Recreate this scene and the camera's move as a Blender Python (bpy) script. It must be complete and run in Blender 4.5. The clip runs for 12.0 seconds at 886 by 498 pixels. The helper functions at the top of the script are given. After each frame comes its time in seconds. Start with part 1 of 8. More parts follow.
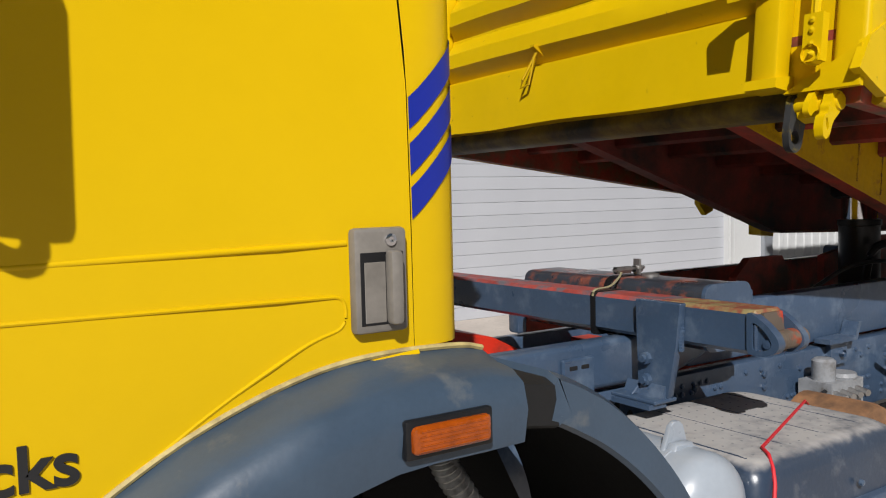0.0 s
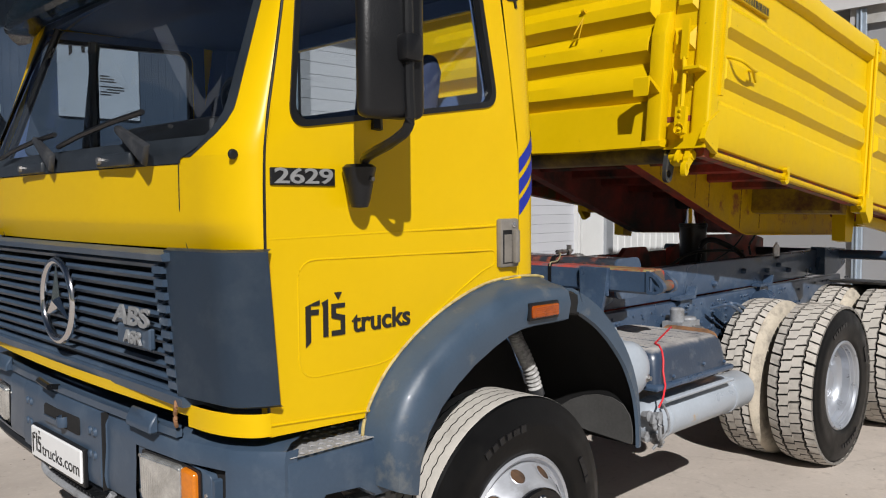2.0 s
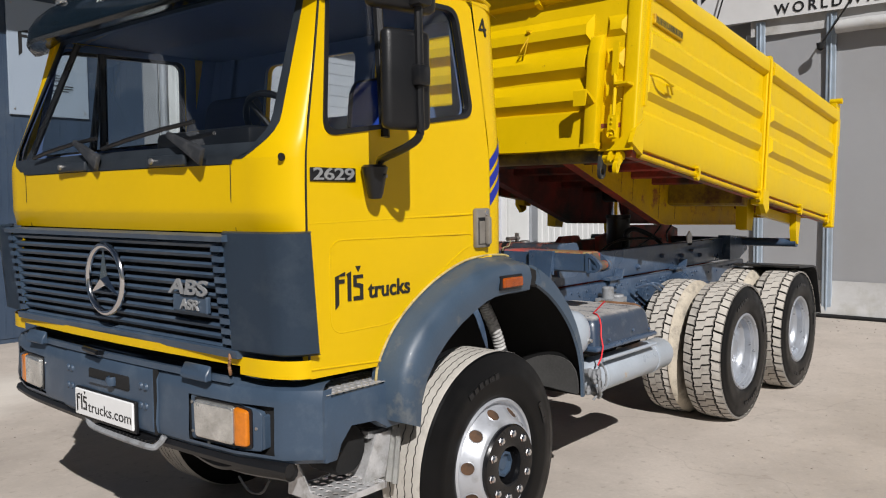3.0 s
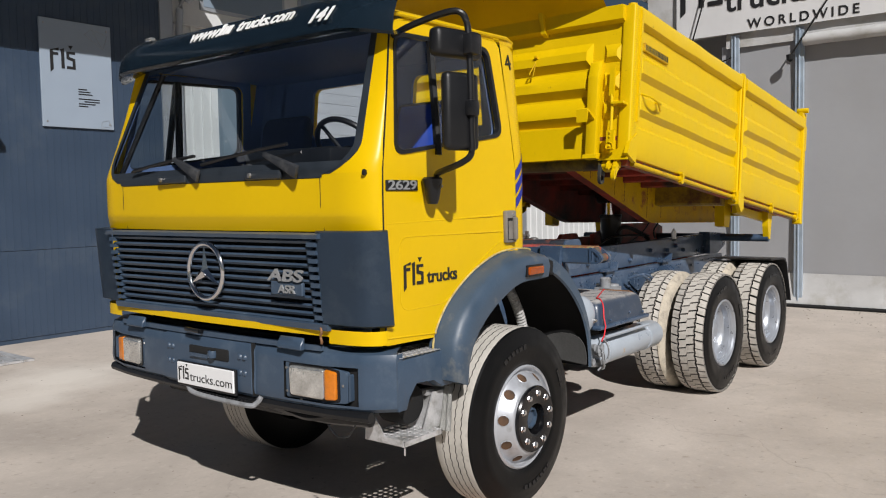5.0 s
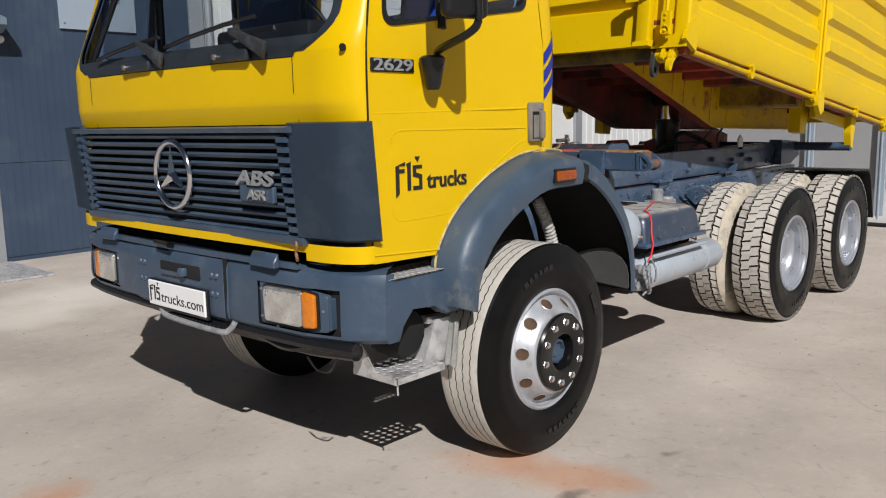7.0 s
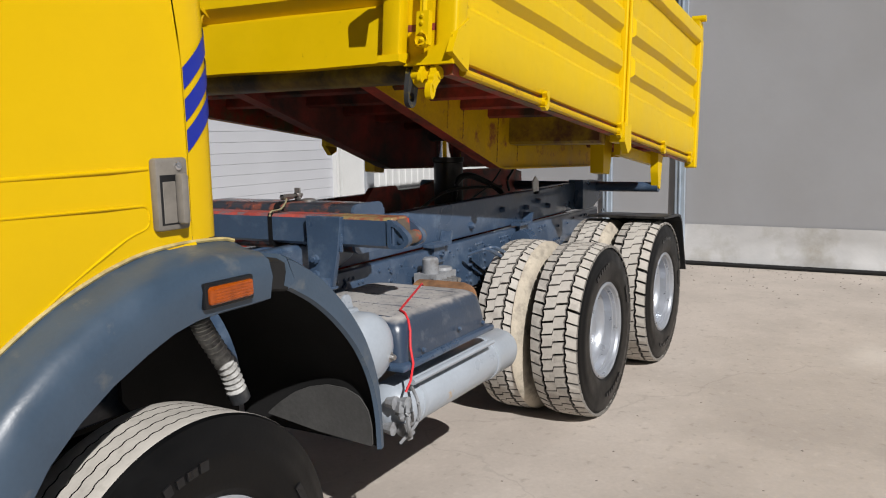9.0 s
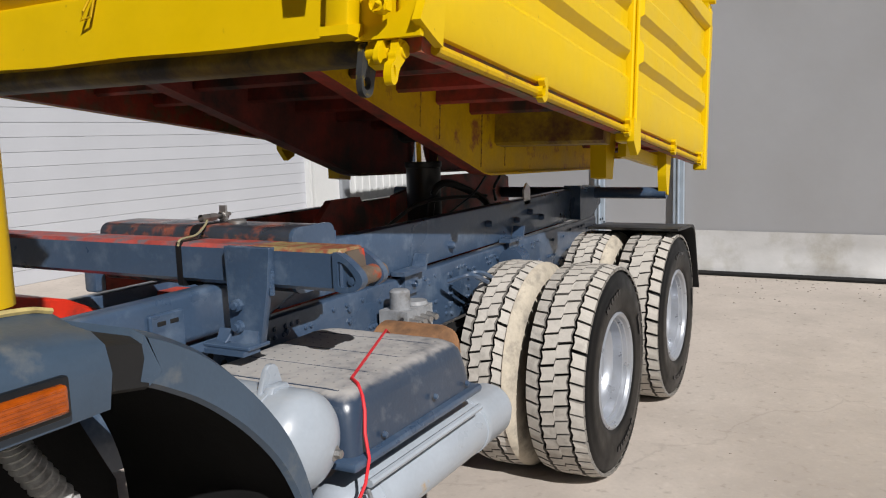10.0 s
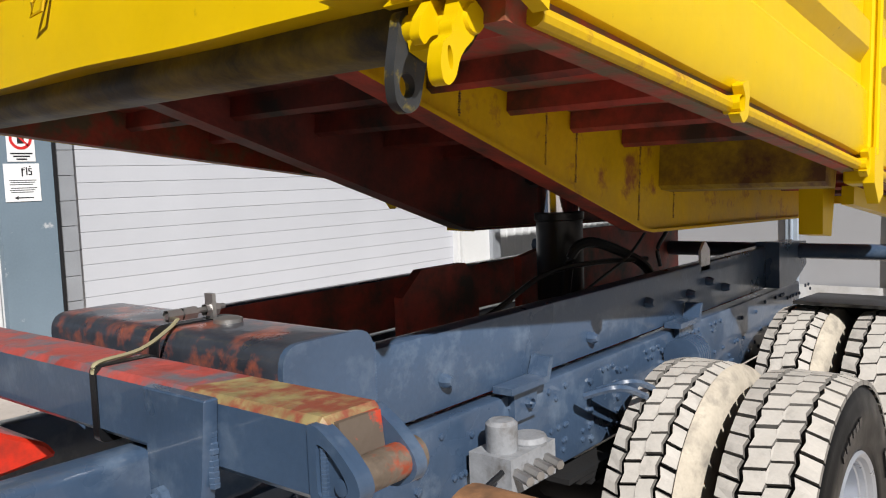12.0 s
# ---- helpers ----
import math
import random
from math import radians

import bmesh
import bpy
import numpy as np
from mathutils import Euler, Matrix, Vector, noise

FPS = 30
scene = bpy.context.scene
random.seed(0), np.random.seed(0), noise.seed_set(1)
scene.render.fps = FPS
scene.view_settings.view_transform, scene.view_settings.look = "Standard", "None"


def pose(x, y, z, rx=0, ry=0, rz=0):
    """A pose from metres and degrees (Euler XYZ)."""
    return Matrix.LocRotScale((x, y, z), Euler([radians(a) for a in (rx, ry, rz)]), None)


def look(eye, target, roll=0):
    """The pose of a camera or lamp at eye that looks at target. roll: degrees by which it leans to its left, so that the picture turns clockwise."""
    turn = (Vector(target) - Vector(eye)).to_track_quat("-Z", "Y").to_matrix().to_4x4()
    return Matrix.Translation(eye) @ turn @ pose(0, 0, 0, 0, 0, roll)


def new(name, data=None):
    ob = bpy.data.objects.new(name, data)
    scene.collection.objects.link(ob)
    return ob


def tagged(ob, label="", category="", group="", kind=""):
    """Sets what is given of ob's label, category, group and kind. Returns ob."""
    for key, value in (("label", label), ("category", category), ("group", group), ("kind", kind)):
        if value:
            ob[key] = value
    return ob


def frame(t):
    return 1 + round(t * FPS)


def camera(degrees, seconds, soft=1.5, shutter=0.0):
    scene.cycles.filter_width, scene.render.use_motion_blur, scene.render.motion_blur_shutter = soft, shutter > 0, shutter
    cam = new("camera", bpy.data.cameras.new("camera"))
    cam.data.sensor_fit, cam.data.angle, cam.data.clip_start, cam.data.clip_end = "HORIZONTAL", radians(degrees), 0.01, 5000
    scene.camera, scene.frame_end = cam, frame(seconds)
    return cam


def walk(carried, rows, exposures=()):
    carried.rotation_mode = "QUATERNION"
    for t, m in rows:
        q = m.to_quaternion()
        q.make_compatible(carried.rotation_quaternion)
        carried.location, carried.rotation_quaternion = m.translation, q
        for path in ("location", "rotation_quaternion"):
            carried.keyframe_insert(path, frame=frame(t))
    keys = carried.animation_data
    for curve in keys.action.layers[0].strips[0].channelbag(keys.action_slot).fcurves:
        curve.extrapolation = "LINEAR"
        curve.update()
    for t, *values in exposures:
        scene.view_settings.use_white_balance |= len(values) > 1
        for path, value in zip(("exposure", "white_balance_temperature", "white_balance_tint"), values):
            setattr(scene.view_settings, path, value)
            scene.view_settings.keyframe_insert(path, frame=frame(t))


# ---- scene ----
cam = camera(56.71, 12.0, soft=1.1)
PATH = [
    (0, (-0.605, -1.282, 1.744), (0.494, 0.384, 1.624), -1.40),
    (0.5, (-0.960, -1.550, 1.751), (0.283, 0.012, 1.627), -0.28),
    (1, (-1.409, -1.743, 1.782), (-0.141, -0.203, 1.645), -0.19),
    (1.5, (-1.902, -1.863, 1.803), (-0.584, -0.365, 1.673), -0.07),
    (2, (-2.291, -2.080, 1.761), (-0.890, -0.657, 1.648), -0.36),
    (2.5, (-2.684, -2.220, 1.756), (-1.186, -0.900, 1.643), -0.48),
    (3, (-3.008, -2.360, 1.746), (-1.475, -1.081, 1.623), -0.53),
    (5, (-3.879, -2.669, 1.770), (-2.316, -1.427, 1.649), -1.06),
    (5.5, (-3.879, -2.669, 1.773), (-2.312, -1.431, 1.666), -1.15),
    (6, (-3.734, -2.638, 1.738), (-2.167, -1.400, 1.630), -1.25),
    (6.5, (-3.469, -2.567, 1.686), (-2.027, -1.199, 1.463), -1.32),
    (7, (-3.135, -2.376, 1.633), (-1.685, -1.035, 1.318), -1.19),
    (7.5, (-2.735, -2.173, 1.679), (-1.171, -0.968, 1.359), -1.70),
    (7.7, (-2.539, -2.118, 1.692), (-0.950, -0.946, 1.373), -1.82),
    (9.3, (-1.150, -1.531, 1.745), (0.586, -0.575, 1.479), -1.28),
    (9.5, (-0.980, -1.440, 1.708), (0.756, -0.482, 1.448), -1.67),
    (10, (-0.571, -1.247, 1.733), (1.174, -0.308, 1.460), -1.70),
    (10.5, (-0.208, -1.139, 1.732), (1.515, -0.158, 1.469), -2.07),
    (11, (0.105, -0.918, 1.738), (1.790, 0.128, 1.478), -2.17),
    (11.5, (0.421, -0.789, 1.729), (2.097, 0.283, 1.521), -2.51),
    (12, (0.613, -0.724, 1.744), (2.149, 0.546, 1.577), -2.22),
]
walk(cam, [(t, look(eye, target, roll)) for t, eye, target, roll in PATH], [(0, -0.1), (1.5, -0.03), (9.5, -0.05), (10.5, 0.12), (12, 0.3)])

# ---- world, sun, exposure ----
SUN = Vector((-0.75, -1.0, 0.96)).normalized()
world = bpy.data.worlds.new("world")
scene.world = world
world.use_nodes = True
wn = world.node_tree.nodes
sky = wn.new("ShaderNodeTexSky")
sky.sky_type = "NISHITA"
sky.sun_disc = False
sky.sun_elevation = math.asin(SUN.z)
sky.sun_rotation = math.atan2(SUN.x, SUN.y)
world.node_tree.links.new(sky.outputs[0], wn["Background"].inputs[0])
wn["Background"].inputs[1].default_value = 0.018
sun_lamp = bpy.data.lights.new("sun", "SUN")
sun_lamp.energy, sun_lamp.angle, sun_lamp.color = 5.0, radians(0.53), (1.0, 0.97, 0.945)
new("sun", sun_lamp).matrix_world = look(SUN * 60, (0, 0, 0))


# ---- materials ----
def mat(name, col, rough=0.5, metal=0.0, var=0.12, scale=3.0, fine=60.0, bump=0.05, coat=0.0, stain=None, amount=0.0, stain_scale=2.0, sharp=0.12, rvar=0.1, tone=0.0, spec=0.5):
    """Two scales of variation in colour and roughness, a fine relief, and stains of another colour."""
    m = bpy.data.materials.new(name)
    m.use_nodes = True
    n, l = m.node_tree.nodes, m.node_tree.links
    b = n["Principled BSDF"]
    tc = n.new("ShaderNodeTexCoord")
    big, small = n.new("ShaderNodeTexNoise"), n.new("ShaderNodeTexNoise")
    for node, s, d in ((big, scale, 4), (small, fine, 3)):
        node.inputs["Scale"].default_value, node.inputs["Detail"].default_value = s, d
        l.new(tc.outputs["Object"], node.inputs["Vector"])
    mixed = n.new("ShaderNodeMath")
    mixed.operation = "MULTIPLY_ADD"
    l.new(small.outputs[0], mixed.inputs[0])
    mixed.inputs[1].default_value = 0.45
    l.new(big.outputs[0], mixed.inputs[2])
    ramp = n.new("ShaderNodeMapRange")
    ramp.inputs[1].default_value, ramp.inputs[2].default_value = 0.4, 1.05
    ramp.inputs[3].default_value, ramp.inputs[4].default_value = 1 - var, 1 + var
    l.new(mixed.outputs[0], ramp.inputs[0])
    vm = n.new("ShaderNodeVectorMath")
    vm.operation = "SCALE"
    vm.inputs[0].default_value = col
    l.new(ramp.outputs[0], vm.inputs["Scale"])
    colour = vm.outputs[0]
    if tone:
        info = n.new("ShaderNodeObjectInfo")
        tr = n.new("ShaderNodeMapRange")
        tr.inputs[3].default_value, tr.inputs[4].default_value = 1 - tone, 1 + tone
        l.new(info.outputs["Random"], tr.inputs[0])
        vt = n.new("ShaderNodeVectorMath")
        vt.operation = "SCALE"
        l.new(colour, vt.inputs[0])
        l.new(tr.outputs[0], vt.inputs["Scale"])
        colour = vt.outputs[0]
    if stain:
        st = n.new("ShaderNodeTexNoise")
        st.inputs["Scale"].default_value, st.inputs["Detail"].default_value, st.inputs["Roughness"].default_value = stain_scale, 8, 0.65
        mp = n.new("ShaderNodeMapping")
        mp.inputs["Location"].default_value = (3.1, 7.7, 1.9)
        l.new(tc.outputs["Object"], mp.inputs[0])
        l.new(mp.outputs[0], st.inputs["Vector"])
        sr = n.new("ShaderNodeMapRange")
        cut = 0.72 - 0.44 * amount
        sr.inputs[1].default_value, sr.inputs[2].default_value = cut - sharp, cut + sharp
        l.new(st.outputs[0], sr.inputs[0])
        mx = n.new("ShaderNodeMix")
        mx.data_type = "RGBA"
        l.new(sr.outputs[0], mx.inputs[0])
        l.new(colour, mx.inputs[6])
        mx.inputs[7].default_value = (*stain, 1)
        colour = mx.outputs[2]
    l.new(colour, b.inputs["Base Color"])
    rr = n.new("ShaderNodeMapRange")
    rr.inputs[1].default_value, rr.inputs[2].default_value = 0.3, 0.75
    rr.inputs[3].default_value, rr.inputs[4].default_value = max(rough - rvar, 0.02), min(rough + rvar, 1)
    l.new(big.outputs[0], rr.inputs[0])
    l.new(rr.outputs[0], b.inputs["Roughness"])
    b.inputs["Metallic"].default_value = metal
    b.inputs["Specular IOR Level"].default_value = spec
    b.inputs["Coat Weight"].default_value = coat
    if bump:
        bp = n.new("ShaderNodeBump")
        bp.inputs["Strength"].default_value, bp.inputs["Distance"].default_value = bump, 0.02
        l.new(mixed.outputs[0], bp.inputs["Height"])
        l.new(bp.outputs[0], b.inputs["Normal"])
    return m


def glass(name, col, rough=0.0, alpha=0.25):
    """A thin pane: part clear, part gloss."""
    m = bpy.data.materials.new(name)
    m.use_nodes = True
    n, l = m.node_tree.nodes, m.node_tree.links
    n.remove(n["Principled BSDF"])
    clear, gloss, mx, lw = n.new("ShaderNodeBsdfTransparent"), n.new("ShaderNodeBsdfGlossy"), n.new("ShaderNodeMixShader"), n.new("ShaderNodeLayerWeight")
    clear.inputs[0].default_value = (*col, 1)
    gloss.inputs["Roughness"].default_value = rough
    power, add = n.new("ShaderNodeMath"), n.new("ShaderNodeMath")
    power.operation, add.operation = "POWER", "MULTIPLY_ADD"
    l.new(lw.outputs["Facing"], power.inputs[0])
    power.inputs[1].default_value = 4.0
    l.new(power.outputs[0], add.inputs[0])
    add.inputs[1].default_value, add.inputs[2].default_value = 0.5, alpha * 0.14
    l.new(add.outputs[0], mx.inputs[0])
    l.new(clear.outputs[0], mx.inputs[1])
    l.new(gloss.outputs[0], mx.inputs[2])
    l.new(mx.outputs[0], n["Material Output"].inputs[0])
    return m


YELLOW = mat("yellow_paint", (0.67, 0.432, 0.001), 0.34, var=0.03, scale=2, fine=25, bump=0.012, rvar=0.06, spec=0.25)
YELLOW_BED = mat("yellow_bed_paint", (0.66, 0.443, 0.001), 0.40, var=0.06, scale=3, fine=18, bump=0.10, stain=(0.20, 0.12, 0.015), amount=0.035, stain_scale=24, sharp=0.03, spec=0.25)
YELLOW_WORN = mat("worn_yellow_paint", (0.56, 0.355, 0.002), 0.5, var=0.15, scale=5, fine=40, bump=0.12, stain=(0.26, 0.09, 0.03), amount=0.22, stain_scale=7, sharp=0.06, spec=0.25)
BLUEGREY = mat("blue_grey_plastic", (0.042, 0.068, 0.108), 0.38, var=0.10, scale=4, fine=90, bump=0.03, stain=(0.075, 0.105, 0.145), amount=0.22, stain_scale=6)
FRAMEPAINT = mat("blue_grey_chassis_paint", (0.043, 0.073, 0.126), 0.34, var=0.16, scale=5, fine=70, bump=0.06, coat=0.25, stain=(0.10, 0.14, 0.20), amount=0.22, stain_scale=9, sharp=0.10)
WORNBEAM = mat("worn_red_beam_top", (0.33, 0.060, 0.050), 0.5, var=0.4, scale=12, fine=60, bump=0.12, stain=(0.12, 0.12, 0.14), amount=0.44, stain_scale=12, sharp=0.08)
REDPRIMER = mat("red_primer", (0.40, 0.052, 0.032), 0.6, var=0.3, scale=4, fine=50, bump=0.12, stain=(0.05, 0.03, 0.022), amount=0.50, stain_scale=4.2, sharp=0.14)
# grimy primer, darkened further to carry the shade between the bed beams
GRIME_IN_SHADE = mat("grimy_red_primer_in_shade", (0.24, 0.034, 0.024), 0.65, var=0.35, scale=4, fine=50, bump=0.12, stain=(0.020, 0.016, 0.014), amount=0.52, stain_scale=2.6, sharp=0.16)
KEEPER = mat("oversprayed_black_steel", (0.030, 0.032, 0.034), 0.5, var=0.3, scale=10, fine=60, bump=0.12, stain=(0.34, 0.25, 0.01), amount=0.30, stain_scale=14, sharp=0.08)
PIVOTYELLOW = mat("rust_mottled_yellow_paint", (0.40, 0.275, 0.010), 0.55, var=0.3, scale=6, fine=40, bump=0.15, stain=(0.10, 0.045, 0.02), amount=0.46, stain_scale=6, sharp=0.14)
UNDERBED = mat("dusty_red_bed_underside", (0.44, 0.055, 0.036), 0.65, var=0.3, scale=4, fine=40, bump=0.12, stain=(0.17, 0.125, 0.085), amount=0.48, stain_scale=5, sharp=0.10)
WELDRUST = mat("rust_bleeding_weld", (0.42, 0.27, 0.012), 0.6, var=0.4, scale=30, bump=0.1, stain=(0.13, 0.06, 0.025), amount=0.5, stain_scale=30, sharp=0.05)
EDGERAIL = mat("oversprayed_red_rail", (0.33, 0.050, 0.028), 0.6, var=0.45, scale=7, fine=50, bump=0.15, stain=(0.13, 0.095, 0.05), amount=0.48, stain_scale=9, sharp=0.09)
BEAMEND = mat("olive_yellow_worn_paint", (0.27, 0.22, 0.10), 0.5, var=0.45, scale=14, fine=60, bump=0.12, stain=(0.22, 0.065, 0.04), amount=0.52, stain_scale=15, sharp=0.07)
MOTTLED = mat("mottled_dirty_yellow_paint", (0.22, 0.16, 0.012), 0.6, var=0.3, bump=0.15, stain=(0.02, 0.02, 0.015), amount=0.60, stain_scale=4, sharp=0.15)
RED = mat("bright_red_paint", (0.62, 0.03, 0.012), 0.45, var=0.15, bump=0.06, stain=(0.2, 0.03, 0.02), amount=0.3, stain_scale=8)
BURNT = mat("dark_worn_tank_paint", (0.034, 0.040, 0.052), 0.34, var=0.35, scale=7, fine=50, bump=0.08, coat=0.2, stain=(0.26, 0.075, 0.045), amount=0.36, stain_scale=10, sharp=0.07)
BLACK = mat("black_plastic", (0.009, 0.0095, 0.011), 0.40, var=0.2, fine=140, bump=0.08, spec=0.4)
# near-black, lowered so that arches and underbody carry their shade in the colour
DARK = mat("black_and_underbody_shade", (0.005, 0.005, 0.0055), 0.85, var=0.3, bump=0.1)
RUBBER = mat("black_rubber", (0.0035, 0.0036, 0.004), 0.42, var=0.25, scale=8, fine=80, bump=0.04, stain=(0.008, 0.0078, 0.0075), amount=0.10, stain_scale=5, spec=0.2)
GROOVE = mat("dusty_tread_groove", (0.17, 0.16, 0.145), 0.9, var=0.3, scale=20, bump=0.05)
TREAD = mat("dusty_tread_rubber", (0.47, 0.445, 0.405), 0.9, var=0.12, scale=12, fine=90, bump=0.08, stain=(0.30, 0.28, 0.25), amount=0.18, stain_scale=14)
DUSTY = mat("dusty_tyre_shoulder", (0.46, 0.41, 0.33), 0.9, var=0.18, scale=10, fine=80, bump=0.08, stain=(0.18, 0.165, 0.145), amount=0.24, stain_scale=9)
RIM = mat("silver_rim_paint", (0.48, 0.50, 0.54), 0.36, 0.5, var=0.08, scale=9, fine=70, bump=0.02, stain=(0.30, 0.30, 0.31), amount=0.14, stain_scale=12)
RIMDUAL = mat("pale_silver_wheel_paint", (0.40, 0.425, 0.47), 0.34, 0.6, var=0.06, scale=9, fine=70, bump=0.02, stain=(0.34, 0.34, 0.34), amount=0.14, stain_scale=10)
HUBBLACK = mat("glossy_black_hub_paint", (0.006, 0.006, 0.007), 0.22, var=0.15, scale=12, bump=0.02, spec=0.4)
ALU = mat("galvanised_steel", (0.58, 0.58, 0.59), 0.45, 0.45, var=0.2, scale=14, fine=90, bump=0.05, stain=(0.25, 0.24, 0.22), amount=0.25, stain_scale=12)
CHROME = mat("chrome", (0.72, 0.72, 0.74), 0.12, 1.0, var=0.08, bump=0.0, rvar=0.05)
STEEL = mat("bare_steel", (0.35, 0.34, 0.33), 0.4, 0.8, var=0.2, bump=0.05)
TANKPAINT = mat("light_grey_tank_paint", (0.33, 0.37, 0.42), 0.36, var=0.10, scale=5, fine=60, bump=0.03, coat=0.2, stain=(0.42, 0.28, 0.12), amount=0.10, stain_scale=6, sharp=0.04)
RUST = mat("rusty_steel", (0.24, 0.12, 0.055), 0.8, var=0.4, scale=7, fine=50, bump=0.2, stain=(0.10, 0.055, 0.03), amount=0.35, stain_scale=9)
STUDGREY = mat("scuffed_stud_plastic", (0.17, 0.175, 0.18), 0.7, var=0.2, fine=90, bump=0.02)


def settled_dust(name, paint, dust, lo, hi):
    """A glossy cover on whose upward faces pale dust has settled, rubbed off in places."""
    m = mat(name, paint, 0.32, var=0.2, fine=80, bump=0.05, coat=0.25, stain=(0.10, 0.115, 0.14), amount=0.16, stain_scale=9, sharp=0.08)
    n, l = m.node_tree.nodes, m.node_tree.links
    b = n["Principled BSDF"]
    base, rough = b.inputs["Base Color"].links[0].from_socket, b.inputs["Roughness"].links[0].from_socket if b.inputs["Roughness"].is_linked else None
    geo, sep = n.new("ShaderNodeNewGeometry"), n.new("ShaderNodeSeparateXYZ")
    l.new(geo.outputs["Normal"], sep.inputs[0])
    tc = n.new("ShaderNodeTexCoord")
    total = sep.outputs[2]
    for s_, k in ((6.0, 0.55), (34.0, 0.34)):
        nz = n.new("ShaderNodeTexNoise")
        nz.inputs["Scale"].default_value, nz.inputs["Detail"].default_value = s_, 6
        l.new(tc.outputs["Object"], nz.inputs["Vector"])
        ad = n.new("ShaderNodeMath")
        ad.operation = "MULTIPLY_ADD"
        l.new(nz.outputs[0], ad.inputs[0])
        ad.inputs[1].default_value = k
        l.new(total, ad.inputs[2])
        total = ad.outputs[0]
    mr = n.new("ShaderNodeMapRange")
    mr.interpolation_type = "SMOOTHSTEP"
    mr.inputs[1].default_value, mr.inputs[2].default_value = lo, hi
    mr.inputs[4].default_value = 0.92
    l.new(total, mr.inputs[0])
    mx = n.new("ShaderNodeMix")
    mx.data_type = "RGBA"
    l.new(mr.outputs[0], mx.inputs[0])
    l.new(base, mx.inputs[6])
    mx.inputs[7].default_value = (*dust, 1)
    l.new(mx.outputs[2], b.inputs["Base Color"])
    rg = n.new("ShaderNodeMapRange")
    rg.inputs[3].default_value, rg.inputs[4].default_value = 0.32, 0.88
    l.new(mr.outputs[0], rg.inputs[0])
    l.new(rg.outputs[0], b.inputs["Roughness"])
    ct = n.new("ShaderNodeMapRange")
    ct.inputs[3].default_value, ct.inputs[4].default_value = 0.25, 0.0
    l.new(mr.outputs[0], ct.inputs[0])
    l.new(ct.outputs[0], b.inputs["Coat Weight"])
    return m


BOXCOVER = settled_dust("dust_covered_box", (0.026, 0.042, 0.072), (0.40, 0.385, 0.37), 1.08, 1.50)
HANDLEGREY = mat("worn_grey_handle_plastic", (0.19, 0.175, 0.155), 0.6, var=0.2, scale=18, fine=90, bump=0.06)
AMBER = mat("amber_lens", (0.58, 0.17, 0.010), 0.16, var=0.2, scale=30, fine=160, bump=0.15, coat=0.4)
DEEPAMBER = mat("deep_amber_lens", (0.32, 0.060, 0.003), 0.16, var=0.3, scale=30, fine=160, bump=0.2, coat=0.4)
MUDGUARD = mat("sheened_mudguard_plastic", (0.045, 0.072, 0.110), 0.42, var=0.14, scale=6, fine=90, bump=0.04, coat=0.08, stain=(0.15, 0.155, 0.15), amount=0.17, stain_scale=6, sharp=0.09)
STRIPGLASS = mat("pale_strip_glass", (0.20, 0.25, 0.31), 0.08, var=0.1, scale=0.6, bump=0.0)
VALVEGREY = mat("dusty_grey_casting", (0.24, 0.25, 0.265), 0.5, var=0.25, scale=20, fine=90, bump=0.1, stain=(0.10, 0.09, 0.08), amount=0.25, stain_scale=14)
LENS = mat("ribbed_clear_lens", (0.60, 0.60, 0.58), 0.14, 0.75, var=0.35, scale=14, fine=60, bump=0.12, coat=1.0)
WHITEPLATE = mat("white_plate", (0.74, 0.75, 0.76), 0.4, var=0.04, bump=0.0)
INK = mat("black_print", (0.012, 0.012, 0.013), 0.5, var=0.1, bump=0.0)
WHITEINK = mat("white_print", (0.80, 0.80, 0.80), 0.45, var=0.05, bump=0.0)
BLUEINK = mat("blue_stripe_film", (0.008, 0.022, 0.30), 0.35, var=0.06, bump=0.0)
GREYINK = mat("silver_grey_print", (0.36, 0.37, 0.38), 0.35, 0.4, var=0.1, bump=0.0)
REDINK = mat("red_print", (0.55, 0.02, 0.02), 0.5, bump=0.0)
SEATBLUE = mat("bright_blue_seat_cloth", (0.012, 0.06, 0.42), 0.85, var=0.15, fine=200, bump=0.1)
SEATNAVY = mat("navy_seat_cloth", (0.024, 0.036, 0.085), 0.85, var=0.2, fine=200, bump=0.1)
CABTRIM = mat("navy_cab_lining", (0.085, 0.140, 0.29), 0.7, var=0.2, fine=120, bump=0.08)
REDSTRAP = mat("red_cord", (0.62, 0.02, 0.03), 0.6, var=0.1, bump=0.0)
PANE = glass("tinted_window_glass", (0.93, 0.95, 0.96))
FRONTPANE = glass("windscreen_glass", (0.90, 0.94, 0.96), alpha=1.0)
VISORBLACK = mat("smoked_visor_plastic", (0.014, 0.028, 0.045), 0.16, var=0.1, bump=0.0, coat=0.6)
WIPERGREY = mat("faded_wiper_plastic", (0.028, 0.030, 0.034), 0.42, var=0.3, scale=14, fine=90, bump=0.05, stain=(0.09, 0.09, 0.09), amount=0.22, stain_scale=14)
SCREENBLACK = mat("dark_wiper_panel", (0.022, 0.028, 0.036), 0.4, var=0.2, scale=8, fine=80, bump=0.04)
CONCRETE = mat("dusty_concrete", (0.49, 0.435, 0.385), 0.9, var=0.13, scale=0.9, fine=38, bump=0.14, stain=(0.35, 0.31, 0.275), amount=0.34, stain_scale=0.7, sharp=0.16)
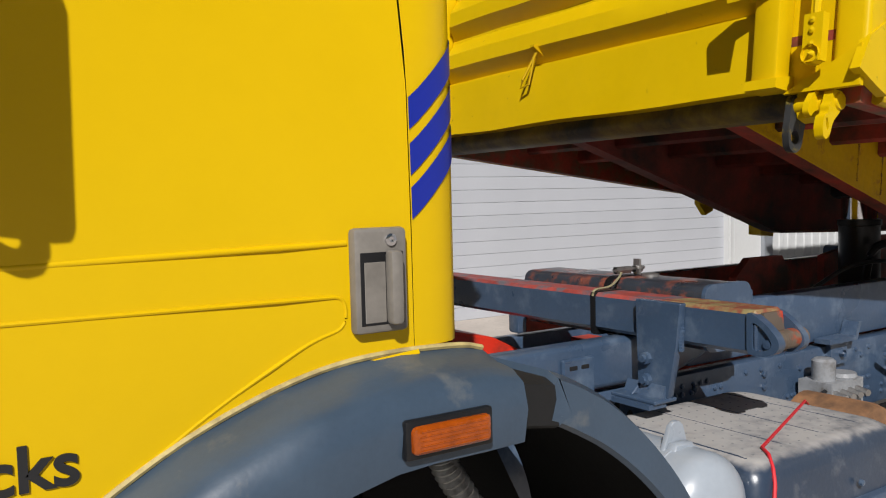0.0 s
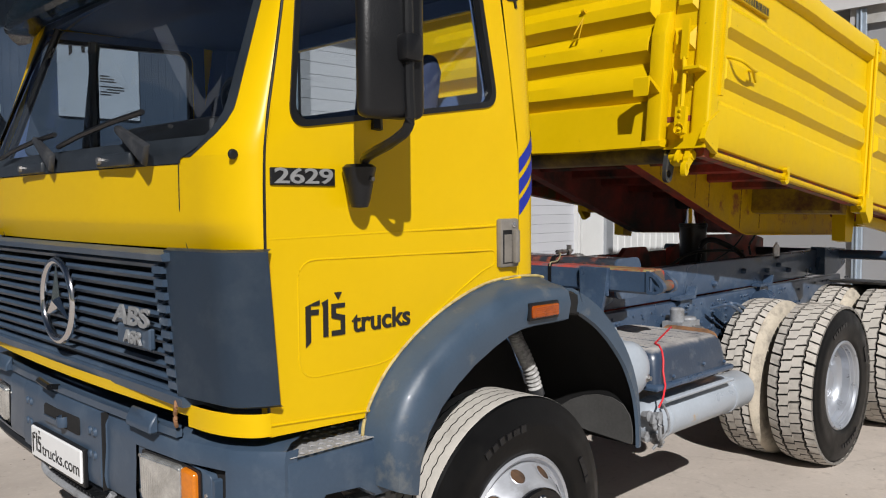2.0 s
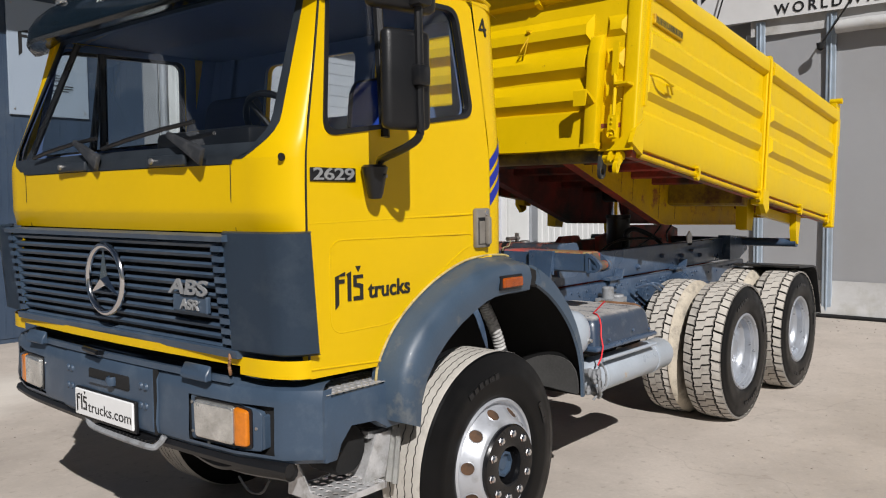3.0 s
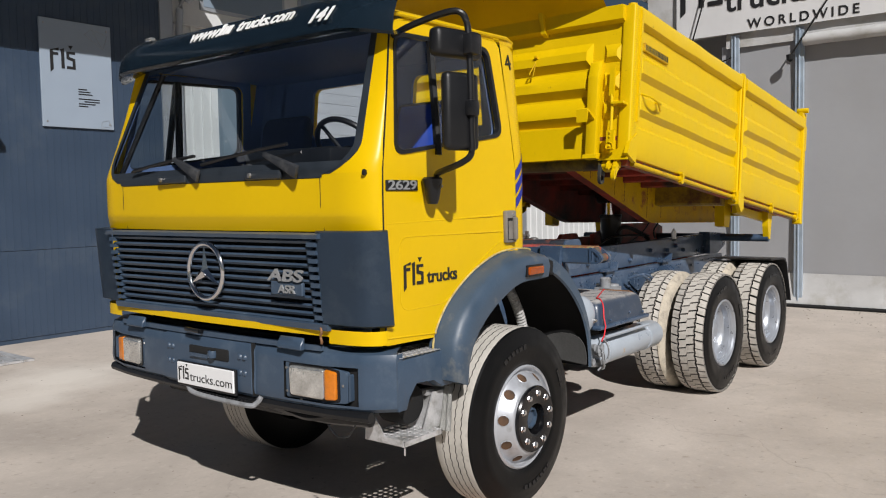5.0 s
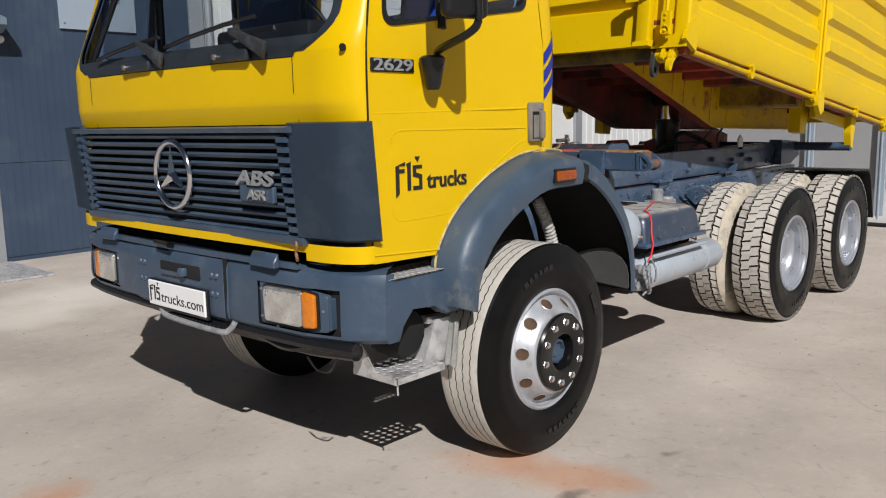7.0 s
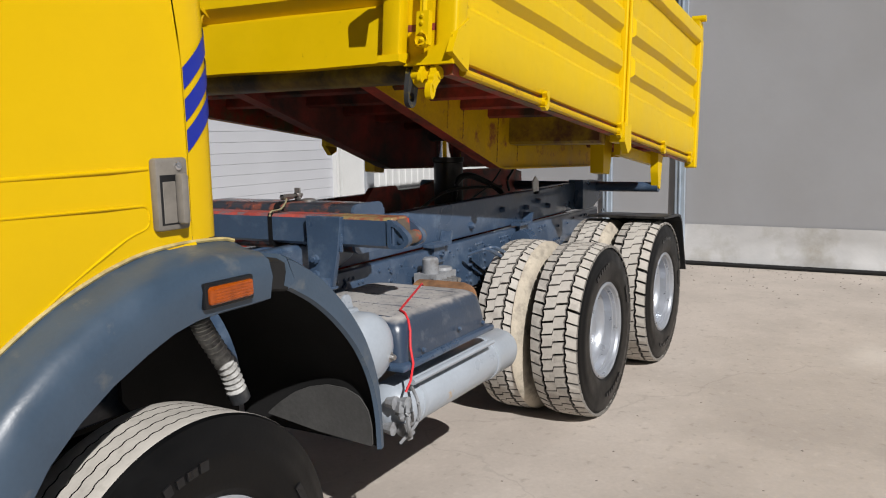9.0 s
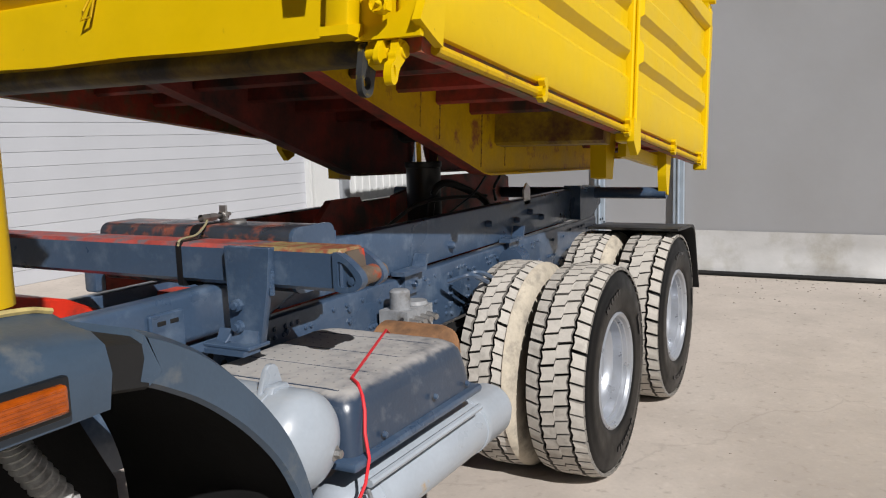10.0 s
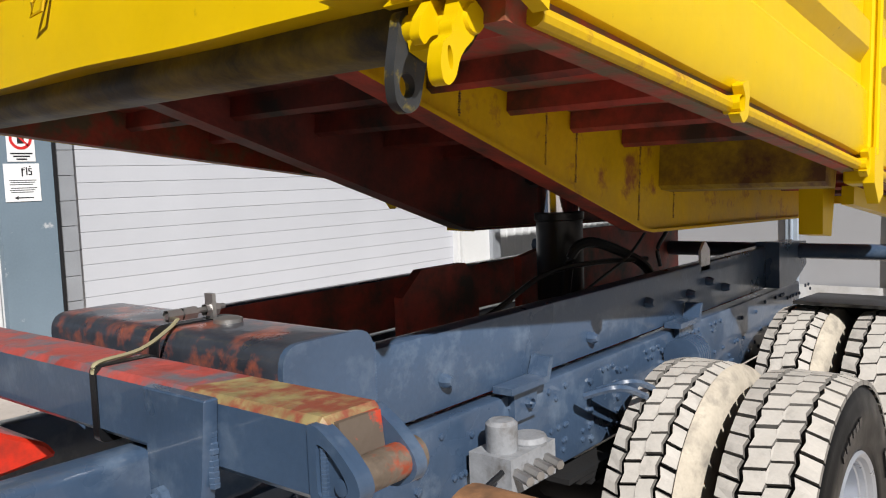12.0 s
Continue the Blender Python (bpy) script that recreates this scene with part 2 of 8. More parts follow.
CLADDING = mat("anthracite_cladding", (0.032, 0.053, 0.090), 0.5, var=0.10, scale=1.5, fine=50, bump=0.02, stain=(0.060, 0.082, 0.115), amount=0.2, stain_scale=1.5)
PILLAR = mat("grey_blue_sheet_metal", (0.14, 0.19, 0.235), 0.45, var=0.10, scale=2, fine=40, bump=0.03, stain=(0.42, 0.44, 0.46), amount=0.13, stain_scale=5, sharp=0.03)
WHITEDOOR = mat("white_door_panel", (0.44, 0.455, 0.49), 0.5, var=0.04, scale=1.2, fine=30, bump=0.01, tone=0.02)
WHITEWALL = mat("white_sheet_wall", (0.58, 0.59, 0.59), 0.55, var=0.06, scale=1.5, fine=30, bump=0.02)
GREYTRIM = mat("grey_aluminium_trim", (0.33, 0.35, 0.38), 0.4, 0.4, var=0.1, bump=0.02)
TARP = mat("grey_tarpaulin", (0.295, 0.30, 0.315), 0.6, var=0.03, scale=0.5, fine=5, bump=0.30, stain=(0.265, 0.265, 0.27), amount=0.12, stain_scale=0.8, sharp=0.25)
TARPLIGHT = mat("pale_tarpaulin", (0.47, 0.47, 0.47), 0.6, var=0.10, scale=1.5, fine=7, bump=0.5, stain=(0.28, 0.26, 0.22), amount=0.3, stain_scale=1.5)
BANNER = mat("pale_banner_cloth", (0.60, 0.60, 0.605), 0.6, var=0.07, scale=1.0, fine=6, bump=0.35)
GALV = mat("galvanised_post", (0.38, 0.45, 0.53), 0.42, 0.4, var=0.12, scale=6, bump=0.03)
BACKGLASS = mat("dark_door_glass", (0.03, 0.035, 0.04), 0.05, var=0.1, bump=0.0)
SIGNGREY = mat("pale_sign_board", (0.27, 0.325, 0.40), 0.45, var=0.03, bump=0.0)


def worn_ground(m, patches):
    """Fine grit, thin cracks and a few coloured spills (x, y, radius, colour, strength) on the yard."""
    n, l = m.node_tree.nodes, m.node_tree.links
    b = n["Principled BSDF"]
    tc = n.new("ShaderNodeTexCoord")
    colour = b.inputs["Base Color"].links[0].from_socket

    def mixed_in(fac, col, colour):
        mx = n.new("ShaderNodeMix")
        mx.data_type = "RGBA"
        l.new(fac, mx.inputs[0])
        l.new(colour, mx.inputs[6])
        mx.inputs[7].default_value = (*col, 1)
        return mx.outputs[2]

    def ranged(src, a, b_, c, d):
        r = n.new("ShaderNodeMapRange")
        for i, v in enumerate((a, b_, c, d)):
            r.inputs[i + 1].default_value = v
        l.new(src, r.inputs[0])
        return r.outputs[0]

    warp = n.new("ShaderNodeTexNoise")
    warp.inputs["Scale"].default_value, warp.inputs["Detail"].default_value = 1.6, 6
    l.new(tc.outputs["Object"], warp.inputs["Vector"])
    bent = n.new("ShaderNodeVectorMath")
    bent.operation = "MULTIPLY_ADD"
    l.new(warp.outputs[1], bent.inputs[0])
    bent.inputs[1].default_value = (0.9, 0.9, 0)
    l.new(tc.outputs["Object"], bent.inputs[2])
    vor = n.new("ShaderNodeTexVoronoi")
    vor.feature = "DISTANCE_TO_EDGE"
    vor.inputs["Scale"].default_value = 0.30
    l.new(bent.outputs[0], vor.inputs["Vector"])
    colour = mixed_in(ranged(vor.outputs[0], 0.0, 0.0025, 0.22, 0.0), (0.20, 0.17, 0.15), colour)
    grit = n.new("ShaderNodeTexNoise")
    grit.inputs["Scale"].default_value, grit.inputs["Detail"].default_value = 14.0, 8
    l.new(tc.outputs["Object"], grit.inputs["Vector"])
    colour = mixed_in(ranged(grit.outputs[0], 0.60, 0.74, 0.0, 0.55), (0.27, 0.235, 0.20), colour)
    colour = mixed_in(ranged(grit.outputs[0], 0.42, 0.28, 0.0, 0.22), (0.62, 0.57, 0.51), colour)
    for x, y, r, col, k in patches:
        d = n.new("ShaderNodeVectorMath")
        d.operation = "DISTANCE"
        l.new(bent.outputs[0], d.inputs[0])
        d.inputs[1].default_value = (x + 0.45, y + 0.45, 0)
        colour = mixed_in(ranged(d.outputs["Value"], r * 0.3, r, k, 0.0), col, colour)
    l.new(colour, b.inputs["Base Color"])


RUSTY, PALE, OILY = (0.50, 0.22, 0.10), (0.72, 0.68, 0.62), (0.16, 0.14, 0.12)
worn_ground(CONCRETE, [(-0.15, -0.05, 0.35, RUSTY, 0.6), (-0.10, -0.42, 0.28, RUSTY, 0.55), (-1.79, 1.30, 0.30, RUSTY, 0.6), (-0.29, -0.44, 0.07, OILY, 0.8), (0.37, -0.62, 0.06, OILY, 0.7), (-0.70, 0.76, 0.04, OILY, 0.8),
                       (0.2, 5.6, 0.9, PALE, 0.6), (-0.5, 5.0, 0.6, PALE, 0.5), (1.1, 5.7, 0.5, PALE, 0.5), (5.5, -1.6, 0.5, PALE, 0.3), (3.6, -1.9, 0.35, OILY, 0.25)])


# ---- mesh helpers ----
def box(bm, x0, x1, y0, y1, z0, z1):
    v = [bm.verts.new((x, y, z)) for z in (z0, z1) for y in (y0, y1) for x in (x0, x1)]
    for f in ((0, 2, 3, 1), (4, 5, 7, 6), (0, 1, 5, 4), (2, 6, 7, 3), (0, 4, 6, 2), (1, 3, 7, 5)):
        bm.faces.new([v[i] for i in f])
    return v


def rbox(x0, x1, y0, y1, z0, z1, r=0.02, seg=2):
    bm = bmesh.new()
    box(bm, x0, x1, y0, y1, z0, z1)
    bmesh.ops.bevel(bm, geom=bm.edges[:], offset=r, segments=seg, affect="EDGES", profile=0.5)
    return bm


def prism(bm, pts, a, b, axis="y"):
    """A polygon, drawn in the two other axes, run from a to b along axis."""
    place = {"y": lambda p, t: (p[0], t, p[1]), "x": lambda p, t: (t, p[0], p[1]), "z": lambda p, t: (p[0], p[1], t)}[axis]
    lo, hi = [bm.verts.new(place(p, a)) for p in pts], [bm.verts.new(place(p, b)) for p in pts]
    n = len(pts)
    bm.faces.new(lo), bm.faces.new(hi[::-1])
    for i in range(n):
        bm.faces.new((lo[i], hi[i], hi[(i + 1) % n], lo[(i + 1) % n]))
    return lo + hi


def lathe(bm, prof, seg=48, axis="y", centre=(0, 0, 0), mats=None):
    """Turns (radius, place along axis) rows round an axis."""
    rings = []
    for r, t in prof:
        ring = []
        for i in range(seg):
            a = 2 * math.pi * i / seg
            c, s = r * math.cos(a), r * math.sin(a)
            p = {"y": (c, t, s), "x": (t, c, s), "z": (c, s, t)}[axis]
            ring.append(bm.verts.new(Vector(p) + Vector(centre)))
        rings.append(ring)
    for k in range(len(rings) - 1):
        for i in range(seg):
            f = bm.faces.new((rings[k][i], rings[k][(i + 1) % seg], rings[k + 1][(i + 1) % seg], rings[k + 1][i]))
            if mats:
                f.material_index = mats[k]
    return rings


def tube(bm, pts, r, seg=10, cap=True):
    """A round bar through points."""
    pts = [Vector(p) for p in pts]
    rings, up = [], Vector((0, 0, 1))
    for i, p in enumerate(pts):
        d = (pts[min(i + 1, len(pts) - 1)] - pts[max(i - 1, 0)]).normalized()
        side = d.cross(up if abs(d.z) < 0.95 else Vector((1, 0, 0))).normalized()
        top = side.cross(d)
        rings.append([bm.verts.new(p + r * (math.cos(2 * math.pi * k / seg) * side + math.sin(2 * math.pi * k / seg) * top)) for k in range(seg)])
    for a, b in zip(rings, rings[1:]):
        for k in range(seg):
            bm.faces.new((a[k], a[(k + 1) % seg], b[(k + 1) % seg], b[k]))
    if cap:
        bm.faces.new(rings[0][::-1]), bm.faces.new(rings[-1])
    return rings


def smooth_path(pts, n=6):
    """Points on a rounded path through the given ones."""
    p = [Vector(q) for q in pts]
    p = [2 * p[0] - p[1]] + p + [2 * p[-1] - p[-2]]
    out = []
    for i in range(1, len(p) - 2):
        for k in range(n):
            t = k / n
            a, b, c, d = p[i - 1], p[i], p[i + 1], p[i + 2]
            out.append(0.5 * (2 * b + (c - a) * t + (2 * a - 5 * b + 4 * c - d) * t * t + (3 * b - a - 3 * c + d) * t ** 3))
    return out + [p[-2]]


def rounded(pts, r=0.05, n=5):
    """A polygon with rounded corners (2D)."""
    out = []
    for i, p in enumerate(pts):
        p0, p1, p2 = Vector(pts[i - 1]), Vector(p), Vector(pts[(i + 1) % len(pts)])
        a, b = p0 - p1, p2 - p1
        k = min(r, a.length * 0.45, b.length * 0.45)
        s, e = p1 + a.normalized() * k, p1 + b.normalized() * k
        for j in range(n + 1):
            t = j / n
            out.append(tuple((1 - t) ** 2 * s + 2 * t * (1 - t) * p1 + t * t * e))
    return out


def sheet(outer, holes, thick, place):
    """A flat plate with holes: outlines in 2D, place(u, v, depth) gives the 3D point."""
    bm = bmesh.new()
    loops, edges = [], []
    for ring in [outer] + list(holes):
        vs = [bm.verts.new(place(u, v, 0.0)) for u, v in ring]
        loops.append(vs)
        edges += [bm.edges.new((vs[i], vs[(i + 1) % len(vs)])) for i in range(len(vs))]
    bmesh.ops.triangle_fill(bm, use_beauty=True, edges=edges)
    flat = bm.faces[:]
    back = {}
    for ring, vs in zip([outer] + list(holes), loops):
        for (u, v), w in zip(ring, vs):
            back[w] = bm.verts.new(place(u, v, thick))
    for f in flat:
        bm.faces.new([back[v] for v in reversed(f.verts)])
    for vs in loops:
        for i in range(len(vs)):
            a, b = vs[i], vs[(i + 1) % len(vs)]
            bm.faces.new((a, b, back[b], back[a]))
    bmesh.ops.recalc_face_normals(bm, faces=bm.faces[:])
    return bm


def part(name, bm, material, parent=None, label="", smooth=35):
    """Links a bmesh as one mesh object under a thing or a part."""
    me = bpy.data.meshes.new(name)
    bmesh.ops.recalc_face_normals(bm, faces=bm.faces[:])
    bm.to_mesh(me)
    bm.free()
    for m in material if isinstance(material, (list, tuple)) else (material,):
        me.materials.append(m)
    if smooth:
        me.polygons.foreach_set("use_smooth", [True] * len(me.polygons))
        me.set_sharp_from_angle(angle=radians(smooth))
    ob = new(name, me)
    ob.parent = parent
    if label:
        tagged(ob, label)
    return ob


def stuff(ob, label):
    return tagged(ob, label, kind="stuff")


def shared(name, me, parent, m=None):
    """Another object on the same mesh."""
    ob = new(name, me)
    ob.parent = parent
    if m is not None:
        ob.matrix_basis = m
    return ob


def thing(name, label, category, group="", kind=""):
    return tagged(new(name), label, category, group, kind)


def lettering(name, text, size, m, material, parent, depth=0.002, spacing=1.0, shear=0.0, label="", stretch=1.0, bold=0.0):
    cu = bpy.data.curves.new(name, "FONT")
    cu.body, cu.size, cu.extrude, cu.space_character, cu.shear = text, size, depth, spacing, shear
    cu.align_x, cu.align_y, cu.offset = "CENTER", "CENTER", bold
    tmp = new("tmp_text", cu)
    me = bpy.data.meshes.new_from_object(tmp.evaluated_get(bpy.context.evaluated_depsgraph_get()))
    bpy.data.objects.remove(tmp)
    bpy.data.curves.remove(cu)
    me.transform(m @ Matrix.Diagonal((stretch, 1, 1, 1)))
    me.name = name
    me.materials.clear()
    me.materials.append(material)
    ob = new(name, me)
    ob.parent = parent
    if label:
        tagged(ob, label)
    return ob


SIDE = lambda x, y, z: pose(x, y, z, 90, 0, 0)      # faces -y
FRONT = lambda x, y, z: pose(x, y, z, 90, 0, -90)   # faces -x


def emblem(bm, m, h, t=0.003):
    """The dealer's mark as plain angular strokes, h high, drawn in the plane of m."""
    w = h * 0.16
    bars = [[(0, -h * 0.72), (w, -h * 0.58), (w, h * 0.12), (w * 2.6, h * 0.12), (w * 2.6, h * 0.26), (w, h * 0.26), (w, h * 0.36), (w * 2.8, h * 0.36), (w * 2.8, h * 0.5), (0, h * 0.36)],
            [(w * 3.5, -h * 0.5), (w * 4.5, -h * 0.5), (w * 4.5, h * 0.30), (w * 4.5, h * 0.5), (w * 3.2, h * 0.42), (w * 3.5, h * 0.3)],
            [(w * 5.2, -h * 0.5), (w * 8, -h * 0.5), (w * 8, h * 0.02), (w * 6.1, h * 0.10), (w * 6.1, h * 0.24), (w * 8, h * 0.24), (w * 8, h * 0.36), (w * 5.2, h * 0.36), (w * 5.2, -h * 0.02), (w * 7.1, -h * 0.10), (w * 7.1, -h * 0.36), (w * 5.2, -h * 0.36)],
            [(w * 5.8, h * 0.66), (w * 6.6, h * 0.46), (w * 7.4, h * 0.66)]]
    for b in bars:
        lo = [bm.verts.new(m @ Vector((u, v, 0))) for u, v in b]
        hi = [bm.verts.new(m @ Vector((u, v, t))) for u, v in b]
        bm.faces.new(lo[::-1]), bm.faces.new(hi)
        for i in range(len(b)):
            j = (i + 1) % len(b)
            bm.faces.new((lo[i], lo[j], hi[j], hi[i]))


# ---- ground ----
bm = bmesh.new()
vs = [bm.verts.new(p) for p in ((-400, -400, 0), (400, -400, 0), (400, 400, 0), (-400, 400, 0))]
bm.faces.new(vs)
tagged(part("ground", bm, CONCRETE, smooth=0), "pale dusty concrete yard with faint cracks and stains", "ground", kind="structure")

# ---- the long building behind the truck: its front stands at FY ----
FY = 8.25


def structure(name, bm, material, label, category="wall", smooth=0):
    return tagged(part(name, bm, material, smooth=smooth), label, category, kind="structure")


# anthracite cladding with narrow ribs, broken by the glass door
bm = bmesh.new()
for x0, x1, z0, z1 in ((-9.0, -1.25, 0.06, 1.2), (-9.0, -1.25, 1.206, 3.80), (-1.25, 0.52, 2.62, 3.80), (0.52, 3.2, 0.06, 1.2), (0.52, 3.2, 1.206, 3.80)):
    box(bm, x0, x1, FY, FY + 0.25, z0, z1)
    k = x0 + 0.07
    while k < x1 - 0.02:
        box(bm, k, k + 0.012, FY - 0.004, FY + 0.001, z0, z1)
        k += 0.095
box(bm, -9.0, 3.2, FY + 0.012, FY + 0.2, 0.0, 0.06)
structure("wall_north", bm, CLADDING, "anthracite ribbed metal cladding on the office building")
bm = bmesh.new()
box(bm, -9.0, 3.2, FY + 0.002, FY + 0.25, 3.806, 5.4)
k = -8.93
while k < 3.18:
    box(bm, k, k + 0.012, FY - 0.003, FY + 0.003, 3.806, 5.4)
    k += 0.095
structure("wall_fascia", bm, CLADDING, "anthracite ribbed cladding below the roof overhang")
bm = bmesh.new()
box(bm, -10.0, 3.3, FY - 1.66, FY + 0.3, 5.4, 5.62)
# unseen extension, added only to shade the white wall band and strip windows
box(bm, 3.3, 9.0, FY - 1.66, FY - 0.02, 5.92, 6.12)
structure("canopy_roof", bm, CLADDING, "dark flat roof overhang, extended unseen to shade the white wall", "roof")
bm = bmesh.new()
box(bm, 3.2, 3.42, FY - 0.03, FY + 0.2, 0.0, 5.4)
structure("corner_trim", bm, GREYTRIM, "grey metal corner trim of the office wall", "trim")
# white vertical sheets and the wall over the roller door
bm = bmesh.new()
box(bm, 3.42, 4.28, FY + 0.1, FY + 0.3, 0.0, 4.5)
for i in range(5):
    box(bm, 3.46 + i * 0.17, 3.56 + i * 0.17, FY + 0.07, FY + 0.11, 0.0, 4.5)
structure("wall_white", bm, WHITEWALL, "white ribbed sheet wall beside the office")
bm = bmesh.new()
box(bm, 4.28, 4.86, FY, FY + 0.3, 0.0, 4.5)
structure("pillar", bm, PILLAR, "grey-blue sheet metal pillar with scuffed paint", "pillar")
bm = bmesh.new()
box(bm, 4.862, 4.90, FY - 0.012, FY + 0.3, 0.0, 4.2)
structure("pillar_edge", bm, BLACK, "black rubber edge strip on the pillar", "trim")
bm = bmesh.new()
for i in range(15):
    box(bm, 4.902, 5.10, FY + 0.02, FY + 0.3, i * 0.28, i * 0.28 + 0.272)
structure("door_jamb", bm, GREYTRIM, "grey jointed jamb beside the roller door", "trim")
bm = bmesh.new()
box(bm, 3.42, 24.0, FY - 0.02, FY + 0.3, 4.5, 5.9)
structure("wall_upper", bm, WHITEWALL, "white wall band above the roller door")
for i in range(4):
    w = tagged(new("window_upper"), "dark strip window in the white wall band", "window", "strip windows", "structure")
    w.location = (3.9 + i * 2.0, FY - 0.02, 4.75)
    part("window_frame", rbox(0, 1.7, -0.03, 0.0, 0, 0.95, 0.008, 1), GREYTRIM, w, smooth=0)
    part("pane", rbox(0.06, 1.64, -0.036, -0.031, 0.06, 0.89, 0.002, 1), STRIPGLASS, w, smooth=0)
bm = bmesh.new()
tube(bm, smooth_path([(3.75, FY - 0.25, 5.9), (3.75, FY - 0.25, 5.2), (3.62, FY - 0.22, 4.85), (3.5, FY - 0.06, 4.4), (3.5, FY - 0.06, 0.2)]), 0.055)
structure("downpipe", bm, GREYTRIM, "pale grey bent rain pipe on the wall corner", "pipe", 40)

# roller door of stacked white panels
rd = tagged(new("door_roller"), "closed white sectional roller door with thin joints", "door", kind="structure")
rd.location = (5.1, FY + 0.12, 0)
bm = bmesh.new()
box(bm, 0, 6.8, 0.0, 0.04, 0.0018, 0.1852)
bmesh.ops.bevel(bm, geom=[e for e in bm.edges if abs(e.verts[0].co.y) < 1e-5 and abs(e.verts[1].co.y) < 1e-5 and e.calc_length() > 1], offset=0.004, segments=1, affect="EDGES", profile=0.5)
slat = part("panel", bm, WHITEDOOR, rd, smooth=0)
for i in range(1, 24):
    shared("panel", slat.data, rd, pose(0, 0, i * 0.187))
bm = bmesh.new()
box(bm, 0, 6.8, 0.012, 0.03, 0, 4.5)
part("backing", bm, GREYTRIM, rd, smooth=0)
bm = bmesh.new()
for x0, z0, x1, z1 in ((0, 0, 0.30, 0.012), (0, 0.09, 0.30, 0.102), (0, 0, 0.012, 0.1), (0.29, 0, 0.3, 0.1)):
    box(bm, 6.3 + x0, 6.3 + x1, -0.008, -0.002, 0.08 + z0, 0.08 + z1)
part("maker_plate", bm, GREYTRIM, rd, smooth=0)
bm = bmesh.new()
for a, b, c, d in ((11.9, 11.97, 0.02, 0.3), (12.0, 12.06, -0.03, 0.3), (12.1, 12.9, 0.06, 0.3)):
    box(bm, a, b, FY + c, FY + d, 0.0, 4.5)
structure("door_frame", bm, WHITEWALL, "white frame posts beside the roller door", "trim")
bm = bmesh.new()
box(bm, 12.9, 13.15, FY - 0.02, FY + 0.3, 0, 4.5)
structure("steel_column", bm, GREYTRIM, "grey steel column in the white wall", "column")
bm = bmesh.new()
box(bm, 13.15, 24.0, FY + 0.08, FY + 0.3, 0.0, 4.5)
for i in range(40):
    x = 13.2 + i * 0.27
    prism(bm, [(x, FY + 0.081), (x + 0.03, FY + 0.064), (x + 0.14, FY + 0.064), (x + 0.17, FY + 0.081)], 0.0, 4.5, "z")
structure("wall_white_ribbed", bm, WHITEWALL, "white trapezoid sheet wall beyond the roller door")
bm = bmesh.new()
box(bm, -9.0, 24.0, FY + 0.3, FY + 14, 0.0, 5.9)
structure("building_core", bm, WHITEWALL, "plain body of the building behind its front")

# glass entrance door with frame, canopy profile, lamp and mat
gd = tagged(new("door_glass"), "grey aluminium framed glass entrance door", "door", kind="structure")
gd.location = (-1.25, FY + 0.02, 0)
for n_, a, b, c, d in (("jamb", 0.0, 0.1, 0, 2.62), ("jamb", 1.65, 1.77, 0, 2.62), ("head", 0.1, 1.65, 2.50, 2.62), ("sill", 0.1, 1.65, 0.0, 0.12)):
    part(n_, rbox(a, b, -0.03, 0.08, c, d, 0.008, 1), GREYTRIM, gd, smooth=0)
part("pane", rbox(0.1, 1.65, 0.01, 0.03, 0.12, 2.5, 0.002, 1), BACKGLASS, gd, smooth=0)
for i in range(9):
    bm = bmesh.new()
    box(bm, 0.2, 1.6, 0.004, 0.009, 0.55 + i * 0.1, 0.59 + i * 0.1)
    part("frosted_stripe", bm, WHITEDOOR, gd, smooth=0)
bm = bmesh.new()
prism(bm, [(FY - 0.35, 2.80), (FY - 0.35, 2.88), (FY + 0.02, 2.98), (FY + 0.02, 2.72), (FY - 0.2, 2.72)], -2.0, 0.66, "x")
structure("door_canopy", bm, PILLAR, "grey folded metal canopy over the entrance door", "canopy")
lamp = thing("wall_lamp", "small white round outdoor wall lamp", "lamp")
lamp.location = (0.68, FY, 2.66)
bm = bmesh.new()
lathe(bm, [(0.0, -0.09), (0.03, -0.085), (0.045, -0.05), (0.04, -0.01), (0.05, 0.0)], 16)
part("shade", bm, WHITEPLATE, lamp)
mt = tagged(new("door_mat"), "grey metal grid door mat on the concrete", "mat")
for i in range(14):
    bm = bmesh.new()
    box(bm, -1.5 + i * 0.145, -1.375 + i * 0.145, FY - 1.4, FY - 0.12, 0.004, 0.028)
    part("bar", bm, ALU, mt, smooth=0)
for i in range(9):
    bm = bmesh.new()
    box(bm, -1.5, 0.5, FY - 1.38 + i * 0.152, FY - 1.355 + i * 0.152, 0.002, 0.024)
    part("cross_bar", bm, ALU, mt, smooth=0)

# company sign board on the wall
sg = thing("sign_board", "pale grey company sign with a black mark", "sign")
sg.location = (1.40, FY - 0.005, 2.83)
part("board", rbox(0, 1.0, -0.03, 0.0, 0, 1.43, 0.004, 1), SIGNGREY, sg, smooth=0)
bm = bmesh.new()
emblem(bm, SIDE(0.13, -0.031, 0.92), 0.27)
part("mark", bm, INK, sg, smooth=0)
for r, (u, w) in enumerate(((0.5, 0.12), (0.5, 0.17), (0.5, 0.20), (0.5, 0.30), (0.58, 0.22), (0.5, 0.24), (0.5, 0.13))):
    z = 0.52 - r * 0.033 - (0.03 if r > 2 else 0)
    bm = bmesh.new()
    box(bm, u, u + w, -0.034, -0.031, z, z + 0.014)
    part("print_line", bm, INK, sg, smooth=0)
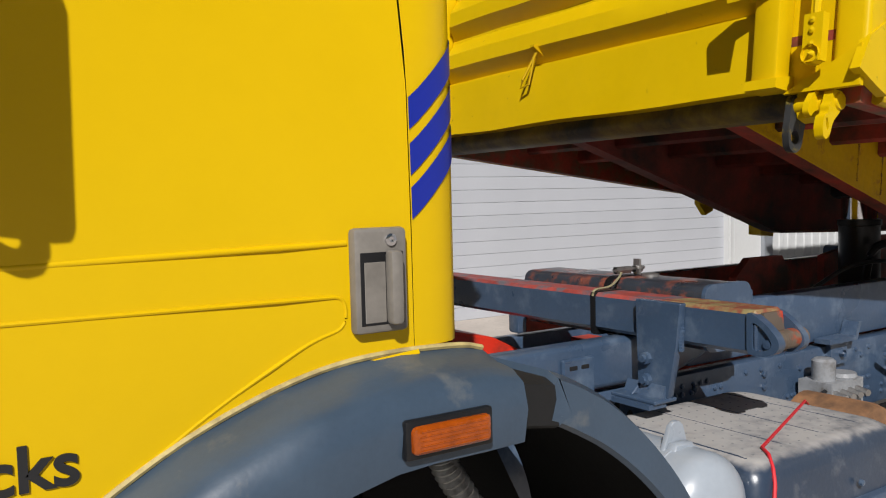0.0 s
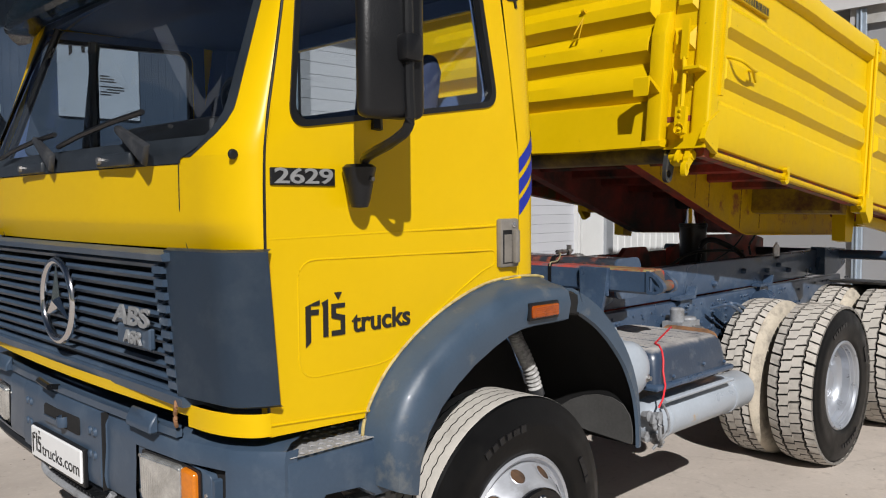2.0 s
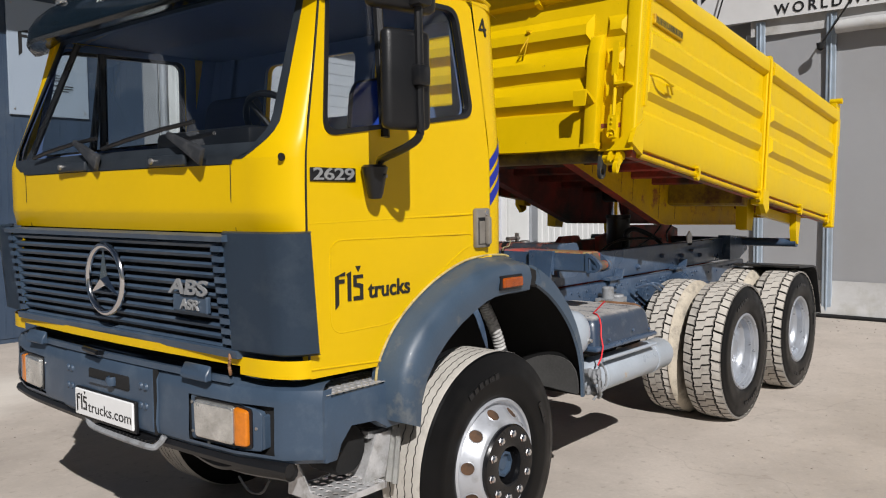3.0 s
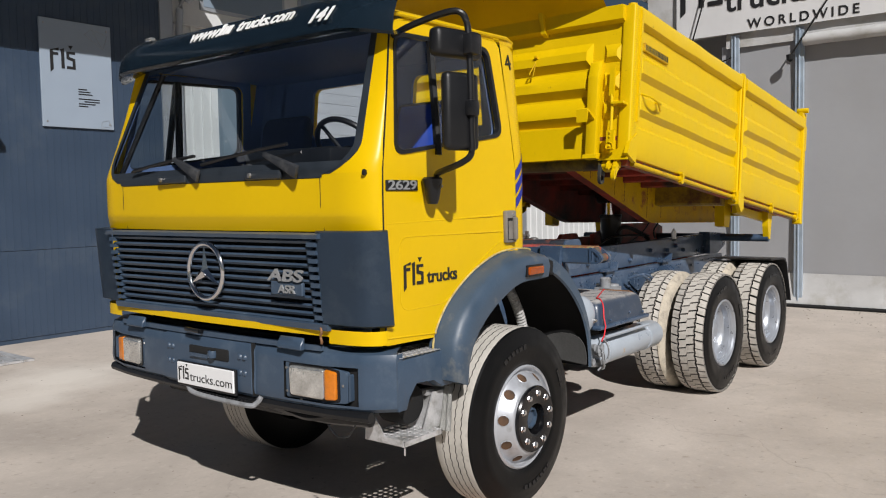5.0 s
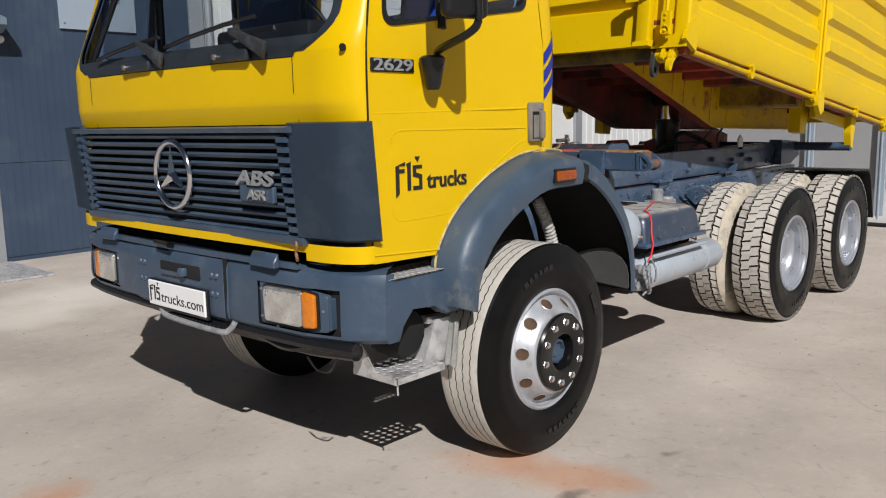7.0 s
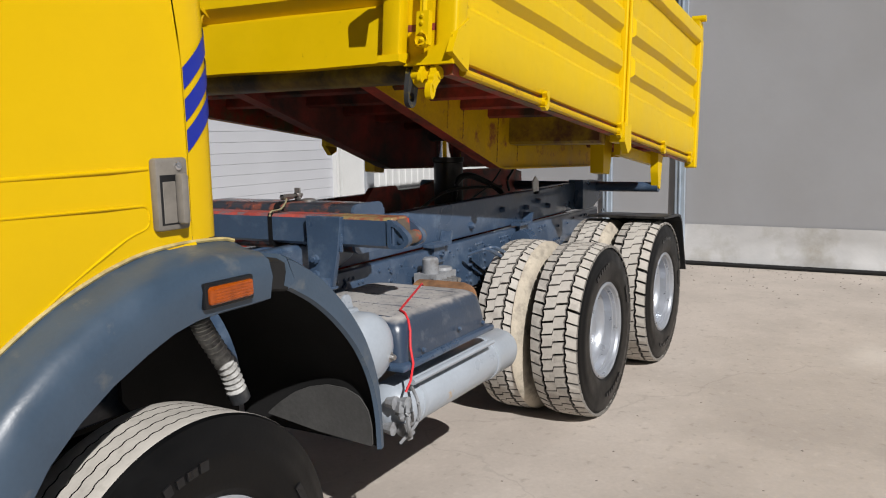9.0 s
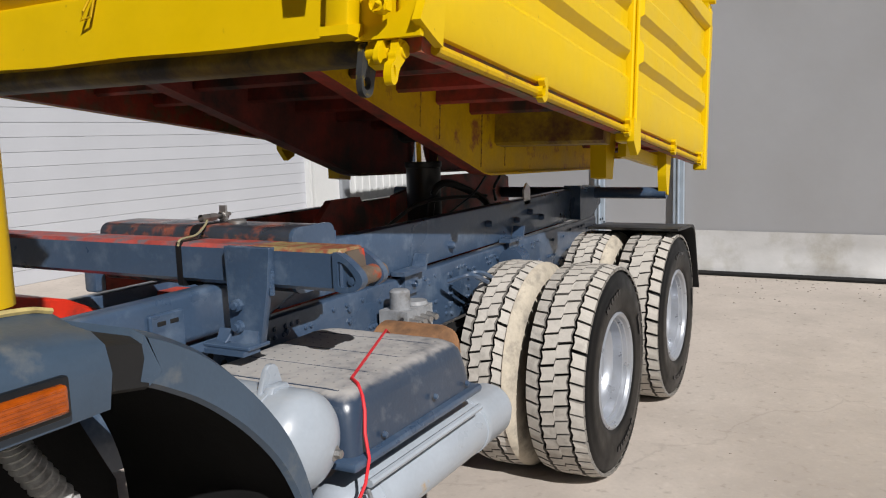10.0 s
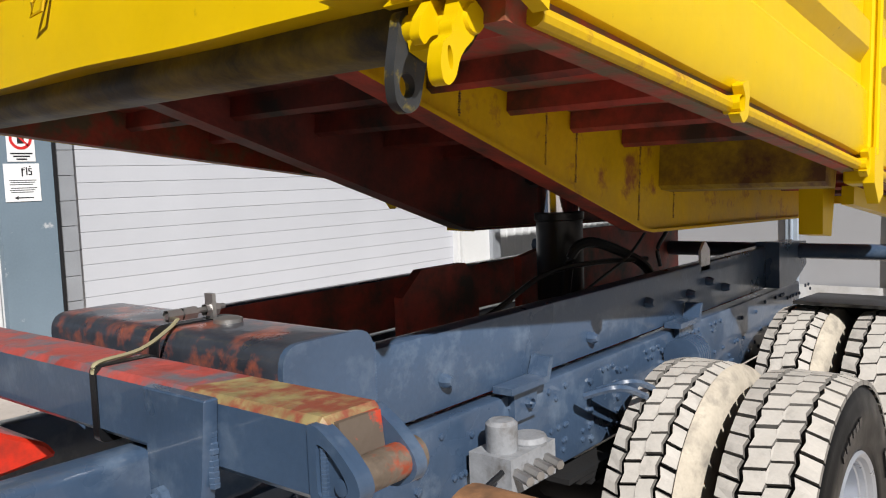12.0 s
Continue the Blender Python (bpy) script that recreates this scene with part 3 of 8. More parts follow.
for strokes in ((((0.62, 1.28), (0.72, 1.36)), ((0.72, 1.36), (0.95, 1.30)), ((0.95, 1.30), (0.88, 1.10)), ((0.88, 1.10), (0.62, 1.28)), ((0.72, 1.36), (0.88, 1.10))), (((0.82, 0.1), (0.82, 0.02)), ((0.82, 0.1), (0.92, 0.13)), ((0.92, 0.13), (0.97, 0.05)), ((0.97, 0.05), (0.82, 0.02)))):
    bm = bmesh.new()
    for a, b in strokes:
        tube(bm, [(a[0], -0.032, a[1]), (b[0], -0.032, b[1])], 0.003, 4)
    part("line_drawing", bm, GREYTRIM, sg, smooth=0)
for x in (0.06, 0.94):
    for z in (0.07, 1.36):
        bm = bmesh.new()
        lathe(bm, [(0.0, -0.036), (0.012, -0.034), (0.014, -0.03)], 8, "y", (x, 0, z))
        part("screw", bm, STEEL, sg)

# two notices on the pillar
nt = thing("warning_sign", "white no-entry notice with a red ring", "sign")
nt.location = (4.39, FY - 0.002, 2.11)
part("board", rbox(0, 0.29, -0.008, 0.0, 0, 0.38, 0.002, 1), WHITEPLATE, nt, smooth=0)
bm = bmesh.new()
lathe(bm, [(0.118, -0.009), (0.118, -0.011), (0.088, -0.011), (0.088, -0.009)], 28, "y", (0.145, 0, 0.245))
prism(bm, [(0.06, 0.315), (0.075, 0.33), (0.23, 0.175), (0.215, 0.16)], -0.011, -0.009)
part("red_ring", bm, REDINK, nt, smooth=0)
bm = bmesh.new()
box(bm, 0.11, 0.18, -0.0095, -0.0085, 0.19, 0.25)
for i in range(4):
    box(bm, 0.112 + i * 0.018, 0.124 + i * 0.018, -0.0095, -0.0085, 0.25, 0.295 + 0.008 * (i in (1, 2)))
for i in range(3):
    box(bm, 0.03 + 0.03 * i, 0.26 - 0.03 * i, -0.0095, -0.0085, 0.078 - i * 0.03, 0.094 - i * 0.03)
part("print", bm, INK, nt, smooth=0)
nt = thing("direction_sign", "white paper notice with a black arrow", "sign")
nt.location = (4.34, FY - 0.002, 1.69)
part("board", rbox(0, 0.37, -0.008, 0.0, 0, 0.40, 0.002, 1), WHITEPLATE, nt, smooth=0)
bm = bmesh.new()
emblem(bm, SIDE(0.18, -0.0095, 0.32), 0.085, 0.001)
for i in range(6):
    box(bm, 0.05 + 0.01 * (i % 2), 0.33 - 0.02 * (i % 3), -0.0095, -0.0085, 0.22 - i * 0.022 - (0.015 if i > 2 else 0), 0.228 - i * 0.022 - (0.015 if i > 2 else 0))
prism(bm, [(0.09, 0.04), (0.13, 0.06), (0.13, 0.046), (0.29, 0.046), (0.29, 0.034), (0.13, 0.034), (0.13, 0.02)], -0.0095, -0.0085)
part("print", bm, INK, nt, smooth=0)

# ---- tent hall behind the truck: its gable stands at TX ----
TX, TC, TE = 9.55, 3.4, 5.227
roofline = lambda y: TE + (TC - y) * 0.33 if y > -5 else TE + (TC + 5) * 0.33 + (y + 5) * 0.33
bm = bmesh.new()
ys = [TC - i * 0.42 for i in range(47)]
rows_ = []
for j in range(30):
    row = []
    for i, y in enumerate(ys):
        z = 0.5 + (min(4.15, roofline(y)) - 0.5) * j / 29
        x = TX + 0.012 * math.sin(y * 2.1 + z) + 0.018 * noise.noise(Vector((y * 0.7, z * 0.5, 2)))
        row.append(bm.verts.new((x, y, z)))
    rows_.append(row)
for j in range(29):
    for i in range(46):
        yy = 0.5 * (ys[i] + ys[i + 1])
        zz = 0.5 + 3.65 * (j + 0.5) / 29
        if 1.98 < yy < 2.9 and zz > 3.45:
            continue
        bm.faces.new((rows_[j][i], rows_[j][i + 1], rows_[j + 1][i + 1], rows_[j + 1][i]))
structure("tent_wall", bm, TARP, "taut grey tarpaulin wall of the tent hall", smooth=60)
bm = bmesh.new()
base = []
for j in range(9):
    row = []
    for i in range(140):
        y = TC - i * 0.138
        z = 0.52 * j / 8
        fold = 0.05 * noise.noise(Vector((y * 1.1, z * 5, 5))) + 0.03 * noise.noise(Vector((y * 4, z * 9, 1)))
        row.append(bm.verts.new((TX - 0.02 - 0.10 * (1 - j / 8) ** 2 + fold * (1 - 0.6 * j / 8), y, z)))
    base.append(row)
for j in range(8):
    for i in range(139):
        bm.faces.new((base[j][i], base[j][i + 1], base[j + 1][i + 1], base[j + 1][i]))
structure("tent_skirt", bm, TARPLIGHT, "paler creased tarpaulin skirt at the tent foot", smooth=60)
bm = bmesh.new()
tube(bm, [(TX - 0.16, TC, 0.03), (TX - 0.16, -15, 0.03)], 0.028, 8)
structure("tent_ground_rail", bm, DARK, "dark rail holding the tent skirt down", "trim", 40)
# gable cloth over the wall, banner and roof
bm = bmesh.new()
grid = []
for j in range(8):
    row = []
    for i in range(70):
        y = TC - i * 0.27
        z = 4.1 + (roofline(y) - 4.1) * j / 7
        row.append(bm.verts.new((TX - 0.05 + 0.03 * noise.noise(Vector((y * 1.3, z * 1.2, 9))), y, z)))
    grid.append(row)
for j in range(7):
    for i in range(69):
        if 1.98 < TC - (i + 0.5) * 0.27 < 2.9 and j < 1:
            continue
        bm.faces.new((grid[j][i], grid[j][i + 1], grid[j + 1][i + 1], grid[j + 1][i]))
structure("tent_gable", bm, TARPLIGHT, "pale creased gable cloth of the tent hall", smooth=60)
bm = bmesh.new()
prism(bm, [(TC + 0.15, TE - 0.1), (-5.0, roofline(-5.0) + 0.02), (-15.0, TE - 0.35), (-15.0, TE - 0.25), (-5.0, roofline(-5.0) + 0.1), (TC + 0.15, TE)], TX - 0.1, TX + 22, "x")
structure("tent_roof", bm, BANNER, "pale tarpaulin roof of the tent hall", "roof")
bm = bmesh.new()
box(bm, TX, TX + 22, TC - 0.03, TC, 0.0, TE - 0.08)
structure("tent_side", bm, TARP, "grey tarpaulin side wall of the tent hall")
for y, z1 in ((0.92, 4.3), (1.9, 4.3), (-4.2, 4.3)):
    bm = bmesh.new()
    box(bm, TX - 0.075, TX - 0.025, y - 0.065, y + 0.065, 0.0, z1)
    box(bm, TX - 0.095, TX - 0.03, y - 0.012, y + 0.012, 0.0, z1)
    bmesh.ops.bevel(bm, geom=bm.edges[:], offset=0.006, segments=1, affect="EDGES", profile=0.5)
    structure("tent_post", bm, GALV, "galvanised steel post of the tent hall", "post")
bm = bmesh.new()
ring = []
for k in range(60):
    y = 0.84 - k * 0.09
    ring.append((TX - 0.14 + 0.02 * noise.noise(Vector((y * 3, 0, 3))), y, 4.08 + 0.025 * noise.noise(Vector((y * 2, 4, 3)))))
tube(bm, ring, 0.09, 10)
structure("rolled_tarpaulin", bm, TARPLIGHT, "rolled pale tarpaulin above the tent wall", "tarpaulin", 60)
bm = bmesh.new()
tube(bm, [(TX - 0.1, 2.0, 3.5), (TX - 0.1, 2.9, 4.0)], 0.012, 6)
tube(bm, [(TX - 0.1, 1.95, 3.95), (TX - 0.1, 2.9, 3.62)], 0.012, 6)
structure("bracing_cable", bm, DARK, "thin dark bracing cables in the tent gap", "cable", 40)
bn = thing("banner", "pale grey banner with large black lettering", "banner")
bm = bmesh.new()
cells = []
for j in range(8):
    cells.append([bm.verts.new((TX - 0.13 + 0.005 * noise.noise(Vector((i * 0.35, j * 0.6, 7))), 2.85 - i * 0.18, 4.32 + 0.20 * j + 0.0 * i)) for i in range(36)])
for j in range(7):
    for i in range(35):
        bm.faces.new((cells[j][i], cells[j][i + 1], cells[j + 1][i + 1], cells[j + 1][i]))
part("cloth", bm, BANNER, bn, smooth=60)
bm = bmesh.new()
emblem(bm, FRONT(TX - 0.137, 2.78, 5.08), 0.55)
part("mark", bm, INK, bn, smooth=0)
lettering("lettering", "WORLDWIDE", 0.20, FRONT(TX - 0.137, 0.88, 4.43), INK, bn, depth=0.001, spacing=1.45, bold=0.004)
lettering("lettering", "trucks&ma", 0.50, FRONT(TX - 0.137, 0.93, 4.83), INK, bn, depth=0.001, spacing=1.02, bold=0.008)
for a, b in (((TX - 0.2, 2.85, 3.3), (TX - 0.3, 2.1, 5.6)), ((TX - 0.2, 1.02, 3.85), (TX - 0.3, 0.2, 5.0))):
    bm = bmesh.new()
    tube(bm, [a, b], 0.012, 6)
    part("guy_rope", bm, DARK, bn)
# small dark rounded body, added to draw a dark spot before the tent wall
bm = bmesh.new()
lathe(bm, [(0.0, -0.06), (0.05, -0.03), (0.06, 0.05), (0.0, 0.06)], 10, "z", (TX - 0.2, 1.02, 3.82))
part("dark_knob", bm, DARK, bn)

# loose grit and pebbles on the yard
rng = random.Random(21)
bm = bmesh.new()
for k in range(900):
    if k < 420:
        c = Vector((TX - 0.25 - abs(rng.gauss(0, 0.7)), rng.uniform(-6, 4), 0))
    else:
        c = Vector((rng.uniform(-4, 9), rng.uniform(-4, 7.5), 0))
    r = rng.uniform(0.003, 0.009) * (1.8 if k < 420 else 1.0)
    ring = [bm.verts.new(c + Vector((r * math.cos(a) * rng.uniform(0.7, 1.3), r * math.sin(a) * rng.uniform(0.7, 1.3), 0.001))) for a in (0, 1.26, 2.5, 3.8, 5.0)]
    top = bm.verts.new(c + Vector((rng.uniform(-0.3, 0.3) * r, 0, r * rng.uniform(0.5, 0.9))))
    for i in range(5):
        bm.faces.new((ring[i], ring[(i + 1) % 5], top))
tagged(part("gravel", bm, mat("grey_brown_grit", (0.26, 0.23, 0.20), 0.9, var=0.4, scale=30, bump=0.0), smooth=0), "loose grey grit scattered on the concrete", "gravel", kind="stuff")


# ---- the truck: front axle at x = 0, near side at y = 0, middle plane at y = MID ----
MID = 1.22
truck = thing("tipper_truck", "yellow three-axle tipper truck with raised bed", "truck")
mirror_y = lambda y: 2 * MID - y


def lean(z):
    """How far the cab's side stands in above the window line."""
    return max(0.0, z - 1.98) * 0.13


def rear_x(z):
    """Where the cab's rear edge stands at a height."""
    return 0.297 + 0.10 * max(0.0, z - 1.98)


def pillar_at(s, z):
    """The skin behind the door, rounded into the rear wall: x, z, depth."""
    xr = rear_x(z)
    xd = 0.173 - 0.012 * max(0, z - 1.70)
    a = math.pi / 2 * s
    return xd + (xr - xd) * math.sin(a) ** 0.9, z, 0.085 * (1 - math.cos(a)) ** 1.6


# cab sides: the corner in front of the door, the door, the pillar behind it
def cab_side(sign):
    put = (lambda x, z, d: (x, lean(z) + d, z)) if sign > 0 else (lambda x, z, d: (x, mirror_y(lean(z) + d), z))
    arch = [(0.172, 1.47), (0.04, 1.455), (-0.12, 1.385), (-0.30, 1.265), (-0.46, 1.13), (-0.56, 1.055)]
    outer = [(-0.968, 1.065), (-0.972, 1.50), (-0.972, 1.90), (-0.93, 2.10), (-0.80, 2.655), (-0.70, 2.69), (0.095, 2.70), (0.148, 2.65), (0.162, 2.30), (0.168, 1.95), (0.171, 1.70)] + arch
    win = rounded([(-0.888, 1.985), (-0.785, 2.61), (0.035, 2.635), (0.072, 2.125)], 0.075, 6)
    door = part("door", sheet(outer, [win], 0.045, put), YELLOW, truck, "yellow cab door with a pressed lower panel" if sign > 0 else "")
    # raised crease and pressed panel outline
    if sign > 0:
        bm = bmesh.new()
        tube(bm, [(-0.968, 0.0055, 1.655), (0.04, 0.0055, 1.672)], 0.006, 12)
        path = rounded([(0.035, 1.580), (-0.862, 1.588), (-0.862, 1.220), (-0.50, 1.226), (-0.20, 1.420), (-0.03, 1.508), (0.035, 1.525)], 0.07, 6)
        tube(bm, [(x, 0.002, z) for x, z in path + path[:1]], 0.004, 8, False)
        part("pressing", bm, YELLOW, door)
        bm = bmesh.new()
        tube(bm, [(x + 0.006, 0.001, z - 0.006) for x, z in arch], 0.011, 8)
        tube(bm, [(-0.968, 0.0, 1.10), (-0.56, 0.0, 1.075)], 0.005, 6)
        part("arch_lip", bm, YELLOW, door)
        # black strip added to draw the dark gap along the door's front edge
        bm = bmesh.new()
        tube(bm, smooth_path([(x, lean(z) + 0.002, z) for x, z in ((-0.971, 1.07), (-0.974, 1.50), (-0.973, 1.88), (-0.955, 2.02), (-0.930, 2.12), (-0.870, 2.36), (-0.805, 2.64))], 5), 0.0048, 8)
        part("door_gap", bm, BLACK, door, "black strip drawn for the dark gap along the door edge")
        # handle in its recess
        part("handle_plate", rbox(0.042, 0.149, -0.024, 0.004, 1.512, 1.698, 0.009, 2), HANDLEGREY, door, "worn grey plastic handle plate")
        part("handle_recess", rbox(0.053, 0.139, -0.0255, -0.023, 1.527, 1.655, 0.001, 1), BLACK, door)
        part("handle_back", rbox(0.060, 0.102, -0.0265, -0.024, 1.531, 1.638, 0.001, 1), HANDLEGREY, door)
        part("handle", rbox(0.101, 0.127, -0.050, -0.022, 1.527, 1.658, 0.008, 2), HANDLEGREY, door)
        bm = bmesh.new()
        lathe(bm, [(0.0, -0.028), (0.006, -0.029), (0.011, -0.028), (0.012, -0.023)], 14, "y", (0.114, 0, 1.676))
        part("lock", bm, CHROME, door)
    ln = (lambda x, z, d: (x, lean(z) + 0.052 + d, z)) if sign > 0 else (lambda x, z, d: (x, mirror_y(lean(z) + 0.052 + d), z))
    part("door_lining", sheet([(-0.94, 1.40), (-0.94, 1.93), (-0.79, 2.645), (0.09, 2.66), (0.15, 1.95), (0.15, 1.40)], [rounded([(-0.878, 1.995), (-0.778, 2.602), (0.027, 2.626), (0.063, 2.131)], 0.07, 6)], 0.006, ln), CABTRIM, door)
    # seal and glass
    rim_o, rim_i = win, rounded([(-0.865, 2.008), (-0.770, 2.587), (0.013, 2.612), (0.048, 2.14)], 0.065, 6)
    q = (lambda x, z, d: (x, lean(z) - 0.006 + d, z)) if sign > 0 else (lambda x, z, d: (x, mirror_y(lean(z) - 0.006 + d), z))
    part("window_seal", sheet(rim_o, [rim_i], 0.03, q), BLACK, door)
    g = (lambda x, z, d: (x, lean(z) + 0.015 + d, z)) if sign > 0 else (lambda x, z, d: (x, mirror_y(lean(z) + 0.015 + d), z))
    pane = part("pane", sheet(rim_i, [], 0.004, g), PANE, door, smooth=0)
    pane.visible_shadow = False
    bm = bmesh.new()
    a, b = (-0.545, 2.0), (-0.50, 2.61)
    for u, v in ((a, b),):
        p0, p1 = q(u[0], u[1], 0.004), q(v[0], v[1], 0.004)
        tube(bm, [p0, p1], 0.022, 6)
    part("window_divider", bm, BLACK, door)
    # pillar behind the door, rounded into the rear wall
    bm = bmesh.new()
    rows = []
    for k in range(17):
        z = 1.475 + (2.70 - 1.475) * k / 16
        row = [put(*pillar_at(s / 6, z)) for s in range(7)]
        row.append(put(pillar_at(1.0, z)[0] - 0.004, z, 0.19))
        rows.append([bm.verts.new(p) for p in row])
    for r0, r1 in zip(rows, rows[1:]):
        for s in range(7):
            bm.faces.new((r0[s], r0[s + 1], r1[s + 1], r1[s]))
    part("rear_pillar", bm, YELLOW, truck)
    bm = bmesh.new()
    inner = [(0.08, 0.062), (0.17, 0.075), (0.20, 0.11), (0.205, 0.24)]
    grid = [[bm.verts.new(put(x + rear_x(z) - 0.297, z, d)) for x, d in inner] for z in (1.48, 1.80, 2.1, 2.4, 2.68)]
    for r0, r1 in zip(grid, grid[1:]):
        for i in range(3):
            bm.faces.new((r0[i], r0[i + 1], r1[i + 1], r1[i]))
    part("pillar_lining", bm, CABTRIM, truck)


cab_side(1)
cab_side(-1)

# blue slanted stripes on the near rear pillar
for z in (1.945, 1.862, 1.782):
    bm = bmesh.new()
    top, low = [], []
    for k in range(13):
        a = 0.92 * k / 12
        rise = z - 0.015 + 0.13 * math.sin(math.pi / 2 * a)
        for ring, zz in ((top, rise), (low, rise - 0.058)):
            x, _, d = pillar_at(a, zz)
            ring.append(bm.verts.new((x + 0.001, lean(zz) + d - 0.0025, zz)))
    for k in range(12):
        bm.faces.new((low[k], low[k + 1], top[k + 1], top[k]))
    part("stripe", bm, BLUEINK, truck, "slanted blue stripe")
lettering("numeral", "4", 0.13, SIDE(0.222, 0.0735, 2.565) @ pose(0, 0, 0, -7, 0, 8), INK, truck)


# front of the cab, swept from side to side: plan outline at a height
def front_x(z):
    if z < 1.93:
        return -1.105 + 0.024 * (1.70 - z) / 0.08 if 1.60 < z < 1.70 else -1.105
    return -1.105 + (z - 1.93) * 0.40


def outline(z, n=40, push=0.0):
    """Half plan outline from the door's front edge round the corner to the middle."""
    fx = front_x(z) - push
    y0 = lean(z) - push * 0.3
    back = -0.968 if z < 1.93 else -0.968 + (z - 1.93) * 0.235
    pts = []
    for k in range(n + 1):
        s = k / n
        if s < 0.45:
            a = math.pi / 2 * (s / 0.45)
            pts.append((back + (fx + 0.035 - back) * math.sin(a), y0 + 0.235 * (1 - math.cos(a))))
        else:
            t = (s - 0.45) / 0.55
            pts.append((fx + 0.035 - 0.035 * (1 - (1 - t) ** 2), y0 + 0.235 + (MID - y0 - 0.235) * t))
    return pts


def swept(z_list, s0, s1, n=40, push=0.0, sides=(False, True)):
    """Skin of the cab front between two shares of the half outline, on one or both sides."""
    bm = bmesh.new()
    for flip in sides:
        grid = []
        for z in z_list:
            pts = outline(z, n, push)[round(s0 * n):round(s1 * n) + 1]
            grid.append([bm.verts.new((x, mirror_y(y) if flip else y, z)) for x, y in pts])
        for r0, r1 in zip(grid, grid[1:]):
            for i in range(len(r0) - 1):
                bm.faces.new((r0[i], r0[i + 1], r1[i + 1], r1[i]))
    bmesh.ops.remove_doubles(bm, verts=bm.verts[:], dist=0.0005)
    bmesh.ops.recalc_face_normals(bm, faces=bm.faces[:])
    return bm


def pillar_edge(z):
    """Share of the half outline at which the screen's surround meets the yellow pillar; it sweeps out at the foot."""
    return 0.262 + 0.20 * min(1.0, max(0.0, (2.06 - z) / 0.155)) ** 1.8


def band(z_list, f0, f1, flip, push=0.0, n=10):
    """Skin of the cab front between two shares of the outline that change with height."""
    bm = bmesh.new()
    grid = []
    for z in z_list:
        pts = outline(z, 200, push)
        row = []
        for k in range(n + 1):
            u = (f0(z) + (f1(z) - f0(z)) * k / n) * 200
            i = min(int(u), 199)
            a, b = Vector(pts[i]), Vector(pts[i + 1])
            p = a.lerp(b, u - i)
            row.append(bm.verts.new((p.x, mirror_y(p.y) if flip else p.y, z)))
        grid.append(row)
    for r0, r1 in zip(grid, grid[1:]):
        for i in range(n):
            bm.faces.new((r0[i], r0[i + 1], r1[i + 1], r1[i]))
    return bm


zs = lambda a, b, n: [a + (b - a) * i / n for i in range(n + 1)]
for flip in (False, True):
    bm = bmesh.new()
    tube(bm, [(outline(z)[20][0] - 0.0005, mirror_y(outline(z)[20][1]) if flip else outline(z)[20][1], z) for z in (1.62, 1.75, 1.885)], 0.0022, 5)
    part("flap_seam", bm, DARK, truck)
bm = swept([1.62, 1.655, 1.69, 1.702, 1.72, 1.80, 1.885], 0.50, 1.0)
part("bonnet_flap", bm, YELLOW, truck, "smooth yellow front flap")
for flip in (False, True):
    part("front_corner", swept([1.62, 1.655, 1.69, 1.702, 1.72, 1.80, 1.905], 0.0, 0.50, sides=(flip,)), YELLOW, truck)
    part("windscreen_pillar", band(zs(1.905, 2.66, 22), lambda z: 0.0, pillar_edge, flip), YELLOW, truck)
    part("pillar_trim", swept(zs(1.93, 2.64, 12), 0.02, 0.29, push=-0.022, sides=(flip,)), CABTRIM, truck)
    part("windscreen_seal", band(zs(1.905, 2.64, 22), pillar_edge, lambda z: pillar_edge(z) + 0.06, flip, 0.002), SCREENBLACK, truck)
sc = part("windscreen", swept(zs(1.965, 2.62, 10), 0.335, 1.0, push=-0.008), FRONTPANE, truck, "slightly raked windscreen with wipers")
sc.visible_shadow = False
for flip in (False, True):
    part("wiper_panel", band(zs(1.888, 1.968, 6), lambda z: pillar_edge(z) + 0.03, lambda z: 1.0, flip, 0.004, 24), SCREENBLACK, truck, "dark grey panel below the windscreen")
part("screen_header", swept(zs(2.615, 2.70, 3), 0.26, 1.0), BLUEGREY, truck)

# roof
bm = bmesh.new()
rows = []
for i in range(13):
    x = -0.87 + 1.235 * i / 12
    row = []
    for k in range(25):
        t = k / 24
        y = 0.088 + (2 * MID - 0.176) * t
        edge = min(t, 1 - t) * 24
        h = 2.685 + 0.11 * (1 - math.exp(-edge * 0.9)) + 0.03 * math.sin(math.pi * t)
        fa = min(i, 12 - i)
        h -= 0.05 * math.exp(-fa * 1.1)
        row.append(bm.verts.new((x, y, h)))
    rows.append(row)
for r0, r1 in zip(rows, rows[1:]):
    for k in range(24):
        bm.faces.new((r0[k], r0[k + 1], r1[k + 1], r1[k]))
part("roof", bm, YELLOW, truck)
bm = bmesh.new()
tube(bm, [(-0.80, 0.086, 2.70), (0.22, 0.088, 2.712), (0.335, 0.12, 2.70)], 0.012, 8)
part("rain_gutter", bm, YELLOW, truck)
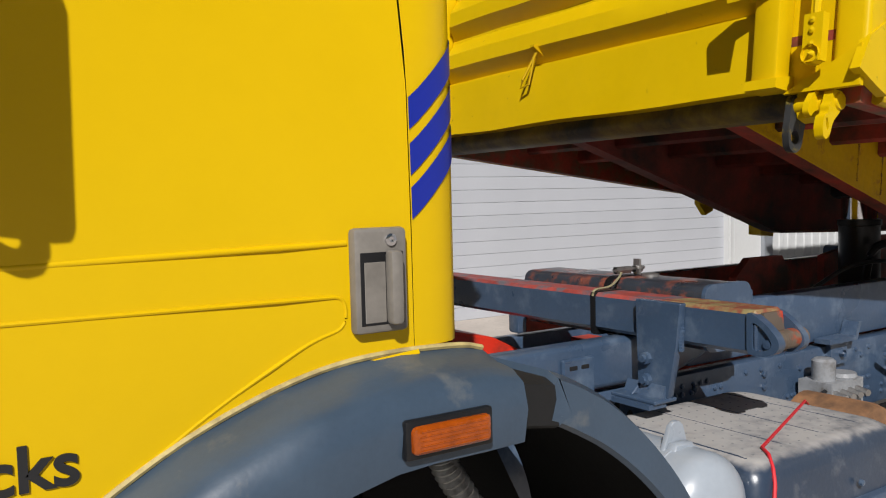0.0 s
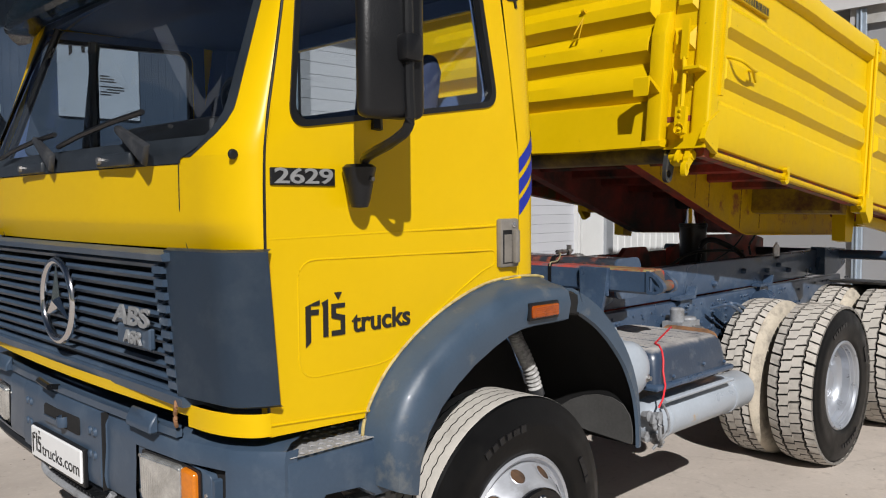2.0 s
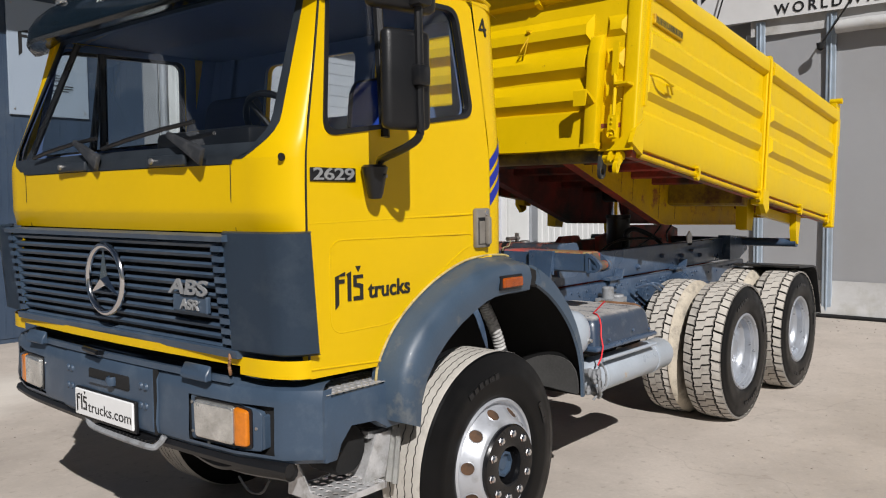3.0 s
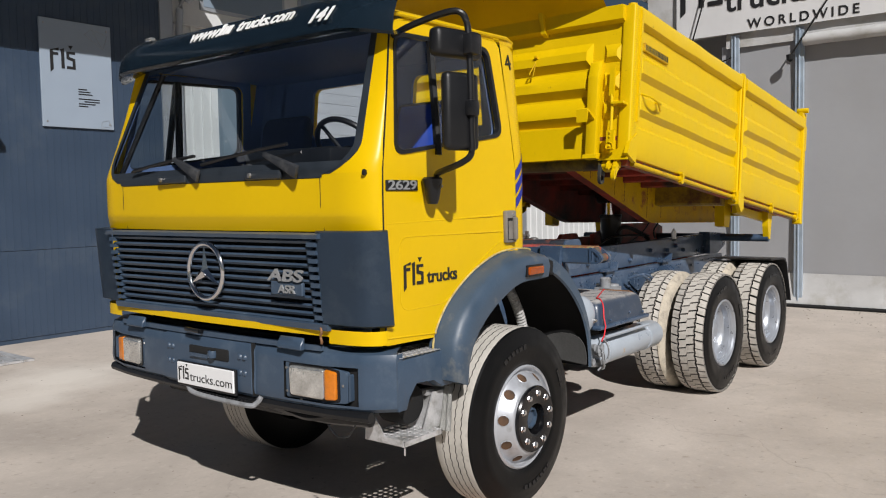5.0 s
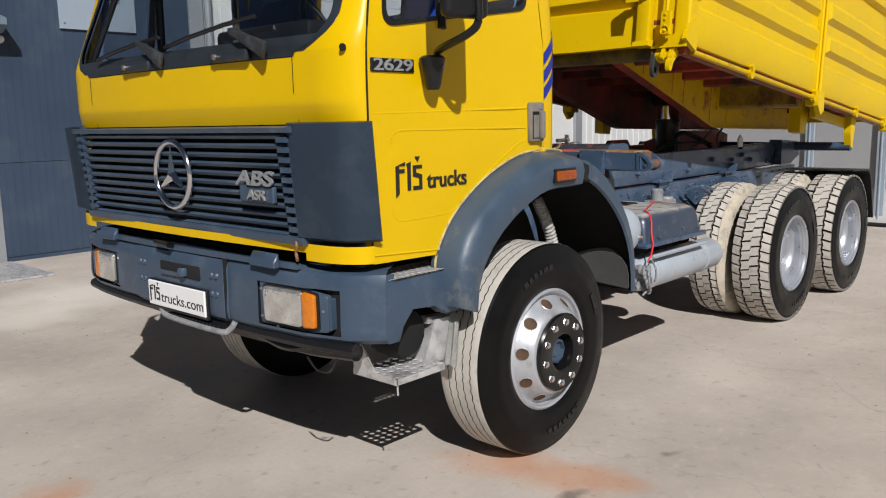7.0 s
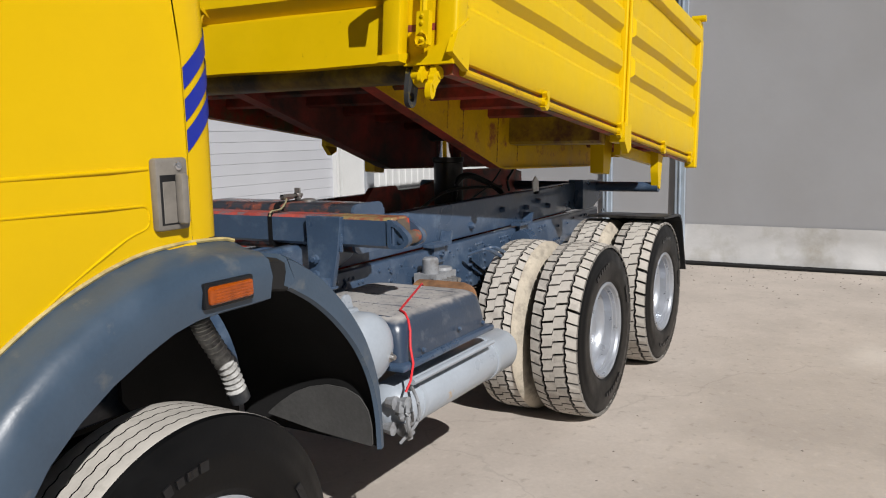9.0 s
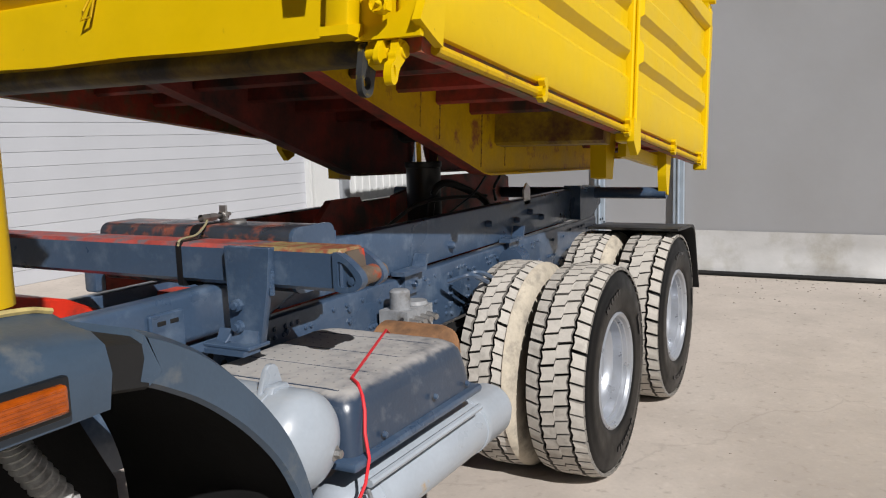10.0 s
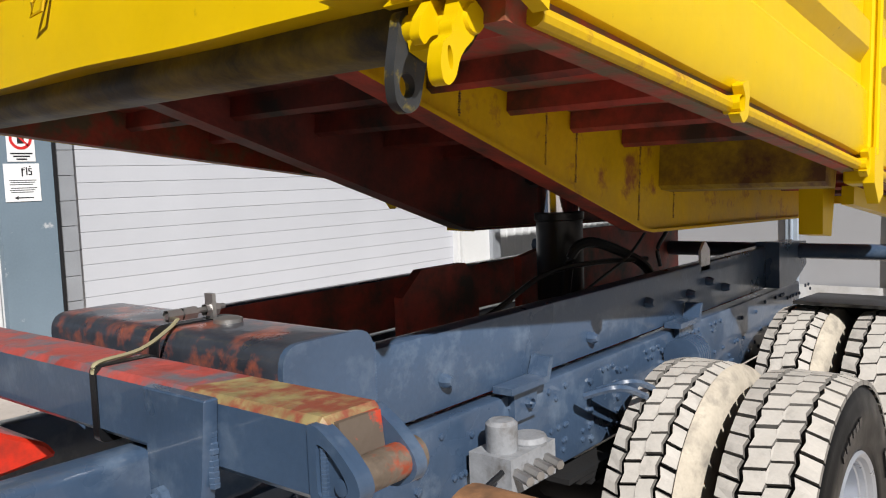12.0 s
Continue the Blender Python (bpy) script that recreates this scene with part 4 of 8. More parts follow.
# rear wall with two windows, cab floor and lining
hole = lambda a, b: rounded([(a, 2.22), (a, 2.585), (b, 2.585), (b, 2.22)], 0.06, 5)
rear = lambda y, z, d: (rear_x(z) - 0.012 - d, y, z)
outer = [(0.10, 1.47), (0.10, 1.75)] + [(0.10 + lean(z), z) for z in (2.0, 2.3, 2.7)] + [(mirror_y(0.10 + lean(z)), z) for z in (2.7, 2.3, 2.0)] + [(mirror_y(0.10), 1.75), (mirror_y(0.10), 1.47)]
part("rear_wall", sheet(outer, [hole(0.21, 0.88), hole(1.02, 1.83)], 0.03, rear), YELLOW, truck)
part("rear_lining", sheet(outer, [hole(0.21, 0.88), hole(1.02, 1.83)], 0.02, lambda y, z, d: (rear(y, z, d)[0] - 0.034, y, z)), CABTRIM, truck, "dark navy cab lining")
for a, b in ((0.21, 0.88), (1.02, 1.83)):
    p = part("rear_window", sheet(hole(a, b), [], 0.004, lambda y, z, d: (rear(y, z, d)[0] - 0.02, y, z)), PANE, truck, smooth=0)
    p.visible_shadow = False
# floor in near-black, so the wheel arch below it reads as shaded
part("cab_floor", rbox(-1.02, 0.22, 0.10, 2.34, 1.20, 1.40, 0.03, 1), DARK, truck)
bm = bmesh.new()
box(bm, -0.82, 0.32, 0.12, 2.32, 2.655, 2.672)
part("roof_lining", bm, CABTRIM, truck, smooth=0)
# dashboard, steering wheel, seats
bm = bmesh.new()
prism(bm, [(-1.00, 1.40), (-1.00, 1.90), (-0.95, 1.965), (-0.80, 1.975), (-0.70, 1.90), (-0.68, 1.60), (-0.75, 1.40)], 0.15, 2.29)
bmesh.ops.bevel(bm, geom=bm.edges[:], offset=0.015, segments=2, affect="EDGES", profile=0.5)
part("dashboard", bm, BLACK, truck, "black plastic dashboard")
part("instrument_hood", rbox(-0.93, -0.66, 0.40, 1.10, 1.93, 2.055, 0.03, 2), BLACK, truck)
bm = bmesh.new()
m = pose(-0.54, 0.64, 2.045, 0, 52, 0)
ring = [m @ Vector((0.225 * math.cos(a), 0.225 * math.sin(a), 0)) for a in [2 * math.pi * i / 36 for i in range(37)]]
tube(bm, ring, 0.016, 8, False)
for a in (0.5, math.pi - 0.5, -math.pi / 2):
    tube(bm, [m @ Vector((0.05 * math.cos(a), 0.05 * math.sin(a), -0.03)), m @ Vector((0.22 * math.cos(a), 0.22 * math.sin(a), 0))], 0.013, 6)
tube(bm, [m @ Vector((0, 0, 0.0)), m @ Vector((0, 0, -0.35))], 0.05, 10)
part("steering_wheel", bm, BLACK, truck)
for yc, on in ((0.58, True), (1.86, False)):
    st = part("seat", rbox(-0.48, 0.02, yc - 0.24, yc + 0.24, 1.52, 1.72, 0.05, 3), SEATNAVY, truck, "blue and navy cloth driver seat" if on else "")
    bm = bmesh.new()
    prism(bm, [(-0.08, 1.68), (0.02, 1.66), (0.13, 2.30), (0.10, 2.37), (0.04, 2.37), (0.0, 2.30)], yc - 0.22, yc + 0.22)
    bmesh.ops.bevel(bm, geom=bm.edges[:], offset=0.035, segments=3, affect="EDGES", profile=0.5)
    part("backrest", bm, SEATNAVY, st)
    if on:
        bm = bmesh.new()
        prism(bm, [(-0.095, 1.70), (-0.06, 1.68), (0.04, 2.33), (0.015, 2.355), (-0.01, 2.30)], yc - 0.16, yc + 0.16)
        bmesh.ops.bevel(bm, geom=bm.edges[:], offset=0.015, segments=2, affect="EDGES", profile=0.5)
        part("seat_centre", bm, SEATBLUE, st, "bright blue seat centre")
bm = bmesh.new()
tube(bm, [(-0.98, 2.30, 1.95), (-0.80, 2.05, 2.6)], 0.018, 8)
tube(bm, [(-0.55, 2.28, 2.05), (-0.56, 2.25, 2.6)], 0.025, 8)
part("grab_rail", bm, BLACK, truck)

# sun visor over the screen, with lamps and lettering
bm = bmesh.new()
prof = [(0.02, 2.63), (-0.08, 2.605), (-0.13, 2.600), (-0.150, 2.615), (-0.135, 2.69), (-0.095, 2.75), (-0.04, 2.80), (0.05, 2.828), (0.13, 2.832)]
grid = []
for k in range(41):
    t = k / 40
    y = 0.005 + (2 * MID - 0.01) * t
    c = 1 - (2 * t - 1) ** 2
    xb = -0.79 - 0.06 * min(1, c * 2.2) ** 0.6
    drop = 0.03 * (1 - min(1, c * 3))
    grid.append([bm.verts.new((xb + u * (0.55 + 0.45 * min(1, c * 4)), y, z - drop)) for u, z in prof])
for r0, r1 in zip(grid, grid[1:]):
    for i in range(len(prof) - 1):
        bm.faces.new((r0[i], r0[i + 1], r1[i + 1], r1[i]))
bmesh.ops.solidify(bm, geom=bm.faces[:], thickness=0.004)
visor = part("sun_visor", bm, VISORBLACK, truck, "dark smoked sun visor with white lettering")
vm = lambda y, x, z: pose(x, y, z, 0, 0, -90) @ pose(0, 0, 0, 57, 0, 0)
lettering("visor_lettering", "www.", 0.125, vm(1.375, -0.957, 2.742), WHITEINK, visor, shear=0.25, stretch=0.95, bold=0.0025)
bm = bmesh.new()
mm = vm(1.245, -0.972, 2.712)
for u, w, h in ((0.0, 0.030, 0.082), (0.042, 0.016, 0.062), (0.07, 0.036, 0.062)):
    q = [(u, 0), (u + w, 0), (u + w + h * 0.2, h), (u + h * 0.2, h)]
    lo_ = [bm.verts.new(mm @ Vector((a, b, 0.0))) for a, b in q]
    hi_ = [bm.verts.new(mm @ Vector((a, b, 0.005))) for a, b in q]
    bm.faces.new(hi_), bm.faces.new(lo_[::-1])
    for i in range(4):
        bm.faces.new((lo_[i], lo_[(i + 1) % 4], hi_[(i + 1) % 4], hi_[i]))
part("visor_mark", bm, WHITEINK, visor, "white slanted mark", smooth=0)
lettering("visor_lettering", "trucks.com", 0.112, vm(0.845, -0.956, 2.745), WHITEINK, visor, shear=0.25, stretch=0.92, bold=0.0025)
lettering("numeral", "141", 0.115, vm(0.385, -0.983, 2.695) @ pose(0, 0, 0.004), WHITEINK, visor, shear=0.2, bold=0.004)
for y in (0.36, 2.05):
    part("marker_lamp", rbox(-0.905, -0.865, y - 0.035, y + 0.035, 2.795, 2.825, 0.01, 2), LENS, visor)
part("visor_bracket", rbox(-0.87, -0.80, 0.055, 0.085, 2.63, 2.73, 0.02, 2), BLUEGREY, visor)

# wipers: knuckle, tapered arm, blade
for base, tip, b0, b1 in (((0.43, 1.915), (0.715, 2.02), (0.55, 2.065), (1.25, 1.985)), ((1.245, 1.920), (1.52, 2.03), (1.34, 2.04), (1.95, 1.97))):
    bm = bmesh.new()
    c, t = Vector((-1.122, *base)), Vector((-1.090, *tip))
    side = (t - c).cross(Vector((1, 0, 0))).normalized()
    lo_ = [bm.verts.new(p) for p in (c + side * 0.038, c - side * 0.038, t - side * 0.014, t + side * 0.014)]
    hi_ = [bm.verts.new(p + Vector((-0.022, 0, 0))) for p in (c + side * 0.028, c - side * 0.028, t - side * 0.010, t + side * 0.010)]
    bm.faces.new(hi_), bm.faces.new(lo_[::-1])
    for i in range(4):
        bm.faces.new((lo_[i], lo_[(i + 1) % 4], hi_[(i + 1) % 4], hi_[i]))
    bmesh.ops.bevel(bm, geom=bm.edges[:], offset=0.004, segments=2, affect="EDGES", profile=0.5)
    wp = part("wiper_arm", bm, WIPERGREY, truck, "black windscreen wiper")
    bm = bmesh.new()
    m0, m1 = Vector((-1.085, *b0)), Vector((-1.105, *b1))
    tube(bm, [m0, m0.lerp(m1, 0.3) + Vector((-0.01, 0, 0.004)), m0.lerp(m1, 0.7) + Vector((-0.01, 0, 0.004)), m1], 0.010, 6)
    part("wiper_blade", bm, BLACK, wp)
    part("wiper_cover", rbox(-1.128, -1.10, base[0] + 0.14, base[0] + 0.42, 1.888, 1.935, 0.012, 2), SCREENBLACK, wp)
    bm = bmesh.new()
    lathe(bm, [(0.0, -0.012), (0.012, -0.01), (0.014, 0.0)], 8, "x", (-1.128, base[0] + 0.37, 1.912))
    part("washer_jet", bm, STEEL, wp)
bm = bmesh.new()
lathe(bm, [(0.0, -0.004), (0.010, -0.005), (0.014, -0.003), (0.016, 0.004)], 14, "y", (-1.045, 0.050, 1.905))
part("round_badge", bm, BLACK, truck)
part("model_badge", rbox(-0.957, -0.720, -0.007, 0.001, 1.815, 1.868, 0.003, 1), BLACK, truck, "black badge with silver numerals")
lettering("numeral", "2629", 0.064, SIDE(-0.838, -0.0075, 1.8415), GREYINK, truck, depth=0.003, stretch=1.75, spacing=0.96, bold=0.0010)
lettering("door_lettering", "trucks", 0.094, SIDE(-0.530, -0.002, 1.374), INK, truck, spacing=1.0, stretch=1.06, bold=0.0018)
bm = bmesh.new()
emblem(bm, SIDE(-0.838, -0.001, 1.402), 0.118)
part("door_mark", bm, INK, truck, smooth=0)

# grille: dark backing, bars, corner shields, star ring and badge
gz0, gz1 = 1.165, 1.615
tilt_x = lambda z: -1.085 - 0.055 * (z - gz0) / (gz1 - gz0)
gr = part("grille_backing", swept(zs(1.17, 1.61, 4), 0.40, 1.0, push=-0.02), DARK, truck, "dark radiator grille")
for k in range(11):
    z = 1.575 - k * 0.0405
    c = tilt_x(z)
    w0 = 0.30 + 0.02 * k / 10
    bm = bmesh.new()
    prism(bm, [(c - 0.012, z - 0.011), (c - 0.022, z + 0.002), (c - 0.012, z + 0.010), (c + 0.03, z + 0.012), (c + 0.03, z - 0.006)], w0 + 0.02, mirror_y(w0 + 0.02))
    part("grille_bar", bm, BLUEGREY, gr)
bm = bmesh.new()
for z, h in ((1.602, 0.026), (1.152, 0.036)):
    c = tilt_x(z)
    prism(bm, [(c - 0.03, z - h / 2), (c - 0.036, z + h / 2 - 0.006), (c - 0.02, z + h / 2), (c + 0.06, z + h / 2), (c + 0.06, z - h / 2)], 0.26, mirror_y(0.26))
part("grille_surround", bm, BLUEGREY, gr)
for k in range(10):
    z = 1.556 - k * 0.0405
    c = tilt_x(z)
    for y in (0.315, mirror_y(0.315)):
        bm = bmesh.new()
        box(bm, c - 0.03, c + 0.02, y - 0.03, y + 0.03, z - 0.006, z + 0.016)
        part("grille_clip", bm, BLUEGREY, gr)


def corner_shield(flip):
    bm = bmesh.new()
    cols = []
    for k in range(13):
        a = k / 12
        if a < 0.45:
            t = a / 0.45
            x, y = -1.150 + 0.03 * t, 0.29 - 0.22 * t
        else:
            t = (a - 0.45) / 0.55
            x, y = -1.120 + 0.125 * math.sin(t * math.pi / 2) ** 1.5, 0.07 - 0.115 * math.sin(t * math.pi / 2) ** 0.6
        col = []
        for z in (1.155, 1.17, 1.30, 1.45, 1.60, 1.622, 1.628):
            f = (z - 1.155) / 0.47
            tuck = 0.03 if z in (1.155, 1.628) else 0.0
            col.append(bm.verts.new((x + 0.035 * (1 - f) + tuck, mirror_y(y + tuck) if flip else y + tuck, z)))
        cols.append(col)
    for c0, c1 in zip(cols, cols[1:]):
        for i in range(6):
            bm.faces.new((c0[i], c0[i + 1], c1[i + 1], c1[i]))
    bmesh.ops.solidify(bm, geom=bm.faces[:], thickness=0.012)
    part("corner_shield", bm, BLUEGREY, truck, "blue-grey plastic corner shield")


corner_shield(False)
corner_shield(True)
bm = bmesh.new()
cx, cz = -1.150, 1.397
lathe(bm, [(0.153 + 0.0145 * math.cos(2 * math.pi * i / 12), 0.0145 * math.sin(2 * math.pi * i / 12)) for i in range(13)], 56, "x", (cx, MID - 0.04, cz))
for k in range(3):
    a = math.pi / 2 + k * 2 * math.pi / 3
    d, p = Vector((0, math.cos(a), math.sin(a))), Vector((0, -math.sin(a), math.cos(a)))
    c = Vector((cx, MID - 0.03, cz))
    tip, l_, r_, top = c + d * 0.147, c + p * 0.034 - d * 0.016, c - p * 0.034 - d * 0.016, c + Vector((-0.02, 0, 0))
    v = [bm.verts.new(q) for q in (tip, l_, r_, top)]
    bm.faces.new((v[0], v[1], v[3])), bm.faces.new((v[0], v[3], v[2])), bm.faces.new((v[0], v[2], v[1])), bm.faces.new((v[1], v[2], v[3]))
part("grille_emblem", bm, CHROME, gr, "tarnished chrome ring emblem with three spokes")
part("badge_plate", rbox(-1.158, -1.135, 0.385, 0.625, 1.30, 1.37, 0.006, 1), BLUEGREY, gr)
lettering("badge_lettering", "ABS", 0.085, FRONT(-1.164, 0.506, 1.400), GREYINK, gr, 0.004, shear=0.15, stretch=1.80, bold=0.0018)
lettering("badge_lettering", "ASR", 0.058, FRONT(-1.164, 0.495, 1.332), GREYINK, gr, 0.004, shear=0.1, stretch=1.25, bold=0.001)

# yellow valance under the grille
part("valance", swept(zs(1.103, 1.140, 3), 0.475, 1.0, push=0.016), YELLOW, truck, "thin yellow valance under the grille")
for flip in (False, True):
    part("valance_corner", swept(zs(1.070, 1.140, 3), 0.0, 0.470, push=0.016, sides=(flip,)), YELLOW, truck, "yellow valance corner with a chipped seam")
bm = bmesh.new()
tube(bm, smooth_path([(-1.113, 0.305, 1.150), (-1.120, 0.297, 1.125), (-1.117, 0.306, 1.105), (-1.121, 0.296, 1.085), (-1.115, 0.302, 1.070)], 4), 0.007, 6)
part("valance_latch", bm, RUST, truck, "rusty catch on the valance seam")
bm = swept([1.030, 1.036, 1.050, 1.055], 0.50, 1.0, push=0.034)
bmesh.ops.solidify(bm, geom=bm.faces[:], thickness=0.02)
part("flap_lip", bm, BLUEGREY, truck, "blue-grey lip of the lower flap")
for flip in (False, True):
    bm = bmesh.new()
    prism(bm, [(-1.150, 1.026), (-1.150, 1.048), (-1.128, 1.088), (-1.118, 1.088), (-1.118, 1.026)], *sorted((mirror_y(y) if flip else y for y in (0.42, 0.60))))
    bmesh.ops.bevel(bm, geom=bm.edges[:], offset=0.005, segments=1, affect="EDGES", profile=0.5)
    part("flap_hinge", bm, BLUEGREY, truck)
bm = bmesh.new()
tube(bm, [(-1.135, 1.25, 1.05), (-1.18, 1.22, 1.06), (-1.17, 1.36, 1.065)], 0.012, 6)
part("flap_catch", bm, BLACK, truck)
bm = bmesh.new()
box(bm, -1.0, -0.9, 0.2, 2.24, 0.80, 1.06)
part("front_crossmember", bm, DARK, truck, smooth=0)


# bumper: plan outline swept through a height profile
def plan(inset=0.0):
    half = [(-0.90, -0.035), (-0.945, -0.035), (-1.045, 0.075), (-1.0557, 0.115), (-1.105, 0.30), (-1.124, 0.580), (-1.125, 0.60), (-1.130, 0.80), (-1.145, 0.82), (-1.152, MID)]
    half = [(x + inset, y + inset * 0.6) for x, y in half]
    return half + [(x, mirror_y(y)) for x, y in reversed(half[:-1])]


bm = bmesh.new()
grid = []
for ins, z in ((0.12, 0.742), (0.02, 0.735), (0.0, 0.755), (-0.003, 0.768), (-0.006, 0.80), (0.0, 0.90), (0.0, 0.957), (0.0, 0.985), (0.012, 1.02), (0.04, 1.036), (0.16, 1.04)):
    grid.append([bm.verts.new((x, y, z)) for x, y in plan(ins)])
for r0, r1 in zip(grid, grid[1:]):
    for i in range(len(r0) - 1):
        ys_ = [mirror_y(v.co.y) if v.co.y > MID else v.co.y for v in (r0[i], r0[i + 1])]
        if min(ys_) > 0.10 and max(ys_) < 0.59 and r0[i].co.z > 0.76 and r1[i].co.z < 0.96:
            continue
        if r1[i].co.z > 1.025 and min(r0[i].co.x, r0[i + 1].co.x) > -0.96:
            continue
        bm.faces.new((r0[i], r0[i + 1], r1[i + 1], r1[i]))
bmp = part("bumper", bm, BLUEGREY, truck, "scuffed blue-grey steel front bumper", smooth=28)
for flip in (False, True):
    Y = (lambda y: mirror_y(y)) if flip else (lambda y: y)
    turn = -7 if flip else 7
    hub = pose(-1.104, Y(0.37), 0.863, 0, 0, turn)
    span = lambda u, v: sorted((Y(u) - Y(0.37), Y(v) - Y(0.37)))
    side = lambda pts: [(Y(u) - Y(0.37), z) for u, z in pts]

    def plate(pts, x0, x1, r, soft=0.0):
        """A rounded plate facing forward, with softened front edges."""
        bm = bmesh.new()
        prism(bm, rounded(side(pts), r, 4), x0, x1, "x")
        bmesh.ops.recalc_face_normals(bm, faces=bm.faces[:])
        if soft:
            front = [e for e in bm.edges if all(abs(v.co.x - x0) < 1e-6 for v in e.verts)]
            bmesh.ops.bevel(bm, geom=front, offset=soft, segments=3, affect="EDGES", profile=0.5)
        return bm

    pieces = [("headlight_recess", rbox(0.035, 0.06, *span(0.08, 0.62), -0.12, 0.115, 0.004, 1), DARK, ""),
              ("headlight_frame", plate([(0.172, -0.088), (0.172, 0.066), (0.300, 0.094), (0.574, 0.098), (0.574, -0.092), (0.300, -0.100)], 0.010, 0.036, 0.018, 0.004), BLUEGREY, ""),
              ("headlight_seal", plate([(0.218, -0.082), (0.218, 0.074), (0.312, 0.084), (0.544, 0.087), (0.540, -0.081), (0.312, -0.088)], 0.004, 0.030, 0.014), BLACK, ""),
              ("headlight", plate([(0.306, -0.080), (0.306, 0.076), (0.536, 0.080), (0.530, -0.074)], -0.016, 0.030, 0.022, 0.012), LENS, "ribbed glass headlight"),
              ("turn_signal", plate([(0.232, -0.074), (0.232, 0.066), (0.3045, 0.076), (0.3045, -0.080)], -0.013, 0.030, 0.014, 0.010), AMBER, "amber turn signal lens"),
              ("bracket_strip", plate([(0.150, -0.072), (0.150, 0.056), (0.163, 0.060), (0.163, -0.076)], 0.006, 0.036, 0.004), BLUEGREY, "")]
    for k in range(16):
        y0, y1 = span(0.322 + 0.0128 * k, 0.3245 + 0.0128 * k)
        pieces.append(("lens_rib", rbox(-0.0170, -0.012, y0, y1, -0.064, 0.066, 0.001, 1), LENS, ""))
    for u, z in ((0.565, 0.06), (0.565, -0.06), (0.20, 0.0), (0.47, -0.0945)):
        bm = bmesh.new()
        lathe(bm, [(0.0, 0.005), (0.006, 0.006), (0.008, 0.012)], 8, "x", (0, Y(u) - Y(0.37), z))
        pieces.append(("frame_screw", bm, STEEL, ""))
    for n_, b_, m_, lab in pieces:
        o_ = part(n_, b_, m_, bmp, lab)
        o_.matrix_basis = hub
    for z in (0.86, 0.945):
        for dy in (0.87, 0.91):
            bm = bmesh.new()
            lathe(bm, [(0.0, -0.006), (0.012, -0.005), (0.016, 0.0), (0.02, 0.006)], 10, "x", (-1.150, Y(dy), z))
            part("bumper_bolt", bm, BLUEGREY, bmp)
part("bumper_seam", rbox(-1.147, -1.12, 0.805, 0.811, 0.745, 1.028, 0.001, 1), DARK, bmp)
part("tow_recess", rbox(-1.158, -1.13, 1.00, 1.36, 0.905, 0.975, 0.013, 2), DARK, bmp)
bm = bmesh.new()
lathe(bm, [(0.025, -0.02), (0.03, 0.0), (0.025, 0.02)], 12, "z", (-1.160, 1.13, 0.94))
box(bm, -1.165, -1.145, 1.18, 1.34, 0.91, 0.93)
part("tow_pin", bm, BLUEGREY, bmp)
npl = part("number_plate", rbox(-1.176, -1.164, 0.935, 1.452, 0.745, 0.868, 0.004, 1), WHITEPLATE, bmp, "white dealer plate with a black mark")
part("plate_holder", rbox(-1.168, -1.150, 0.925, 1.462, 0.730, 0.874, 0.004, 1), BLACK, bmp)
bm = bmesh.new()
emblem(bm, FRONT(-1.1765, 1.435, 0.812), 0.075, 0.001)
part("plate_mark", bm, INK, npl, smooth=0)
lettering("plate_lettering", "trucks.com", 0.070, FRONT(-1.1765, 1.135, 0.793), INK, npl, depth=0.001, stretch=1.22)
bm = bmesh.new()
tube(bm, smooth_path([(-1.13, 1.42, 0.745), (-1.15, 1.38, 0.725), (-1.165, 1.28, 0.70), (-1.165, 0.85, 0.695), (-1.15, 0.78, 0.71), (-1.13, 0.76, 0.745)], 5), 0.014, 8)
fst = part("front_step", bm, VALVEGREY, bmp, "small folding step under the plate")
bm = bmesh.new()
box(bm, -1.160, -1.125, 0.84, 1.32, 0.703, 0.707)
for i in range(15):
    box(bm, -1.162, -1.124, 0.85 + i * 0.031, 0.864 + i * 0.031, 0.706, 0.718)
part("step_grid", bm, BLACK, fst, "black ridged step grid", smooth=0)
bm = bmesh.new()
tube(bm, smooth_path([(-1.03, 0.06, 0.715), (-1.08, 0.4, 0.715), (-1.10, MID, 0.71), (-1.08, 2.0, 0.715), (-1.03, 2.38, 0.715)], 6), 0.028, 8)
tube(bm, smooth_path([(-1.06, 0.3, 0.70), (-1.05, 0.5, 0.66), (-1.0, 0.9, 0.67), (-1.0, 1.6, 0.66)], 6), 0.018, 6)
tube(bm, smooth_path([(-1.08, 0.12, 0.68), (-1.08, 0.17, 0.62), (-1.08, 0.25, 0.61), (-1.09, 0.30, 0.66)], 6), 0.005, 5)
part("front_pipe", bm, BLACK, truck)
for pts, r in (([(-0.99, 0.10, 0.69), (-1.00, 0.45, 0.665), (-0.98, 1.0, 0.675), (-0.97, 1.7, 0.68), (-0.95, 2.2, 0.70)], 0.036), ([(-0.88, 0.20, 0.72), (-0.90, 0.7, 0.64), (-0.88, 1.4, 0.63), (-0.86, 2.1, 0.70)], 0.045)):
    bm = bmesh.new()
    tube(bm, smooth_path(pts, 6), r, 10)
    part("under_pipe", bm, BLACK, truck)
# added dark block, stands in for the pipes that hide the far tyre
part("underbody_filler", rbox(-0.92, -0.45, 0.45, 1.98, 0.58, 0.80, 0.05, 2), DARK, truck)

